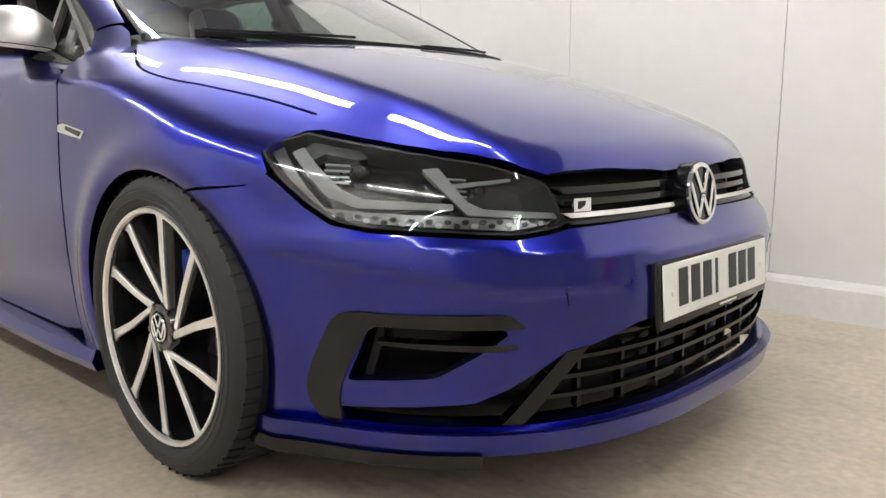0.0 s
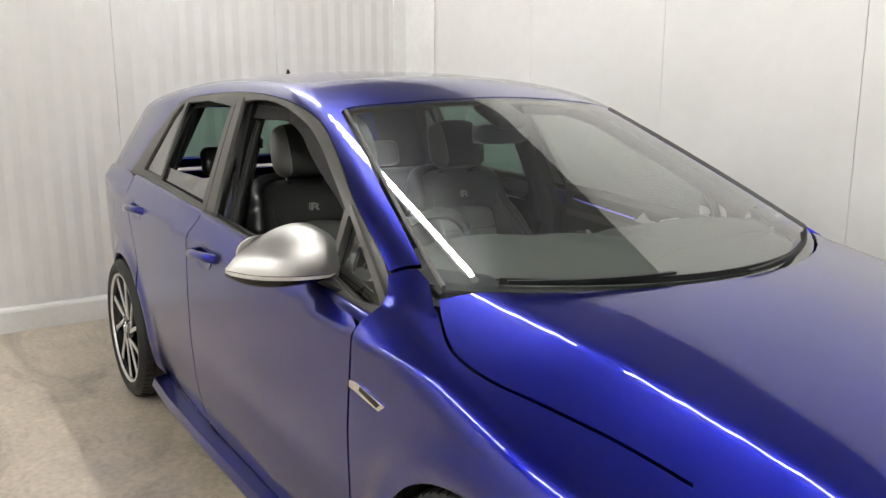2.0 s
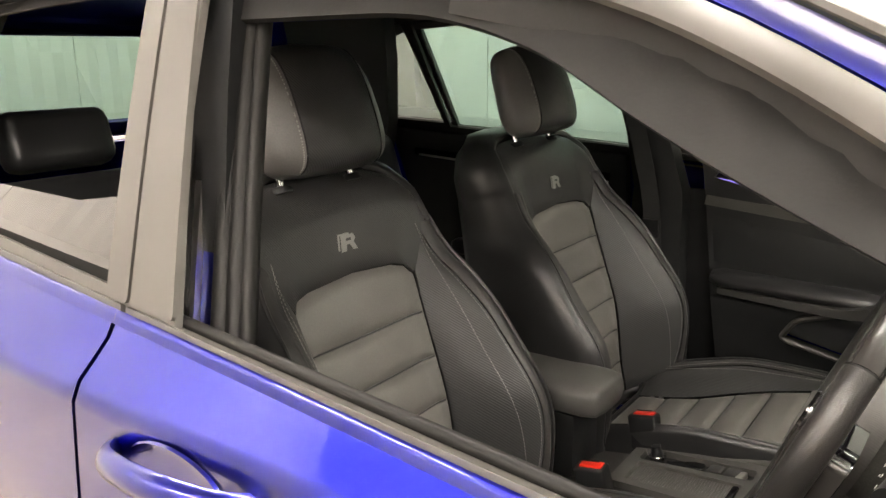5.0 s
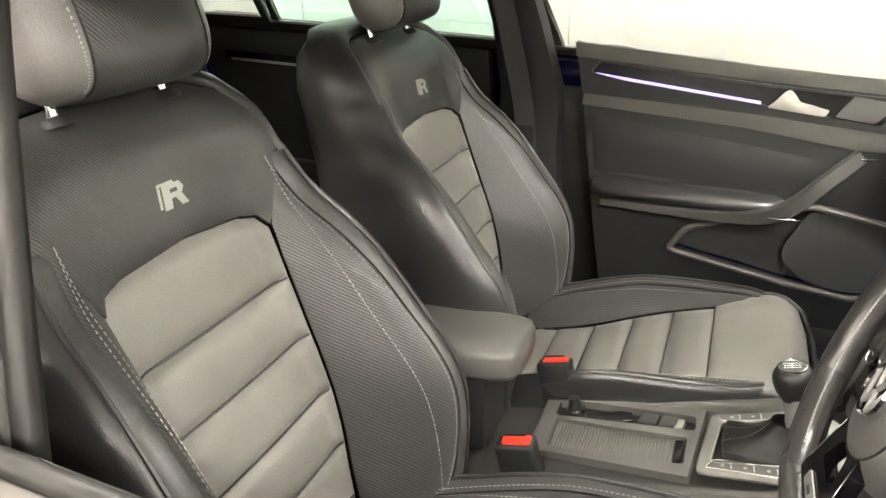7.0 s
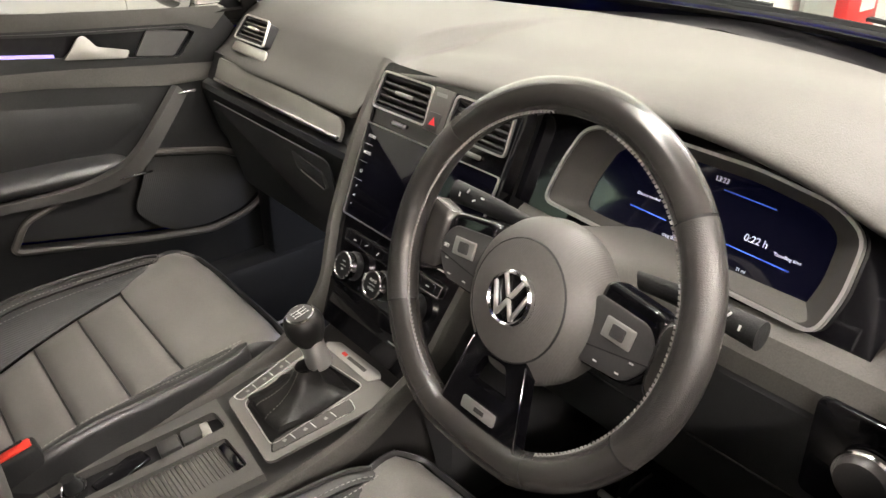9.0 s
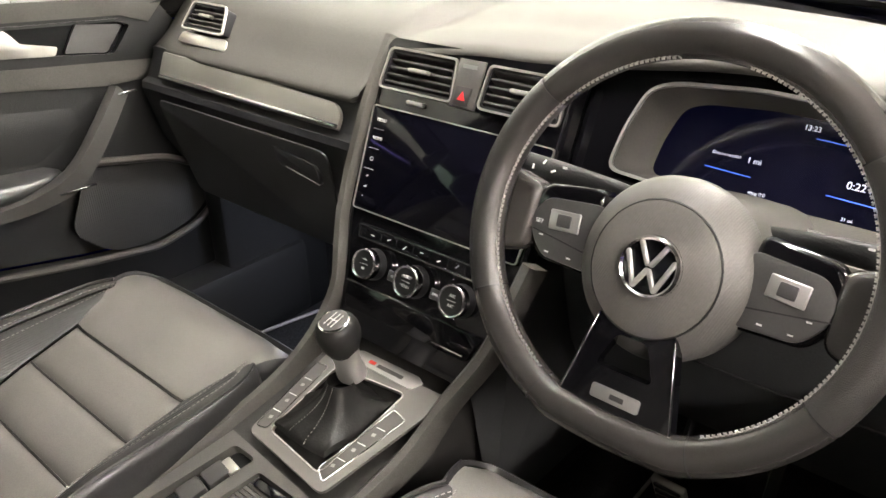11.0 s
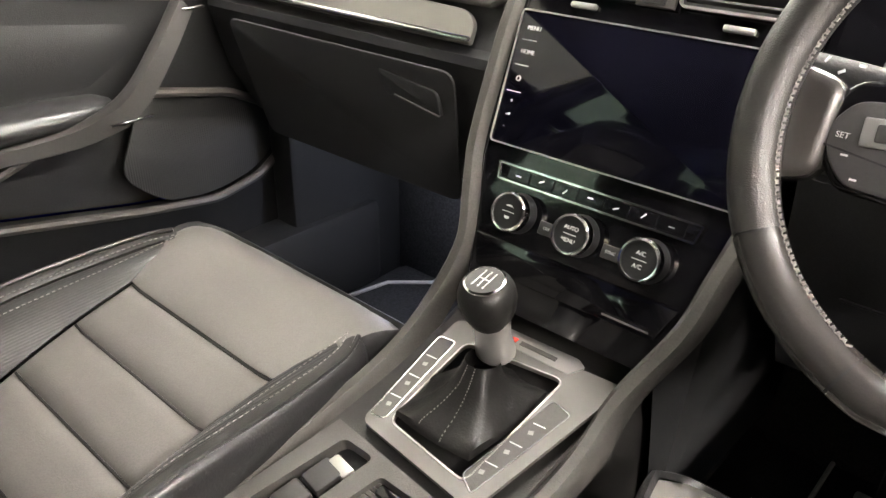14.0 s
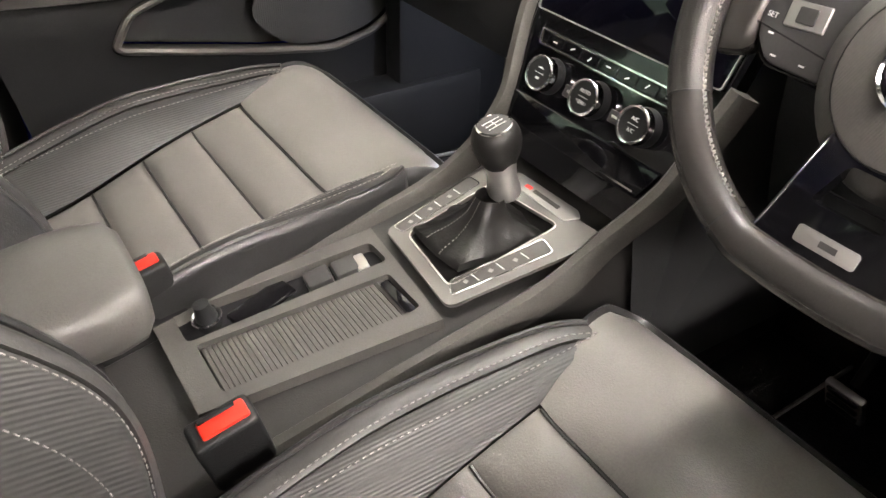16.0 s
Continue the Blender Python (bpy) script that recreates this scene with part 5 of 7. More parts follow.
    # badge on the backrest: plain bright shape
    for k, (pl, mt) in enumerate((([(-.026, -.018), (-.010, -.018), (-.006, -.004), (.004, -.004), (.012, -.018), (.026, -.018), (.018, -.001), (.026, .008), (.020, .018), (-.018, .018)], CHROMEGREY),)):
        sheet("badge_outline", back, [(.74 * u - .006, .74 * v + .534) for u, v in ((-.026, -.018), (-.021, -.018), (-.014, .014), (.016, .014), (.016, .018), (-.018, .018))], mt, seat, step=.01, thick=.001, lift=.0010)
        sheet("seat_badge", back, [(.74 * u, .74 * v + .531) for u, v in pl], mt, seat, holes=[[(-.0045, .534), (.009, .534), (.009, .5385), (-.003, .5385)]], step=.01, thick=.001, lift=.0012, label="small silver stitched badge")
    # headrest
    n, rings = 48, []
    for f in np.linspace(-88, 88, 30):
        c, sn = math.cos(radians(f)) ** .42, math.copysign(abs(math.sin(radians(f))) ** .62, f)
        v = .752 + .104 * sn
        hw, hd, wc = (.146 - .07 * (v - .652)) * c, (.056 - .05 * (v - .70)) * c, .004 - .9 * max(0, v - .74) ** 2
        ring = []
        for k in range(n):
            a = 2 * math.pi * k / n
            ca, sa = math.cos(a), math.sin(a)
            ring.append(bmx @ Vector((hw * math.copysign(abs(ca) ** .72, ca), v, wc + hd * math.copysign(abs(sa) ** .72, sa) + .010 * math.cos(3.2 * hw * ca / .136) * (sa > 0) * c)))
        rings.append(ring)
    whole = loft(rings, degrees=75)
    side = Vector((0, 1, 0))
    for nm, cuts, mt, lb in (("headrest_centre", (-.084, .084), CARBON, "carbon-look headrest front"), ("headrest_wing", (.0845, None), WINGLEATHER, "smooth leather headrest wing"), ("headrest_wing", (None, -.0845), WINGLEATHER, "smooth leather headrest wing")):
        bm = bmesh.new()
        bm.from_mesh(whole)
        for val, sign in zip(cuts, (-1, 1)):
            if val is not None:
                bmesh.ops.bisect_plane(bm, geom=bm.verts[:] + bm.edges[:] + bm.faces[:], plane_co=(0, y0 + val, 0), plane_no=side * sign, clear_outer=True)
        part(nm, done(bm, degrees=75), mt, seat, lb)
    inv = bmx.inverted()
    for s in (1, -1):
        for off, mt, nm in ((.0895, STITCH, "stitching"), (.0843, BLACK, "headrest_seam")):
            line = []
            for ring in rings[1:-1]:
                loc = sorted(((inv @ p).x * s, (inv @ p).z, (inv @ p).y) for p in ring[:n // 2 + 1])
                if loc[-1][0] > off + .004:
                    line.append(bmx @ Vector((s * off, loc[0][2], np.interp(off, [q[0] for q in loc], [q[1] for q in loc]) + .0006)))
            pp = path_points([tuple(p) for p in line], 4)
            if nm == "headrest_seam":
                part(nm, sweep(pp, circle(.0014, 6)), mt, seat)
                continue
            bm = bmesh.new()
            for a, b in zip(pp[::2], pp[1::2]):
                a, b = Vector(a), Vector(b)
                if (b - a).length > 1e-4:
                    r = bmesh.ops.create_cube(bm, size=1)
                    bmesh.ops.transform(bm, matrix=axes((a + b) / 2, b - a, (0, 1, 0)) @ Matrix.Diagonal(((b - a).length * .9, .0016, .0016, 1)), verts=r["verts"])
            part(nm, done(bm), mt, seat, "grey headrest stitching")
        base = bmx @ Vector((s * .080, .632, -.034))
        up = axes(base, (0, 1, 0), -Vector(BACK_N))
        part("headrest_post", rod(.0065, .0065, .07, 16, .001, axes(base + Vector(BACK_E) * .030, (0, 1, 0), -Vector(BACK_N))), CHROME, seat, "chrome headrest post")
        part("headrest_guide", rod(.021, .015, .012, 20, .003, axes(base + Vector(BACK_E) * .006, (0, 1, 0), -Vector(BACK_N))), HARD, seat, "black post guide")
    # cushion
    cmx = Matrix(((0, 1, 0, -1.45), (-1, 0, 0, y0), (0, 0, 1, .43), (0, 0, 0, 1)))
    cush = of_height(cush_w, cmx)
    cs = [-.02, .05, .128, .207, .286, .366]
    hw = lambda v: .118 + .026 * min(1, max(0, v / .36))
    for lo, hi in zip(cs, cs[1:]):
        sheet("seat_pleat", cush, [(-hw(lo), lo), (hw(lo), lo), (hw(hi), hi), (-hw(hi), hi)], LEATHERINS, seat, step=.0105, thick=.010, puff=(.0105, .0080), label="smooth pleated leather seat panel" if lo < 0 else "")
    # Cushion seams get the same dark cord as crease shade.
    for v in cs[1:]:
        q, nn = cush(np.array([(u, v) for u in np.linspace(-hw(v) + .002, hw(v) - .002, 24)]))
        part("pleat_seam_shade", sweep(q - nn * .0090, circle(.0019, 6)), LEATHER, seat)
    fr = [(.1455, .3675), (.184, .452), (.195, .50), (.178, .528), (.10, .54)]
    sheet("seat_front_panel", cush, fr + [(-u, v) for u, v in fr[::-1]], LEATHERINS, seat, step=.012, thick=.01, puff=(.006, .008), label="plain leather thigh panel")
    ccrest = [(.206, -.02), (.212, .1), (.214, .25), (.212, .34), (.203, .42), (.186, .455)]
    for s in (1, -1):
        rim = [tuple(q) for q in path_points(ccrest, 4)]
        split = [(u - .024 + .03 * max(0, v - .36), v) for u, v in rim]
        sheet("bolster_edge", cush, [(s * u, v) for u, v in [(u + .0012, v) for u, v in split] + rim[::-1]], EDGELEATHER, seat, step=.010, thick=.01, puff=(.003, .006), label="smooth leather edge of the bolster")
        part("stitching", dashes(cush, [(s * (u + .0055), v) for u, v in split]), STITCH, seat, "grey seam stitching")
        pl = [(.1195, -.02)] + split + [(.1455, .368), (.1375, .25)]
        sheet("seat_bolster", cush, [(s * u, v) for u, v in pl], CARBON, seat, step=.011, thick=.01, puff=(.006, .009), label="carbon-look leather thigh bolster")
        line = [tuple(q) for q in path_points(ccrest, 4)]
        part("seam_piping", sweep(cush(np.array([(s * u, v) for u, v in line]))[0], circle(.003, 6)), LEATHER, seat)
    ol = [(.206, -.02)] + [tuple(q) for q in path_points(ccrest[1:], 4)] + [(.197, .50), (.180, .530), (.10, .542)]
    ol = dense([(-u, v) for u, v in ol] + [(u, v) for u, v in ol[::-1]], .02)
    wrap(ol, cush_w, cmx, [(-.001, .006), (.003, .0005), (.007, .003), (.011, .014), (.013, .04), (.011, .075), (0, .13), (-.02, .135)], LEATHER, seat, "seat_shell", "black leather cushion side")
    part("seat_base", span((-1.47, y0 - .22, .235), (-1.0, y0 + .22, .34), .02), HARD, seat, "black plastic seat base")
    for s in (-1, 1):
        part("seat_rail", span((-1.55, y0 + s * .19 - .02, .215), (-.98, y0 + s * .19 + .02, .24), .004), DISC, seat)
    return seat


COWLGREY = material("dark_cowl_plastic", (.042, .040, .037), .5, spec=.3, grain=(500, .2, .1))
DASHLOW = material("black_lower_dash_plastic", (.032, .033, .034), .45, spec=.3, grain=(520, .35, .14), stain=(5, .08, .06))
# Lighter copy of the black leather, for the light along the bolster edges.
EDGELEATHER = material("lit_bolster_leather", (.040, .039, .038), .40, spec=.4, grain=(480, .25, .1), stain=(6, .08, .06))
LEVER = material("satin_door_lever", (.30, .29, .275), .42, metal=.85, grain=(900, .12, .04))
ARMLEATHER = material("grey_black_armrest_leather", (.088, .085, .080), .38, spec=.4, grain=(480, .25, .1), stain=(6, .08, .06))
BARGREY = material("grey_door_bar", (.044, .043, .041), .40, spec=.4, grain=(500, .2, .1))
CONTOPGREY = material("grey_switch_plastic", (.075, .073, .068), .45, grain=(500, .2, .1))
CHROMEGREY = material("silver_thread", (.34, .34, .32), .45, metal=.5, grain=(900, .3, .1))
front_seat(-SEAT_Y, "black leather sports driver's seat with carbon-look bolsters")
front_seat(SEAT_Y, "black leather sports passenger seat with carbon-look bolsters")

# rear bench
bench = thing("rear_seat", "black leather rear bench seat behind the front seats", "seat", (-2.3, 0, .3))
for y in (-.40, 0, .40):
    w = .25 if y else .14
    m = axes((-2.36, y, .72), (0, 1, 0), (-.32, 0, .95))
    part("bench_back", rbox(w * 2 - .01, .60, .14, .045, 4, m), LEATHER, bench, "black leather bench back")
    part("bench_cushion", rbox(.52, w * 2 - .01, .14, .05, 4, pose(-2.08, y, .44, 0, -8, 0)), LEATHER, bench, "black leather bench cushion")
    part("bench_headrest", rbox(.24 if y else .22, .13, .08, .03, 3, axes((-2.475, y, 1.085), (0, 1, 0), (-.3, 0, .95))), LEATHER, bench, "low black headrest")


# ---- inside: dashboard, doors, console ----
dash = thing("dashboard", "grey-black soft-touch dashboard across the cabin", "dashboard", (-.5, 0, .8))


PAD_EDGE = curve((-.74, .066), (-.65, .084), (-.565, .103), (-.50, .121), (-.41, .135), (-.33, .139), (-.20, .125), (-.10, .111), (0, .106), (.15, .087), (.2, .08))


def pad_section(y):
    """The dashboard's section, from the windscreen to the lower edge of the soft pad."""
    a = abs(y)
    x0 = -.10 - .52 * y * y
    edge = max(0, a - .52)
    back = [(x0, .925 - .02 * a), (x0 - .08, .944), (-.34 - .1 * edge, .957)]
    face = back + [(-.50, .966), (-.60, .966), (-.655, .957), (-.690, .941), (-.712, .921), (-.738, .893), (-.770, .868), (-.772, .858)]
    face = [(x + .25 * edge ** 1.5, z - .25 * edge ** 2) for x, z in face]
    v = float(PAD_EDGE(y))
    xe, ze = -.768 + .418 * v - .004, .857 + .908 * v
    brow = back + [(-.50, .966 + .6 * (ze - .955)), (-.60, ze + .007), (-.655, ze + .006), (xe + .022, ze + .001), (xe + .006, ze - .004), (xe, ze - .012), (xe + .010, ze - .020), (xe + .05, ze - .021)]
    t = min(1, max(0, (.182 - y) / .034))
    t = t * t * (3 - 2 * t)
    return [(p[0] + (q[0] - p[0]) * t, y, p[1] + (q[1] - p[1]) * t) for p, q in zip(face, brow)]


rings = []
for y in np.linspace(-.735, .735, 148):
    s = np.array(pad_section(y))
    rings.append([tuple(p) for p in path_points(s, 4)] + [(-.55, y, .84), (s[0][0], y, .86)])
part("dash_pad", loft(rings, degrees=30), SOFT, dash, "soft grained dashboard pad")
# passenger's side lower part with glovebox
rings = []
for y in np.linspace(.168, .72, 12):
    rings.append([(-.755, y, .862), (-.757, y, .850), (-.776, y, .812), (-.789, y, .806), (-.791, y, .795), (-.765, y, .70), (-.72, y, .62), (-.64, y, .565), (-.50, y, .56), (-.50, y, .86)])
part("dash_lower", loft(rings, degrees=25), DASHLOW, dash, "black hard plastic lower dashboard")
DM = axes((-.773, .43, .836), (0, -1, 0), (.42, 0, .9))
part("decor_strip", prism(rounded([(-.232, -.020), (.228, -.022), (.228, .002), (.212, .015), (.0, .023), (-.236, .026)], [.006, .004, .012, .012, .0, .006]), .007, DM, .002), STRIPMAT, dash, "satin grey decorative strip")
part("chrome_strip", rbox(.455, .007, .007, .0025, 2, DM @ pose(0, -.0165, .008)), CHROME, dash, "thin chrome strip")
part("glovebox_lid", prism(rounded([(-.20, -.13), (.20, -.13), (.22, .055), (-.22, .055)], .02), .003, axes((-.789, .43, .735), (0, -1, 0), (-.1, 0, 1)) @ pose(0, 0, 0, 8, 0, 0), .0015), DASHLOW, dash, "black glovebox lid")
part("glovebox_handle", prism(rounded([(-.04, -.016), (.055, -.016), (.045, .014), (-.055, .014)], .008), .006, axes((-.795, .285, .752), (0, -1, -.12), (-.1, 0, 1)), .003), DASHLOW, dash, "black glovebox latch recess")
part("latch_edge", rbox(.075, .0016, .003, .0006, 1, axes((-.802, .270, .738), (0, -1, -.16), (-.1, 0, 1))), CONTOPGREY, dash, "pale edge of the glovebox latch")


def slat_vent(name, m, w0, w1, h, slats, parent, tab=True, frame_mat=None):
    """An air vent in the plane of m: w0, w1 its half widths below and above, h half its height."""
    v = tagged(new(name), "black slatted air vent with a silver frame")
    hang(v, parent)
    outer = rounded([(-w0, -h), (w0, -h), (w1, h), (-w1, h)], .009, 5)
    part("vent_frame", ring_prism(outer, shrink(outer, .0026), .004, m), frame_mat or SATIN, v, "satin silver vent frame")
    part("vent_back", prism(shrink(outer, .002), .002, m @ pose(0, 0, -.034)), BLACK, v)
    part("vent_duct", ring_prism(shrink(outer, .003), shrink(outer, .006), .036, m @ pose(0, 0, -.034)), BLACK, v)
    for i in range(slats):
        t = (i + .5) / slats
        y = -h + .004 + (2 * h - .008) * t
        w = w0 + (w1 - w0) * t - .005
        part("slat", rbox(2 * w, .0034, .016, .0012, 2, m @ pose(0, y, -.008, -18, 0, 0)), DARKGREY, v)
    if tab:
        part("vent_tab", rbox(.034, .006, .010, .002, 2, m @ pose(0, .002, .002)), SATIN, v, "silver vent slider")
    return v


slat_vent("side_vent", axes((-.733, .570, .924), (0, -1, 0), (.55, 0, .85)), .060, .047, .025, 5, dash)
part("side_vent_bezel", prism(rounded([(-.044, -.050), (.094, -.050), (.089, -.030), (-.037, -.030)], .008), .004, axes((-.724, .595, .921), (0, -1, 0), (.55, 0, .85)), .001), SATIN, dash, "satin trim under the side vent")
for i in range(4):
    a = axes((-.742, .585 - .010 * i, .886), (0, -1, 0), (.55, 0, .85))
    part("vent_wheel_rib", rbox(.005, .008, .004, .001, 1, a), DARKGREY, dash)
for i in range(6):
    part("demist_slot", rbox(.022, .010, .002, .001, 1, axes((-.50 + .0 * i, .655 - .018 * i, .957), (.2, -.05, 0), (0, 1, 0))), BLACK, dash)
slat_vent("side_vent", axes((-.700, -.635, .925), (0, -1, 0), (.55, 0, .85)), .05, .05, .027, 5, dash)

# centre stack, in one sloping plane facing the seats
ST = axes((-.768, 0, .857), (0, -1, 0), (.418, 0, .908))
stack = thing("centre_stack", "gloss black centre console stack with grey cheeks", "console", (-.8, 0, .75))
face = [(-.112, -.30), (.112, -.30), (.128, -.20), (.147, -.14), (.151, 0), (.151, .085), (.142, .098), (-.142, .098), (-.151, .085), (-.151, 0), (-.147, -.14), (-.128, -.20)]
vent_holes = [rounded([(c - a, .030), (c + a, .030), (c + b, .084), (c - b, .084)], .009, 5) for c, a, b in ((-.080, .062, .056), (.083, .058, .054))]
sheet("stack_face", flat(ST @ Vector((0, 0, -.002)), ST.to_3x3() @ Vector((1, 0, 0)), ST.to_3x3() @ Vector((0, 1, 0))), rounded(face, .006), PIANO, stack, holes=vent_holes, step=.03, thick=.02, label="piano black stack face")
for s in (-1, 1):
    edge_y = .128 if s > 0 else .112
    top = [ST @ Vector((-s * u, v, w)) for u, v, w in ((.156, .10, -.012), (.158, .0, 0), (.155, -.13, 0), (.143, -.19, 0), (.130, -.25, 0))]
    top = top if s > 0 else top[2:]
    path = [tuple(p) for p in top] + [(-.915, .012 + s * edge_y, .566), (-.985, .018 + s * .118, .533), (-1.10, .022 + s * .116, .505), (-1.335, .024 + s * .116, .462)]
    part("stack_cheek", sweep(path_points(path, 6), [(-.010, -.024), (.010, -.024), (.010, .004), (.005, .010), (-.005, .010), (-.010, .004)], up=tuple(ST.to_3x3() @ Vector((0, .0, 1)))), SOFT, stack, "soft grey stack edge running into the console")
for s in (-1, 1):
    part("stack_flank", mesh_of("stack_flank", [(-.735, s * .145, .93), (-.55, s * .15, .93), (-.45, s * .12, .30), (-.82, s * .11, .30), (-.885, s * .112, .60), (-.83, s * .14, .72)], [(0, 1, 2, 3, 4, 5)] if s > 0 else [(5, 4, 3, 2, 1, 0)], DASHLOW, smooth=False), None, stack)
slat_vent("centre_vent", ST @ pose(-.080, .057, .002), .064, .058, .028, 5, stack)
slat_vent("centre_vent", ST @ pose(.083, .057, .002), .060, .056, .028, 5, stack)
part("hazard_panel", prism([(-.019, -.031), (.021, -.031), (.021, .029), (-.019, .029)], .004, ST @ pose(0, .057, .002), .001), CONTOPGREY, stack, "grey hazard switch panel")
part("hazard_button", prism(rounded([(-.012, -.012), (.012, -.012), (.012, .012), (-.012, .012)], .002), .002, ST @ pose(0, .040, .006), .0005), DARKGREY, stack)
part("hazard_triangle", prism([(-.006, -.005), (.006, -.005), (0, .006)], .0008, ST @ pose(0, .040, .008)), material("red_symbol", (.8, .02, .03), .4), stack, "red hazard triangle")
part("airbag_note", rbox(.022, .005, .0004, 0, 1, ST @ pose(0, .077, .0065)), material("grey_print", (.16, .16, .16), .5), stack)
for x in (-.075, .085):
    part("vent_wheel", rbox(.030, .006, .006, .002, 2, ST @ pose(x, .018, .001)), SATIN, stack, "ridged silver vent wheel")

info = thing("touchscreen", "dark switched-off touchscreen with white key labels", "screen", (-.8, 0, .8))
glassline = rounded([(-.137, -.136), (.137, -.136), (.145, .006), (-.145, .006)], .006)
part("screen_glass", prism(glassline, .003, ST @ pose(0, 0, -.001), .001), SCREEN, info, "dark glossy screen glass")
part("screen_frame", ring_prism(glassline, shrink(glassline, .0016), .0042, ST @ pose(0, 0, -.001)), SATIN, info, "thin silver screen edge")
for v, t in ((-.013, "MENU"), (-.038, "HOME")):
    words(t, .0062, ST @ pose(-.124 + v * -.02, v, .0024), WHITEINK, info)
for v in (-.0255, -.052, -.080):
    part("key_line", rbox(.018, .0006, .0003, 0, 1, ST @ pose(-.1255, v, .0023)), WHITEINK, info)
part("power_mark", lathe([(.0022, 0), (.0022, .0004), (.0028, .0004), (.0028, 0)], 16, ST @ pose(-.1245, -.066, .0021)), WHITEINK, info)
for v, t in ((-.090, "+"), (-.117, "-")):
    words(t, .007, ST @ pose(-.1245, v, .0024), WHITEINK, info)
part("volume_mark", prism([(-.003, -.001), (.003, -.001), (.003, .002)], .0003, ST @ pose(-.1245, -.104, .0022)), WHITEINK, info)

clim = thing("climate_panel", "black climate control panel with three round knobs", "control panel", (-.84, 0, .69))
bar = rounded([(-.112, -.172), (.112, -.172), (.116, -.153), (-.116, -.153)], .003)
part("button_bar", prism(bar, .003, ST @ pose(0, 0, -.001), .001), GLOSS, clim)
part("bar_frame", ring_prism(bar, shrink(bar, .0021), .004, ST @ pose(0, 0, -.001)), CHROME, clim, "thin chrome outline")
for i in range(7):
    part("climate_key", rbox(.0282, .0135, .002, .0006, 1, ST @ pose(-.087 + .029 * i, -.1625, .0016)), GLOSS, clim)
    part("key_symbol", rbox(.006, .0012, .0003, 0, 1, ST @ pose(-.087 + .029 * i, -.1625 + (.001 if i % 2 else -.001), .0027, 0, 0, 25 * (i % 3))), WHITEINK, clim)
for x, top, low in ((-.075, "", ""), (0, "AUTO", "MENU"), (.075, "A/C", "A/C")):
    m = ST @ pose(x, -.200, -.002)
    knob = tagged(new("knob"), "round climate knob with chrome ring")
    hang(knob, clim)
    part("knob_body", lathe([(.0215, 0), (.0215, .004), (.0205, .006), (.0200, .020), (.0185, .0225), (.0165, .0225), (0, .0215)], 40, m), HARD, knob)
    part("knob_ring", lathe([(.0202, .010), (.0207, .0225), (.0196, .0243), (.0178, .0240), (.0170, .0222)], 40, m), CHROME, knob, "chrome knob ring")
    part("knob_mark", rbox(.022, .0006, .0003, 0, 1, m @ pose(0, 0, .0218)), WHITEINK, knob)
    if top:
        words(top, .0058, m @ pose(0, .0062, .0222), WHITEINK, knob)
        words(low, .0058, m @ pose(0, -.0062, .0218), WHITEINK, knob)
    else:
        part("knob_mark", rbox(.010, .003, .0003, 0, 1, m @ pose(0, .007, .0218)), WHITEINK, knob)
        part("knob_mark", rbox(.006, .005, .0003, 0, 1, m @ pose(0, -.007, .0218)), WHITEINK, knob)
for x, t in ((-.036, "OFF"), (.038, "SYNC")):
    part("climate_key", rbox(.020, .014, .002, .001, 1, ST @ pose(x, -.205, .001)), DARKGREY, clim)
    words(t, .0045, ST @ pose(x, -.205, .0024), WHITEINK, clim)
low_tray = rounded([(-.105, -.268), (.105, -.268), (.120, -.232), (-.120, -.232)], .004)
part("tray_lid", prism(low_tray, .003, ST @ pose(0, 0, -.001), .001), PIANO, clim, "gloss black tray lid")
part("tray_trim", rbox(.05, .002, .001, 0, 1, ST @ pose(.075, -.262, .003)), CHROME, clim)

# instrument cluster
clus = thing("instrument_cluster", "dark digital instrument display with blue graphics", "display", (-.72, -.375, .88))
CL = axes((-.722, -.377, .886), (0, -1, 0), (.418, 0, .908))
cline = rounded([(-.178, -.047), (-.06, -.053), (.06, -.058), (.168, -.062), (.178, -.02), (.176, .036), (.146, .055), (.06, .066), (-.04, .068), (-.128, .061), (-.156, .050), (-.172, .003)], .016)
part("cluster_rim", ring_prism(cline, shrink(cline, .0035), .009, CL), COLLAR, clus, "silver cluster rim")
part("cluster_cowl", loft([[CL @ Vector((x * f, y * f + g, d)) for x, y in cline] for f, g, d in ((.985, 0, .006), (.95, 0, -.002), (.80, 0, -.031))], caps=False), COWLGREY, clus, "grey inner cowl")
panel = [(-.228, -.058), (0, -.068), (.214, -.078), (.222, -.02), (.216, .040), (.19, .054), (.12, .073), (.03, .086), (-.05, .089), (-.18, .078), (-.228, .070)]
sheet("cluster_housing", flat(CL @ Vector((0, 0, -.001)), CL.to_3x3() @ Vector((1, 0, 0)), CL.to_3x3() @ Vector((0, 1, 0))), panel, PIANO, clus, holes=[shrink(cline, .001)], step=.03, thick=.02, label="gloss black cluster surround")
part("cluster_screen", prism(shrink(cline, .004), .002, CL @ pose(0, 0, -.034)), material("lit_blue_screen", (.003, .003, .007), .08, coat=1, emit=.0016, emit_color=(.03, .05, .42), stain=(5, .2, .02)), clus, "dark blue lit display")
GLOW = material("blue_screen_line", (.05, .15, .8), .4, emit=.009, emit_color=(.05, .16, .9))
LIT = material("white_screen_text", (.6, .65, .8), .4, emit=.035)
SC = CL @ pose(0, 0, -.0308)
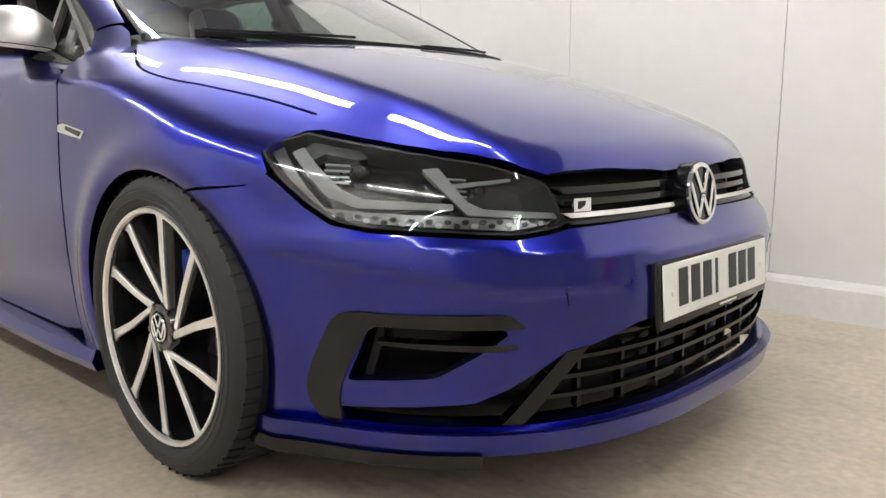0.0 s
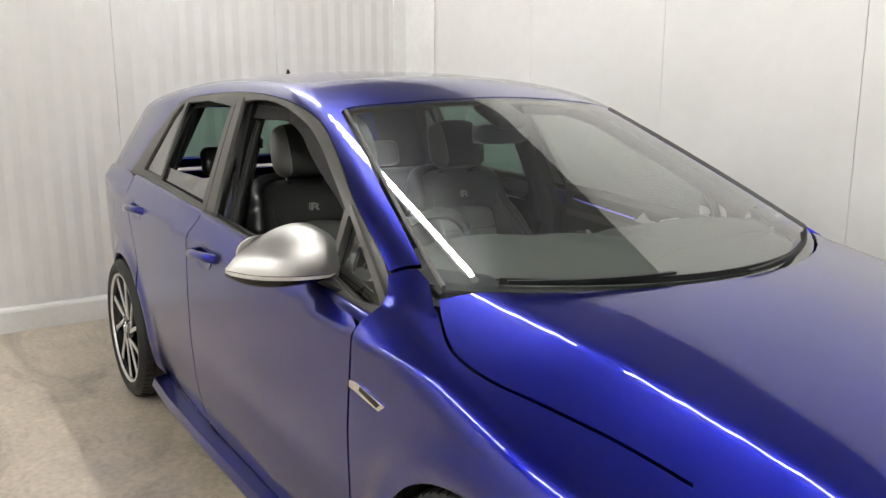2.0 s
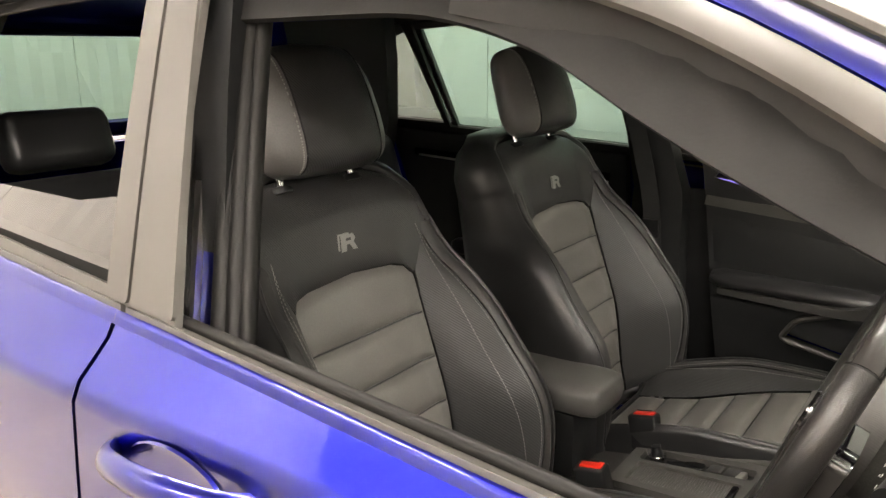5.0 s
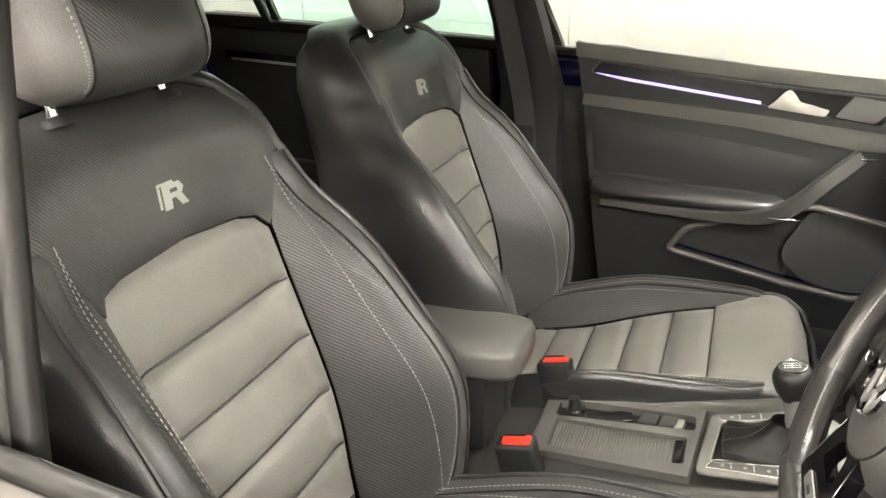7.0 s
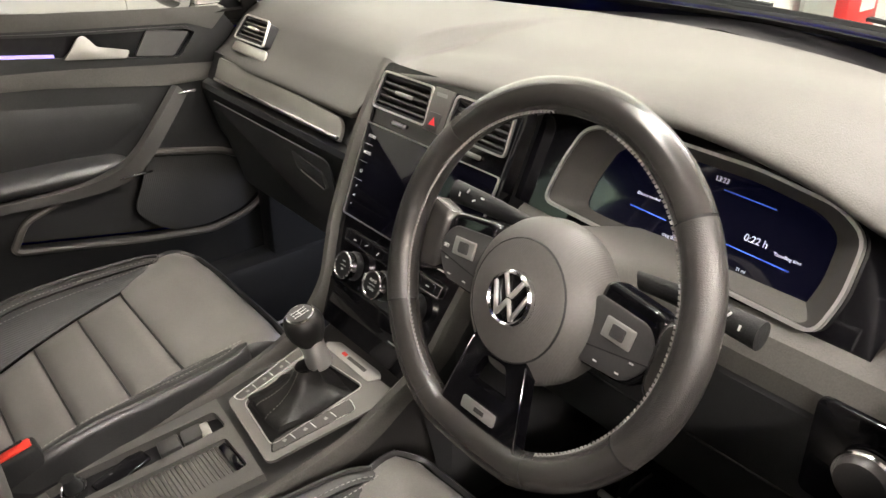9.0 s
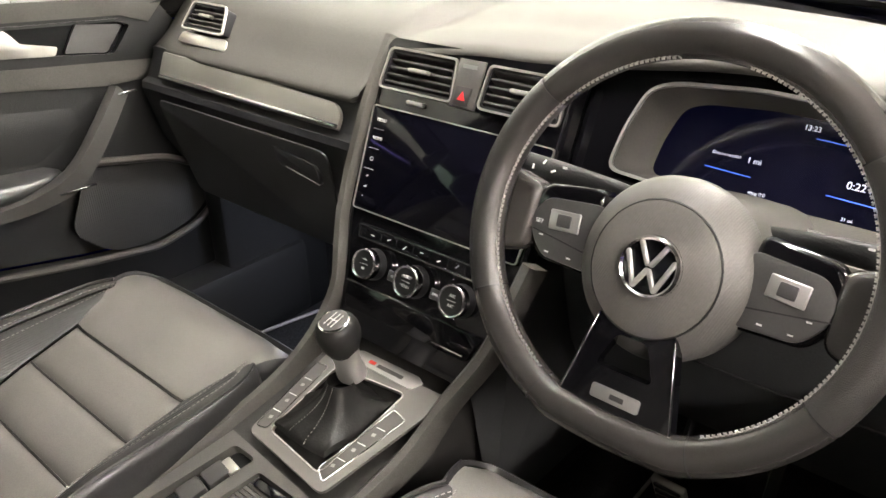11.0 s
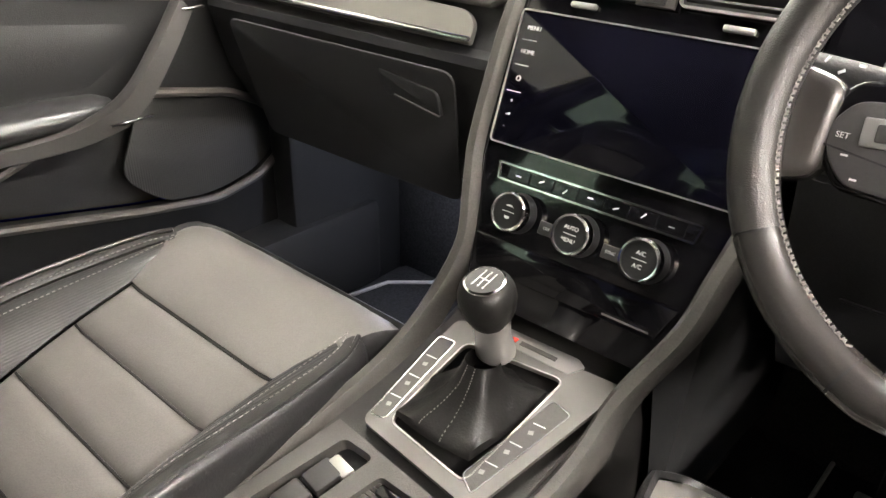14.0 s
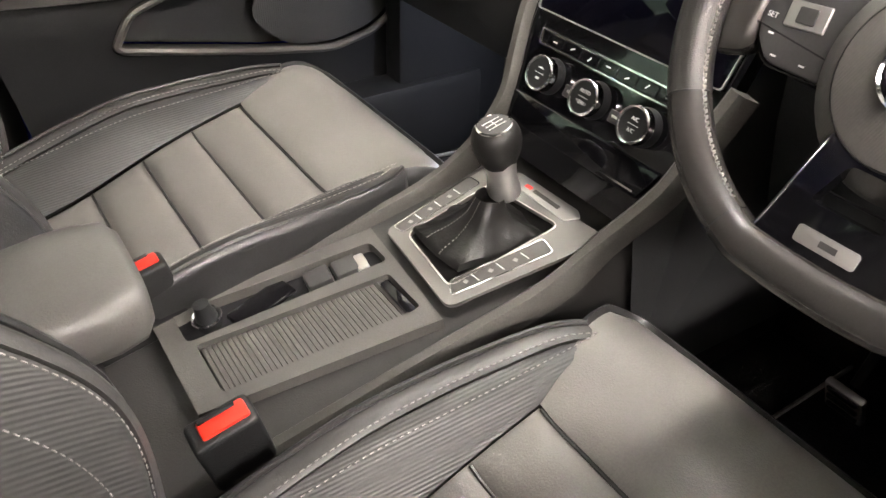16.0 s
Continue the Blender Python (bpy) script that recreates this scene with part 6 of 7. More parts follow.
for x, y, s, t in ((.009, .044, .0075, "13:23"), (-.066, .001, .0042, "Distance travelled"), (-.036, .000, .0085, "1 mi"), (.068, -.003, .0105, "0:22 h"), (.104, -.008, .0048, "Travelling time"), (-.024, -.032, .0055, "mpg 0.0"), (.065, -.036, .0048, "31 mi")):
    words(t, s, SC @ pose(x, y, 0), LIT, clus)
for x, y, w, a in ((-.060, -.016, .05, -2), (.075, -.018, .07, -2), (.045, .034, .06, -2)):
    part("screen_line", rbox(w, .0012, .0003, 0, 1, SC @ pose(x, y, 0, 0, 0, a)), GLOW, clus)

# driver's lower dash and column
rings = []
for y in np.linspace(-.715, -.165, 10):
    rings.append([(-.735, y, .835), (-.765, y, .82), (-.775, y, .795), (-.773, y, .770), (-.60, y, .770), (-.5, y, .85)])
part("knee_panel", loft(rings, degrees=25), SOFT, dash, "grey soft panel under the instruments")
rings = []
for y in np.linspace(-.715, -.165, 10):
    rings.append([(-.70, y, .768), (-.769, y, .768), (-.772, y, .762), (-.764, y, .70), (-.735, y, .60), (-.69, y, .52), (-.62, y, .49), (-.5, y, .49), (-.5, y, .768)])
part("knee_cover", loft(rings, degrees=25), DASHLOW, dash, "dark plastic knee cover under the steering column")
part("cover_seam", rbox(.003, .40, .003, .001, 1, pose(-.752, -.42, .650)), BLACK, dash)
part("light_switch_panel", prism(rounded([(-.05, -.06), (.05, -.06), (.06, .05), (-.05, .05)], .012), .006, axes((-.782, -.625, .755), (0, -1, 0), (-.05, 0, 1)), .002), PIANO, dash, "gloss black light switch panel")
part("light_switch", lathe([(.026, 0), (.026, .006), (.022, .016), (.018, .018), (0, .018)], 32, axes((-.789, -.63, .750), (0, -1, 0), (-.05, 0, 1))), DARKGREY, dash, "round light switch knob")
part("switch_ring", lathe([(.026, .004), (.028, .006), (.027, .009), (.024, .009)], 32, axes((-.789, -.63, .750), (0, -1, 0), (-.05, 0, 1))), CHROME, dash)
WC = Vector((-.925, -.352, .868))
WN = Vector((-.925, 0, .38)).normalized()
WM = axes(WC, (0, -1, 0), (.38, 0, .925))
col = [WM @ Vector((0, 0, d)) for d in (-.04, -.10, -.20)]
rings = []
for d, w, h in ((-.035, .052, .048), (-.05, .062, .058), (-.12, .075, .062), (-.24, .085, .07)):
    rings.append([WM @ Vector((w * math.copysign(abs(math.cos(a)) ** .6, math.cos(a)), -.01 + h * math.copysign(abs(math.sin(a)) ** .6, math.sin(a)), d)) for a in np.linspace(0, 2 * math.pi, 24, endpoint=False)])
part("column_shroud", loft(rings, degrees=50), SOFT, dash, "grey steering column shroud")


def stalk(s):
    st = thing("column_stalk", "black steering column stalk with white symbols", "stalk", tuple(WM @ Vector((s * .07, .02, -.08))), "column stalks")
    pts = [WM @ Vector((s * x, y, d)) for x, y, d in ((.05, .028, -.085), (.10, .032, -.080), (.15, .034, -.072), (.192, .034, -.066))]
    part("lever", sweep(path_points([tuple(p) for p in pts], 4), circle(.0115, 14, .72), up=tuple(WN), scale=np.linspace(.7, 1.15, 13)), HARD, st, "black tapered lever")
    for i, (x, y) in enumerate(((.140, .040), (.152, .034), (.164, .041), (.176, .034))):
        part("lever_symbol", rbox(.005, .002, .0004, 0, 1, WM @ pose(s * x, y, -.058, 0, 0, 30 * i)), WHITEINK, st)
    return st


stalk(-1)
stalk(1)

# steering wheel
sw = thing("steering_wheel", "black leather flat-bottomed three-spoke steering wheel", "steering wheel", tuple(WC))
RIMR = .172


def rim_at(deg):
    a = radians(deg)
    x, y = 1.025 * RIMR * math.cos(a), RIMR * math.sin(a)
    floor_y = -.163
    y = y if y > floor_y else floor_y + (y - floor_y) * .3
    return WM @ Vector((x, y, 0))


WLEATHER = material("worn_wheel_leather", (.034, .0315, .030), .25, spec=.8, grain=(700, .10, .05), stain=(9, .04, .03))
WLEATHER2 = material("perforated_wheel_leather", (.031, .029, .028), .29, spec=.7, grain=(900, .5, .15), stain=(9, .04, .03))
for a0, a1, mt, lb in ((-30, 38, WLEATHER2, "perforated leather rim grip"), (38.6, 141.4, WLEATHER, "smooth leather upper rim"), (142, 210, WLEATHER2, "perforated leather rim grip"), (210.6, 245, WLEATHER, "smooth leather lower rim"), (245.6, 294.4, WLEATHER, "smooth flat lower rim"), (295, 329.4, WLEATHER, "smooth leather lower rim")):
    pts = [tuple(rim_at(a)) for a in np.linspace(a0, a1, 34)]
    part("rim_section", sweep(pts, circle(.0172, 16, 1.0), up=tuple(WN)), mt, sw, lb)
for a in (38.3, 141.7, 210.3, 245.3, 294.7, 329.7):
    p, q = rim_at(a - .4), rim_at(a + .4)
    part("rim_seam", sweep([tuple(p), tuple(q)], circle(.0166, 16), up=tuple(WN)), BLACK, sw)
inner_line = []
for side in (0, 1):
    rng = np.linspace(242, 100, 170) if side == 0 else np.linspace(-62, 80, 170)
    bm = bmesh.new()
    cen = [rim_at(a) for a in rng]
    for i in range(1, len(cen) - 1):
        t = (cen[i + 1] - cen[i - 1]).normalized()
        inward = (WC - cen[i])
        inward = (inward - t * inward.dot(t)).normalized()
        pt = cen[i] + inward * .0160 + WN * (.0066 if i % 2 else .0062)
        r = bmesh.ops.create_cube(bm, size=1)
        tilt = 38 if i % 2 else -38
        bmesh.ops.transform(bm, matrix=axes(pt, t, WN) @ pose(0, 0, 0, 0, 0, 0) @ pose(0, 0, 0, 0, tilt, 0) @ Matrix.Diagonal((.0062, .0012, .0012, 1)), verts=r["verts"])
    part("rim_stitching", done(bm), STITCH, sw, "grey cross stitching inside the rim")
HM = WM @ pose(0, -.016, -.019)
AIRBAG = ribbed("ringed_airbag_plastic", (.080, .076, .072), .5, .0022, (0, 1, .4), .10)
part("airbag_cover", lathe([(.076, -.036), (.0805, -.02), (.080, -.002), (.075, .010), (.065, .020), (.058, .0245), (.055, .0262), (.03, .030), (0, .031)], 56, HM @ pose(0, -.004, 0) @ Matrix.Diagonal((.97, 1.01, 1, 1))), AIRBAG, sw, "grained round airbag cover")
part("airbag_ring", lathe([(.0572, .0240), (.0580, .0256), (.0592, .0238)], 48, HM @ pose(0, -.004, 0) @ Matrix.Diagonal((.97, 1.01, 1, 1))), BLACK, sw)
emblem(HM @ Vector((0, -.002, .0315)), .0265, WN, sw, .004, up=tuple(HM.to_3x3() @ Vector((0, 1, 0))), stroke=COLLAR)
for s in (-1, 1):
    pod = rounded([(s * .060, -.030), (s * .118, -.028), (s * .134, -.010), (s * .138, .010), (s * .126, .028), (s * .066, .034)], .009)
    if s < 0:
        pod = pod[::-1]
    part("spoke", prism([(x * 1.05, y * 1.28 + .005) for x, y in pod], .022, HM @ pose(0, 0, -.020), .006, 3), PIANO, sw, "gloss black wheel spoke")
    part("button_pod", prism(pod, .006, HM @ pose(0, 0, -.001), .003, 2), DARKGREY, sw, "grey button pod")
    part("pod_gap", rbox(.085, .0012, .0006, 0, 1, HM @ pose(s * .105, -.008, .0050, 0, 0, s * 8)), BLACK, sw)
    part("pod_key", rbox(.032, .019, .003, .004, 3, HM @ pose(s * .101, .010, .0055, 0, 0, s * -4)), COLLAR, sw, "silver rocker key")
    part("pod_key_centre", rbox(.015, .012, .003, .002, 2, HM @ pose(s * .101, .010, .0068, 0, 0, s * -4)), DARKGREY, sw)
    for x, y in ((.122, -.004), (.088, -.018), (.112, -.018)):
        part("pod_symbol", rbox(.0045, .0014, .0004, 0, 1, HM @ pose(s * x, y - .004, .0053)), WHITEINK, sw)
for s in (-1, 1):
    lug = rounded([(s * .134, -.030), (s * .170, -.042), (s * .174, .044), (s * .134, .034)], .012)
    part("spoke_lug", prism(lug if s > 0 else lug[::-1], .024, HM @ pose(0, .004, -.016), .009, 4), WLEATHER, sw, "leather-covered spoke root")
words("SET", .0055, HM @ pose(-.127, .004, .0054), WHITEINK, sw)
part("lower_spoke", ring_prism(rounded([(-.056, -.141), (.056, -.141), (.036, -.050), (-.036, -.050)], .008, 5), rounded([(-.027, -.098), (.027, -.098), (.014, -.066), (-.014, -.066)], .006, 5), .014, HM @ pose(0, 0, .010)), PIANO, sw, "gloss black forked lower spoke")
part("spoke_badge", prism(rounded([(-.023, -.126), (.023, -.126), (.023, -.1135), (-.023, -.1135)], .003), .002, HM @ pose(0, 0, .0245), .0006), COLLAR, sw, "small silver badge plate")
part("badge_mark", rbox(.013, .0045, .0006, 0, 1, HM @ pose(.002, -.1198, .0267)), DARKGREY, sw)
# Thin chrome bars stand in for highlights on the gloss black fork.
for s in (-1, 1):
    part("fork_highlight", rbox(.0012, .082, .0016, .0005, 1, HM @ pose(s * .0445, -.096, .0243, 0, 0, s * 12.5)), CHROME, sw, "thin highlight laid along the lower spoke")
part("fork_highlight", rbox(.088, .0016, .0014, .0006, 1, HM @ pose(0, -.1375, .0243)), CHROME, sw, "thin highlight laid along the lower spoke")

# centre console between the seats
con = thing("centre_console", "grey-black centre console between the front seats", "console", (-1.1, .02, .25))


def con_z(x):
    return .519 + .2 * (x + 1.067) + .25 * max(0, x + .95) ** 2 * 4


CYC = .024
CONSIDE = material("console_side_plastic", (.030, .029, .028), .46, grain=(520, .35, .14), stain=(5, .08, .06))
rings = []
for x in (-1.62, -1.355, -1.345, -1.2, -1.0, -.9, -.82, -.76):
    z = con_z(x) - .012
    w0, w1 = (.118, .118) if x < -.95 else (.118 + .0 * x, .112)
    rings.append([(x, CYC - w0, .24), (x, CYC - w0 - .004, z - .05), (x, CYC - w0 + .004, z - .008), (x, CYC - w0 + .014, z), (x, CYC + w0 - .014, z), (x, CYC + w0 - .004, z - .008), (x, CYC + w0 + .004, z - .05), (x, CYC + w0, .24)])
part("console_body", loft(rings, degrees=35), CONSIDE, con, "soft grey console body")
CM = axes((-1.067, 0, .519), (0, -1, 0), (.98, 0, .196))


def cm(x, y):
    """Console plane place: car x and y to the plane's own axes."""
    return (-y, (x + 1.067) / .98)


def con_poly(pts):
    return [cm(x, y) for x, y in pts]


CONTOP = material("console_top_plastic", (.082, .079, .074), .42, grain=(600, .25, .1), stain=(6, .06, .05))
top_out = con_poly([(-1.335, -.012), (-1.09, -.066), (-1.075, .112), (-1.335, .150)])
tray_hole = con_poly([(-1.312, .086), (-1.312, .138), (-1.088, .090), (-1.088, .050)])
shut_hole = con_poly([(-1.306, -.002), (-1.306, .076), (-1.098, .030), (-1.098, -.036)])
sheet("console_top", flat(CM @ Vector((0, 0, .002)), CM.to_3x3() @ Vector((1, 0, 0)), CM.to_3x3() @ Vector((0, 1, 0))), top_out, CONTOP, con, holes=[rounded(tray_hole, .008), rounded(shut_hole, .006)], step=.03, thick=.014, label="grey console top frame")
part("console_well", prism(top_out, .001, CM @ pose(0, 0, -.0125)), BLACK, con)
# roller shutter slats
for i in range(38):
    t = (i + .5) / 38
    x = -1.304 + .203 * t
    ya, yb = -.001 - .034 * t, .075 - .044 * t
    a, b = cm(x, ya), cm(x, yb)
    mid, ang = ((a[0] + b[0]) / 2, (a[1] + b[1]) / 2), math.degrees(math.atan2(b[1] - a[1], b[0] - a[0]))
    part("shutter_slat", rbox(math.dist(a, b), .00532, .004, .0009, 1, CM @ pose(mid[0], mid[1], -.006, 0, 0, ang)), CONTOP, con)
a = cm(-1.108, -.006)
part("shutter_handle", rbox(.060, .012, .008, .003, 2, CM @ pose(a[0], a[1], -.001)), GLOSS, con, "gloss black shutter handle")
# switches in the side tray
for (x, y), mt, lb in (((-1.160, .083), DARKGREY, "grey parking brake switch"), ((-1.128, .077), DARKGREY, "grey hold switch"), ((-1.112, .070), SATIN, "silver switch end")):
    a = cm(x, y)
    part("console_switch", rbox(.028, .030 if mt is DARKGREY else .014, .012, .003, 2, CM @ pose(a[0], a[1], -.004, 0, 0, -8)), mt, con, lb)
a = cm(-1.282, .108)
part("socket_ring", lathe([(.013, -.012), (.0175, .002), (.0165, .004), (.012, .001)], 28, CM @ pose(*a, 0)), CHROME, con, "chrome socket ring")
part("socket_plug", lathe([(.012, -.012), (.012, .006), (.0095, .014), (.009, .022), (0, .023)], 24, CM @ pose(*a, 0)), HARD, con, "black socket plug")
a = cm(-1.225, .098)
part("tray_insert", rbox(.034, .075, .006, .002, 1, CM @ pose(a[0], a[1], -.010, 0, 0, 12)), GLOSS, con)
# gear surround
SURROUND = material("satin_grey_surround", (.15, .145, .135), .36, metal=.2, grain=(1200, .1, .05), stain=(8, .06, .05))
sur = con_poly([(-1.080, -.060), (-1.066, .090), (-.906, .106), (-.892, -.092)])
GM = CM @ pose(0, 0, .003)
part("gear_surround", ring_prism(rounded(sur, .012, 5), rounded(con_poly([(-1.062, -.037), (-1.051, .066), (-.930, .074), (-.917, -.040)]), .012, 5), .004, GM), SURROUND, con, "satin grey gear surround")
inn = rounded(con_poly([(-1.063, -.038), (-1.052, .067), (-.929, .075), (-.916, -.041)]), .012, 5)
part("gear_ring", ring_prism(inn, shrink(inn, .0018), .005, GM), SATIN, con, "thin chrome gear frame")
# bright plate across the front of the surround, with a red and a grey mark
plate_line = [(-.074, .161), (.038, .161), (.048, .178), (.036, .185), (-.064, .182), (-.082, .169)]
part("front_plate", prism(rounded(plate_line, .004), .0016, GM @ pose(0, 0, .0034), .0005, 1), COLLAR, con, "bright satin plate in front of the gear boot")
for dx, w, mt in ((-.036, .011, RED), (-.004, .044, CONTOPGREY)):
    part("plate_bar", rbox(w, .0055, .0006, 0, 1, GM @ pose(dx, .171, .0052, 0, 0, 1)), mt, con)
# the two switch rows beside the boot, each with a thin bright outline
for side, line in ((-1, [(-.088, .010), (-.070, .014), (-.082, .134), (-.104, .131)]), (1, [(.030, .010), (.050, -.002), (.071, .120), (.046, .126)])):
    out2 = rounded(line if side > 0 else line[::-1], .006, 4)
    part("switch_strip", prism(shrink(out2, .001), .0016, GM @ pose(0, 0, .0034), .0004, 1), CONTOPGREY, con, "flush grey switch row")
    part("strip_outline", ring_prism(out2, shrink(out2, .0011), .0024, GM @ pose(0, 0, .0032)), CHROME, con, "thin chrome outline")
    p = [Vector(q) for q in line]
    for k in range(1, 4):
        mid = (p[0].lerp(p[3], k / 4) + p[1].lerp(p[2], k / 4)) / 2
        part("key_symbol", rbox(.013, .0010, .0004, 0, 1, GM @ pose(mid.x, mid.y, .0052, 0, 0, 5)), WHITEINK, con)
    for k in range(3):
        mid = (p[0].lerp(p[3], (k + .62) / 4) + p[1].lerp(p[2], (k + .62) / 4)) / 2
        part("key_symbol", rbox(.005, .0045, .0003, 0, 1, GM @ pose(mid.x, mid.y, .0052, 0, 0, 20)), CHROMEGREY, con)
# armrest
arm = thing("armrest", "black leather centre armrest between the front seats", "armrest", (-1.5, .03, .45))
rings = []
for x, s in ((-1.66, .8), (-1.64, .97), (-1.55, 1), (-1.44, 1), (-1.385, .98), (-1.362, .9), (-1.352, .7)):
    z = .612 + .02 * (x + 1.5)
    hw, hh = .076 * s, .034 * s
    rings.append([(x, .035 + hw * math.copysign(abs(math.cos(t)) ** .5, math.cos(t)), z + hh * math.copysign(abs(math.sin(t)) ** .6, math.sin(t))) for t in np.linspace(0, 2 * math.pi, 28, endpoint=False)])
part("armrest_pad", loft(rings, degrees=60), ARMLEATHER, arm, "padded black leather top")
part("armrest_base", span((-1.66, -.025, .44), (-1.40, .095, .585), .02), HARD, arm)

# gear lever
BOOT = material("soft_boot_leather", (.014, .0135, .013), .42, spec=.35, grain=(420, .3, .12), stain=(12, .1, .08))
gl = thing("gear_lever", "black gear lever with leather boot and silver collar", "gear lever", (-.99, .02, .52))
GB = Vector((-.988, .018, .538))
GT = Vector((-.972, .019, .658))
rings = []
for t, r, k in ((0, .056, 1.0), (.06, .0555, 1.0), (.14, .050, .9), (.26, .040, .7), (.42, .029, .45), (.62, .0225, .25), (.8, .0195, .12), (1, .0175, 0)):
    c = GB.lerp(GT - Vector((0, 0, .076)), t)
    ring = []
    for j in range(48):
        a = 2 * math.pi * j / 48
        fold = 1 + (0 if t < .1 else .07 * k * math.sin(4 * a + 9 * t) + .055 * k * math.sin(11 * a + 17 * t))
        ca, sa = math.cos(a), math.sin(a)
        sq = 1 / max(abs(ca), abs(sa)) ** (.8 * k)
        ring.append((c.x + r * (1 + .12 * k) * fold * sq * ca, c.y + r * (1 - .12 * k) * fold * sq * sa, c.z + (.003 * k * math.sin(5 * a) if 0 < t else -.004)))
    rings.append(ring)
part("boot", loft(rings, degrees=60, caps=False), BOOT, gl, "folded black leather boot")
for da in (-2, 2):
    bm = bmesh.new()
    seam = path_points([rg[24 + da] for rg in rings[1:]], 8)
    for p0, p1 in zip(seam[::2], seam[1::2]):
        r = bmesh.ops.create_cube(bm, size=1)
        p0, p1 = Vector(p0), Vector(p1)
        bmesh.ops.transform(bm, matrix=axes((p0 + p1) / 2, p1 - p0, (0, 1, 0)) @ Matrix.Diagonal(((p1 - p0).length * .8, .0008, .0016, 1)), verts=r["verts"])
    part("boot_stitching", done(bm), STITCH, gl, "fine grey boot stitching")
GK = axes(GT, (0, -1, 0), (.97, 0, .24))
part("collar", lathe([(.0150, -.084), (.0178, -.080), (.0182, -.074), (.0158, -.056), (.0175, -.036), (.0200, -.028), (.012, -.024)], 32, GK @ Matrix.Diagonal((1.14, 1.02, 1, 1))), ALLOY, gl, "silver lever collar")
part("knob", lathe([(.012, -.046), (.0195, -.036), (.0255, -.022), (.0278, -.010), (.0272, -.001), (.0245, .006), (.020, .0105), (.0175, .0115), (0, .0115)], 40, GK), BOOT, gl, "black leather gear knob")
part("knob_ring", lathe([(.0200, .0085), (.0198, .0120), (.0180, .0128), (.0172, .0115)], 40, GK), CHROME, gl, "chrome ring of the knob")
part("knob_cap", lathe([(.0178, .0110), (.0176, .0122), (.010, .0130), (0, .0132)], 36, GK), DARKGREY, gl, "black gear pattern cap")
for x in (-.006, 0, .006):
    part("gate_line", rbox(.0008, .014, .0004, 0, 1, GK @ pose(x, 0, .0134)), WHITEINK, gl)
part("gate_line", rbox(.013, .0008, .0004, 0, 1, GK @ pose(0, 0, .0134)), WHITEINK, gl)
for x, y, t in ((-.006, .0095, "1"), (0, .0095, "3"), (.006, .0095, "5"), (-.006, -.0095, "2"), (0, -.0095, "4"), (.006, -.0095, "6")):
    words(t, .0045, GK @ pose(x, y, .0134), WHITEINK, gl)


def buckle(y, lean):
    bk = thing("belt_buckle", "black seat belt buckle with a red release button", "buckle", (-1.33, y, .4), "belt buckles")
    m = pose(-1.326, y, .498, 0, -12, 0) @ pose(0, 0, 0, lean, 0, 0)
    part("buckle_case", rbox(.060, .034, .075, .006, 3, m), HARD, bk, "black buckle case")
    part("release_button", rbox(.044, .020, .010, .003, 2, m @ pose(.003, 0, .036)), RED, bk, "bright red release button")
    part("buckle_slot", rbox(.034, .005, .002, .001, 1, m @ pose(0, .006, .0425)), BLACK, bk)
    part("buckle_stalk", rbox(.030, .012, .18, .004, 2, m @ pose(0, 0, -.12)), BLACK, bk)


buckle(-.088, 6)
buckle(.152, -6)


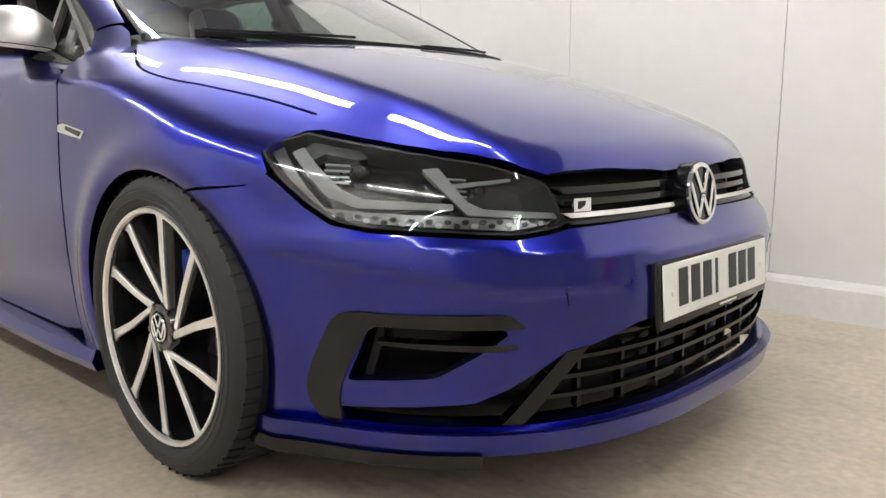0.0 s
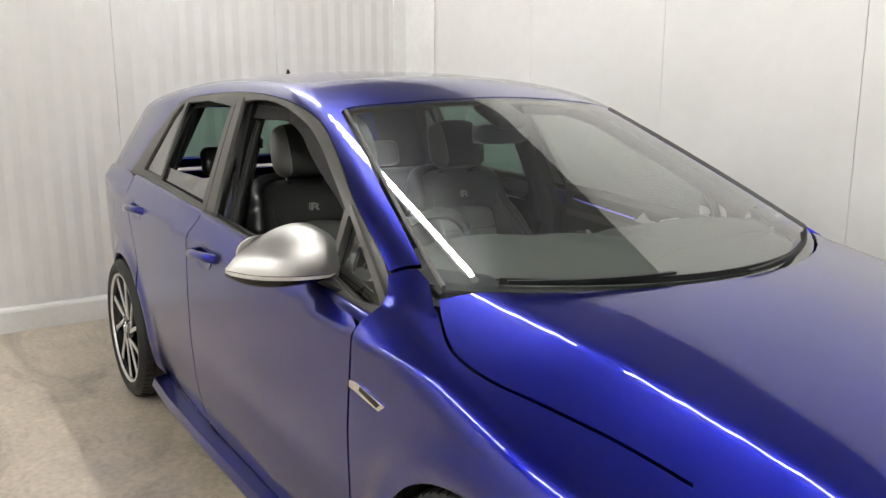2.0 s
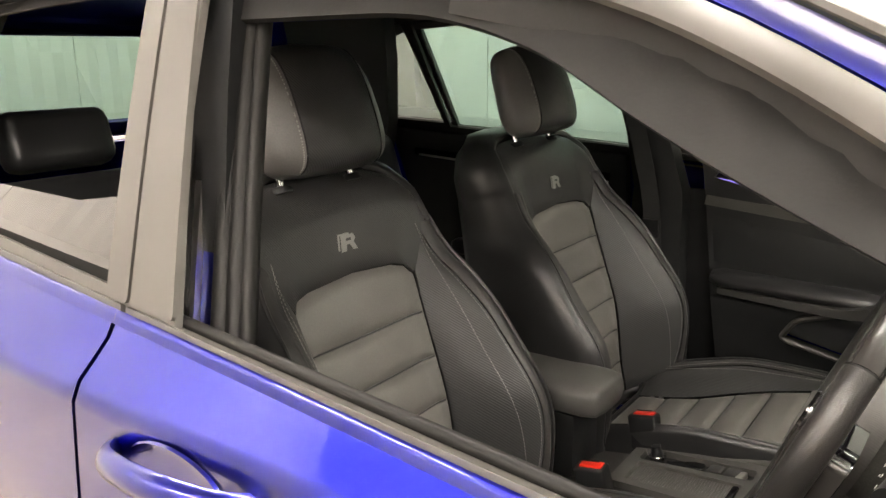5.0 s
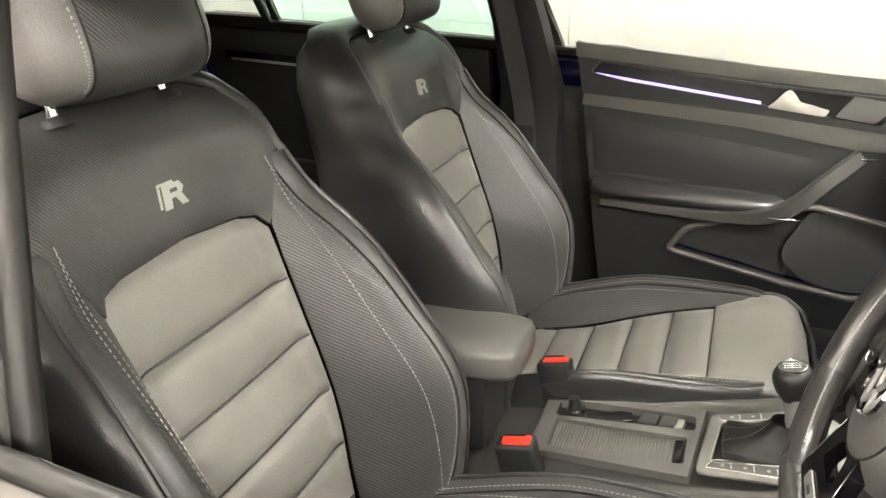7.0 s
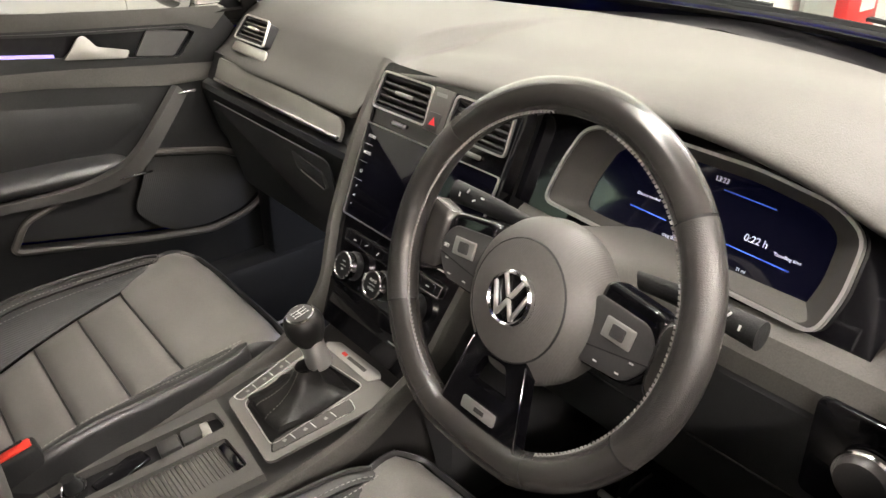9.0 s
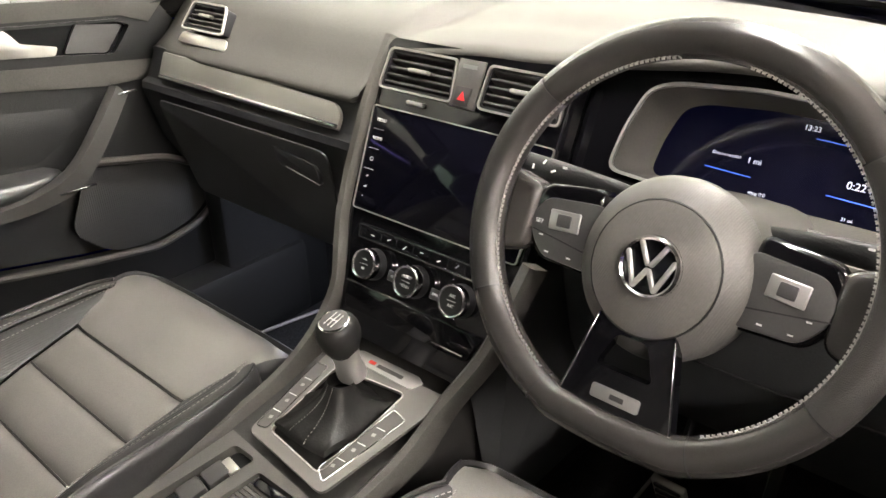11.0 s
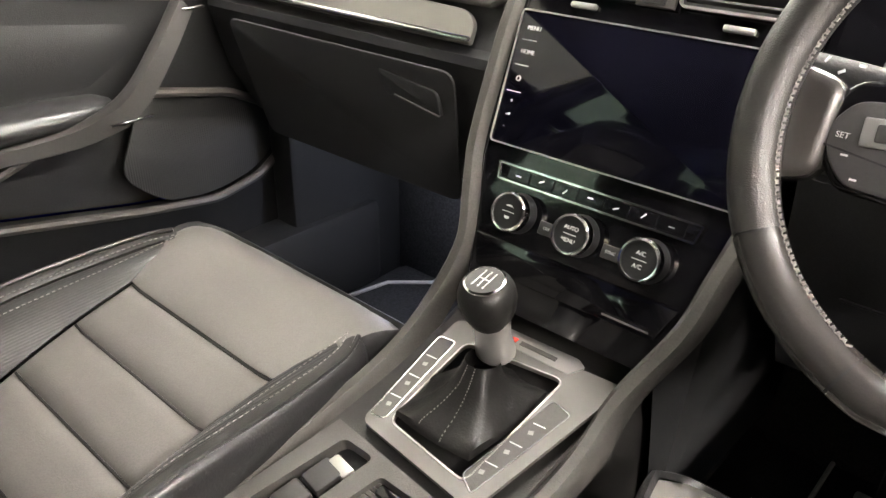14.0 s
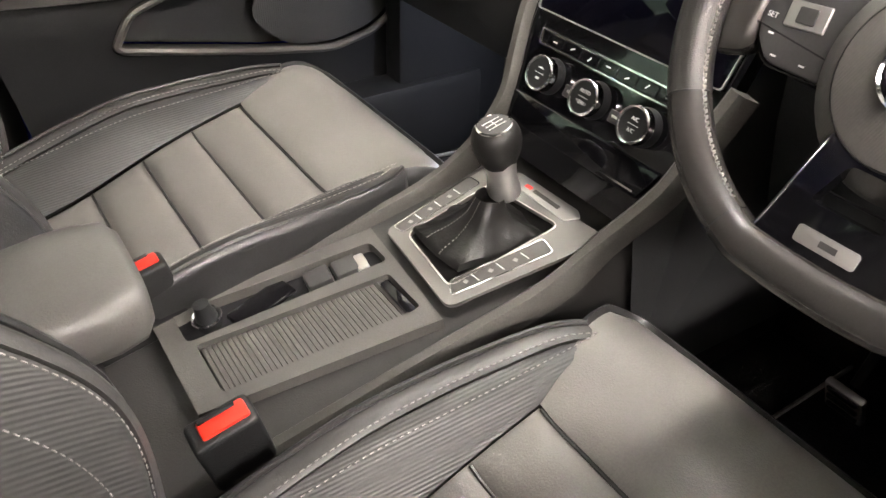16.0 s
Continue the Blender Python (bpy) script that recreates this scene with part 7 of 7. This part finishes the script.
# ---- inside: door linings, floor, roof lining ----
def door_lining(s):
    """Inner door panel; s: 1 the passenger's side, -1 the driver's."""
    d = thing("door_panel", "black door lining with armrest, pull bar and lit strip", "door panel", (-1.0, s * .76, .3), "front door panels")

    drop = 0 if s > 0 else -.05

    def card_y(x, z):
        """Distance of the lining from the car's middle."""
        t = np.clip((z - .60) / .36, 0, 1)
        return .722 + .040 * t ** 1.2 - .012 * np.clip((-.75 - x) / .5, -1, 0) + .012 * np.clip((.55 - z) / .2, 0, 1)

    def surf(lift=0.0):
        def f(p):
            x, z = p[:, 0], p[:, 1]
            y = card_y(x, z) - lift
            pos = np.c_[x, s * y, z + drop]
            e = .003
            dx = (card_y(x + e, z) - card_y(x - e, z)) / (2 * e)
            dz = (card_y(x, z + e) - card_y(x, z - e)) / (2 * e)
            n = np.c_[s * dx * 1.0, -s * np.ones_like(x), s * dz]
            n[:, 0] *= 1
            n = np.c_[dx, -np.ones_like(x), dz] * (1, s, 1)
            return pos, n / np.linalg.norm(n, axis=1, keepdims=True)
        return f
    outline = [(-1.448, 1.0), (-1.42, .86), (-1.395, .70), (-1.36, .46), (-1.34, .30), (-.60, .28), (-.56, .45), (-.50, .56), (-.60, .72), (-.69, .90), (-.72, .942), (-.85, .948), (-1.05, .962), (-1.25, .982)]
    recess = rounded([(-1.418, .936), (-1.395, .966), (-1.05, .930), (-.79, .912), (-.768, .900), (-.815, .850), (-1.06, .884), (-1.33, .918)], .012, 4)
    pocket = rounded([(-1.20, .556), (-1.17, .605), (-1.05, .645), (-.91, .682), (-.77, .655), (-.69, .615), (-.662, .570), (-.688, .525), (-.73, .498), (-.814, .480), (-.95, .500), (-1.19, .548)], .018, 4)
    sheet("lining", surf(), outline, HARD, d, holes=[recess, pocket], step=.028, thick=.03, label="black grained door lining")
    # top cap, soft
    cap = [(-1.445, .972), (-1.25, .955), (-1.05, .937), (-.79, .918), (-.74, .90), (-.705, .93), (-.72, .944), (-.85, .952), (-1.05, .966), (-1.25, .986), (-1.448, 1.004)]
    sheet("top_cap", surf(.010), cap, SOFT, d, step=.02, thick=.03, puff=(.006, .010), label="soft grey door top")
    sheet("trim_recess", surf(-.012), recess, RECESS, d, step=.03, thick=0, label="gloss black trim recess")
    sheet("recess_edge", surf(.003), recess, HARD, d, holes=[shrink(recess, .005)], step=.03, thick=.016)
    sheet("light_strip", surf(.000), [(-1.398, .932), (-1.398, .9375), (-1.045, .893), (-1.045, .8875)], AMBIENT, d, step=.03, thick=.006, label="blue-violet lit ambient strip")
    lev = [(-1.032, .883), (-1.022, .892), (-1.000, .918), (-.990, .922), (-.980, .912), (-.970, .898), (-.912, .884), (-.920, .870)]
    sheet("door_lever", surf(.010), rounded(lev, .004, 3), LEVER, d, step=.012, thick=.014, puff=(.002, .004), label="satin silver door lever")
    sheet("recess_inset", surf(-.004), rounded([(-.868, .912), (-.785, .901), (-.826, .858), (-.900, .869)], .006), DARKGREY, d, step=.02, thick=.006)
    sheet("fabric_insert", surf(.004), rounded([(-1.405, .845), (-.865, .775), (-.99, .705), (-1.385, .720)], .012), HARD, d, step=.02, thick=.01, puff=(.004, .012), label="dark padded insert")
    sheet("waist_band", surf(.010), [(-1.425, .868), (-1.42, .893), (-1.06, .868), (-.80, .842), (-.735, .835), (-.728, .805), (-.85, .806), (-1.07, .838)], SOFT, d, step=.02, thick=.016, puff=(.004, .008), label="grey raised waist band")
    rings = []
    for x, k in ((-1.385, .7), (-1.36, 1), (-1.2, 1), (-1.06, 1), (-.99, .85), (-.965, .5)):
        z = .680 - .02 * (x + 1.2) + drop
        rings.append([(x, s * (.735 - .062 * k * max(0, math.cos(t)) + .01), z + .026 * k * math.sin(t)) for t in np.linspace(-math.pi, math.pi, 20, endpoint=False)])
    part("armrest", loft(rings, degrees=60), LEATHER, d, "padded leather door armrest")
    bar = path_points([(-.845, s * .702, .802), (-.90, s * .672, .755), (-.955, s * .662, .700), (-1.005, s * .672, .668), (-1.10, s * .690, .650), (-1.36, s * .700, .655)], 6)
    bar = [(x, y, z + drop) for x, y, z in bar]
    part("pull_bar", sweep(bar, [(-.014, -.008), (.014, -.008), (.016, 0), (.012, .010), (-.012, .010), (-.016, 0)], up=(0, -s, 0), scale=np.r_[np.linspace(1.05, 1.25, 17), np.linspace(1.2, .5, 14)]), BARGREY, d, "grey diagonal pull bar")
    for p in ((-.842, .800), (-.972, .671)):
        part("bar_trim", rbox(.050 if p[1] > .75 else .064, .006, .0035, .001, 1, pose(p[0], s * (.690 if p[1] > .75 else .652), p[1] + drop)), CHROME, d, "thin chrome end line")
    sheet("pocket_back", surf(-.045), pocket, DASHLOW, d, step=.04, thick=0, label="deep door pocket")
    pk = np.array(pocket)
    pos, n = surf(.002)(pk)
    # Lighter grey than the lining stands for the highlight along the rim.
    part("pocket_rim", sweep(np.r_[pos], circle(.0075, 8), closed=True, up=(0, -s, 0)), TRIM, d, "rounded pocket rim, its highlight put in as lighter grey")
    sheet("speaker_grille", surf(-.010), rounded([(-.915, .674), (-.77, .647), (-.698, .610), (-.672, .570), (-.695, .530), (-.735, .505), (-.814, .488), (-.90, .497), (-.97, .56)], .03), SPEAKER, d, step=.03, thick=.004, label="fine black speaker grille")
    return d


AMBIENT = material("violet_light_strip", (.25, .22, .9), .3, emit=.30, emit_color=(.36, .30, 1.0))
SPEAKER = ribbed("speaker_mesh", (.030, .031, .030), .55, .004, (1, 0, 0), .25, second=(.004, (0, 0, 1)))
door_lining(1)
door_lining(-1)

for s in (-1, 1):
    rd = thing("rear_door_panel", "black rear door lining with a slim bright strip", "door panel", (-2.0, s * .76, .3), "rear door panels")
    ol = [(-1.66, .99), (-1.62, .6), (-1.62, .28), (-2.28, .28), (-2.34, .66), (-2.52, 1.03), (-2.2, 1.02)]

    def rsurf(lift=0.0, s=s):
        return lambda p: (np.c_[p[:, 0], s * (.725 + .045 * np.clip((p[:, 1] - .6) / .4, 0, 1) - lift), p[:, 1]], np.tile((0, -s, 0.), (len(p), 1)))
    sheet("lining", rsurf(), ol, HARD, rd, step=.05, thick=.03, label="black rear door lining")
    sheet("decor_strip", rsurf(.006), [(-1.70, .90), (-1.70, .925), (-2.40, .955), (-2.40, .935)], PIANO, rd, step=.04, thick=.01)
    sheet("bright_line", rsurf(.009), [(-1.70, .896), (-1.70, .903), (-2.38, .937), (-2.38, .931)], SATIN, rd, step=.04, thick=.004, label="slim bright strip")
    part("armrest", rbox(.5, .06, .05, .02, 3, pose(-1.95, s * .70, .66)), LEATHER, rd)

    pil = thing("pillar_trim", "dark grey inner centre pillar with seat belt", "pillar trim", (-1.56, s * .7, .3))
    rings = []
    for z, x, y, w in ((.26, -1.54, .74, .11), (.60, -1.55, .735, .09), (.90, -1.545, .745, .075), (1.05, -1.565, .70, .062), (1.22, -1.60, .645, .055), (1.38, -1.64, .585, .055)):
        rings.append([(x + a * w, s * (y - b), z) for a, b in ((-1, -.02), (-.9, .02), (-.4, .038), (.4, .038), (.9, .02), (1, -.02))])
    part("pillar_cover", loft(rings, degrees=50), HARD, pil, "dark grained pillar cover")
    part("door_shut_cover", span((-1.62, s * .785 - .006, .22), (-1.36, s * .785 + .006, .90), .002), BLACK, pil, "black rubber door shut")
    strap = path_points([(-1.60, s * .596, 1.20), (-1.575, s * .645, 1.05), (-1.55, s * .688, .88), (-1.535, s * .690, .72), (-1.525, s * .692, .45)], 6)
    part("belt_strap", sweep(strap, [(-.023, -.001), (.023, -.001), (.023, .001), (-.023, .001)], up=(0, -s, 0)), WEB, pil, "black woven belt strap")
    part("belt_guide", rbox(.07, .02, .035, .006, 2, pose(-1.60, s * .598, 1.215, 0, 10, 0)), HARD, pil, "black belt guide")
    part("belt_tongue", rbox(.045, .014, .05, .004, 2, pose(-1.543, s * .680, .80)), BLACK, pil)
    part("rear_pillar", loft([[(x + a, s * (y + b), z) for a, b in ((.10, 0), (.10, .05), (-.30, .05), (-.30, -.02))] for x, y, z in ((-2.56, .66, .90), (-2.52, .65, 1.05), (-2.45, .57, 1.25), (-2.42, .52, 1.36))]), FABRIC, pil, "dark rear pillar cover")
    ap = [on_side(grown(cabin, -.045))(np.array([[x, z]]))[0][0] * (1, -s, 1) for x, z in ((-.50, .985), (-.68, 1.085), (-.93, 1.228), (-1.06, 1.285), (-1.25, 1.325))]
    part("screen_pillar_cover", sweep(path_points(ap, 5), [(-.03, -.03), (.03, -.03), (.02, .03), (-.03, .03)], up=(0, -s, 0)), FRAMERUBBER, pil, "dark windscreen pillar cover")

# roof lining, floor and walls of the cabin
lining_low = [roll_cabin(x, z - .012) for x, z in frame_top[12:FT - 4]]
inner = lining_low[::-1] + [top_cabin(-1.06, -.52), top_cabin(-1.02, -.30), top_cabin(-1.0, -.1)]
sheet("headlining", on_roll(grown(cabin, -.035)), inner + [(x, flip - a) for x, a in inner[::-1]], FABRIC, car, step=.06, thick=.004, label="black cloth headlining")
cab = thing("cabin_floor", "black carpeted cabin floor with footwells", "floor", (-1.5, 0, .2))
part("carpet", span((-3.2, -.76, .19), (-.42, .76, .215), .004), CARPET, cab, "black carpet")
part("bulkhead", span((-.44, -.76, .19), (-.40, .76, .93), .004), CARPET, cab, "black carpeted bulkhead")
part("tunnel", span((-1.7, -.10, .21), (-.45, .145, .40), .03), CARPET, cab)
part("boot_floor", span((-3.25, -.70, .5), (-2.62, .70, .53), .004), CARPET, cab)
for s in (-1, 1):
    part("sill_trim", span((-1.45, s * .70 - .045, .215), (-.5, s * .70 + .045, .40), .02), HARD, cab, "black sill trim")
    part("kick_panel", span((-.70, s * .70 - .03, .2), (-.42, s * .70 + .03, .86), .01), HARD, cab)
    part("floor_mat", rbox(.70, .44, .008, .003, 2, pose(-.735, s * .435, .221)), CARPET, cab, "black floor mat")
    mat_line = path_points([(-.385, s * .215, .228), (-.385, s * .545, .228), (-.46, s * .56, .228), (-.52, s * .625, .228), (-.67, s * .655, .228), (-1.085, s * .655, .228), (-1.085, s * .215, .228)], 1, True)
    part("mat_edge", sweep(mat_line, circle(.004, 6), closed=True), STITCH, cab, "pale mat edging")

for y, w in ((-.30, .05), (-.42, .05)):
    ped = thing("pedal", "brushed steel pedal with black rubber bars", "pedal", (-.62, y, .33), "driver's pedals")
    part("pad", rbox(.012, w, .062, .004, 2, pose(-.66, y, .36, 0, -28, 0)), SATIN, ped, "brushed steel pad")
    for k in range(3):
        part("grip_bar", rbox(.006, w * .8, .008, .002, 1, pose(-.668 - .009 * (k - 1), y, .36 + .018 * (k - 1), 0, -28, 0)), BLACK, ped)
    part("arm", sweep([(-.65, y, .38), (-.60, y, .50), (-.55, y, .60)], circle(.008, 8)), BLACK, ped)
ped = thing("pedal", "tall brushed steel accelerator pedal", "pedal", (-.62, -.52, .28), "driver's pedals")
part("pad", rbox(.012, .045, .13, .004, 2, pose(-.66, -.52, .31, 0, -38, 0)), SATIN, ped, "brushed steel pad")

# interior mirror at the windscreen
rv = thing("interior_mirror", "black interior mirror hung from the windscreen", "mirror", (-.98, 0, 1.29))
rings = []
for k, (x, g) in enumerate(((-.955, .75), (-.962, .96), (-.985, 1), (-.99, .97))):
    rings.append([(x + .02 * (y_ := .115 * g * math.copysign(abs(math.cos(t)) ** .6, math.cos(t))) * 0, y_, 1.250 + .034 * g * math.copysign(abs(math.sin(t)) ** .6, math.sin(t))) for t in np.linspace(0, 2 * math.pi, 28, endpoint=False)])
part("mirror_case", loft(rings, degrees=50), HARD, rv, "black mirror case")
part("mirror_glass", rbox(.002, .215, .058, .001, 1, pose(-.991, 0, 1.250)), REFLECTOR, rv, "mirror glass")
part("mirror_stem", sweep([(-.975, 0, 1.27), (-.955, 0, 1.295), (-.95, 0, 1.31)], circle(.012, 10)), HARD, rv)
part("sensor_cover", rbox(.16, .12, .05, .02, 3, pose(-.985, 0, 1.318, 0, 24, 0)), HARD, rv, "black camera cover at the windscreen")

# footwell lamp
FOOT = material("footwell_lamp", (.75, .82, 1), .4, emit=55, emit_color=(.72, .80, 1.0))
for y in (.42,):
    fl = thing("footwell_lamp", "small cool white footwell lamp under the dashboard", "lamp", (-.58, y, .552))
    part("lens", rbox(.045, .022, .006, .002, 1, pose(-.57, y, .553)), FOOT, fl, "lit lamp lens")
    part("bezel", rbox(.055, .032, .006, .002, 1, pose(-.57, y, .558)), HARD, fl)

# red box and grey board on the far wall
rb = thing("red_fire_box", "red fire point box on the white wall", "box", (3.95, 1.55, .2))
part("box_case", rbox(.42, .12, .75, .01, 2, pose(3.95, 1.555, .52)), material("red_enamel", (.62, .03, .03), .4, stain=(6, .1, .05)), rb, "red enamelled case")
part("box_label", rbox(.20, .004, .18, .001, 1, pose(4.0, 1.492, .36)), PLATE, rb, "pale paper label")
part("box_panel", rbox(.16, .004, .22, .001, 1, pose(3.9, 1.492, .68)), DARKGREY, rb)
gb = thing("grey_board", "plain grey board standing against the wall", "board", (3.4, 1.57, 0))
part("board", rbox(.40, .03, 1.1, .004, 1, pose(3.45, 1.55, .56)), material("grey_board_paint", (.24, .25, .24), .6, stain=(5, .1, .05)), gb)
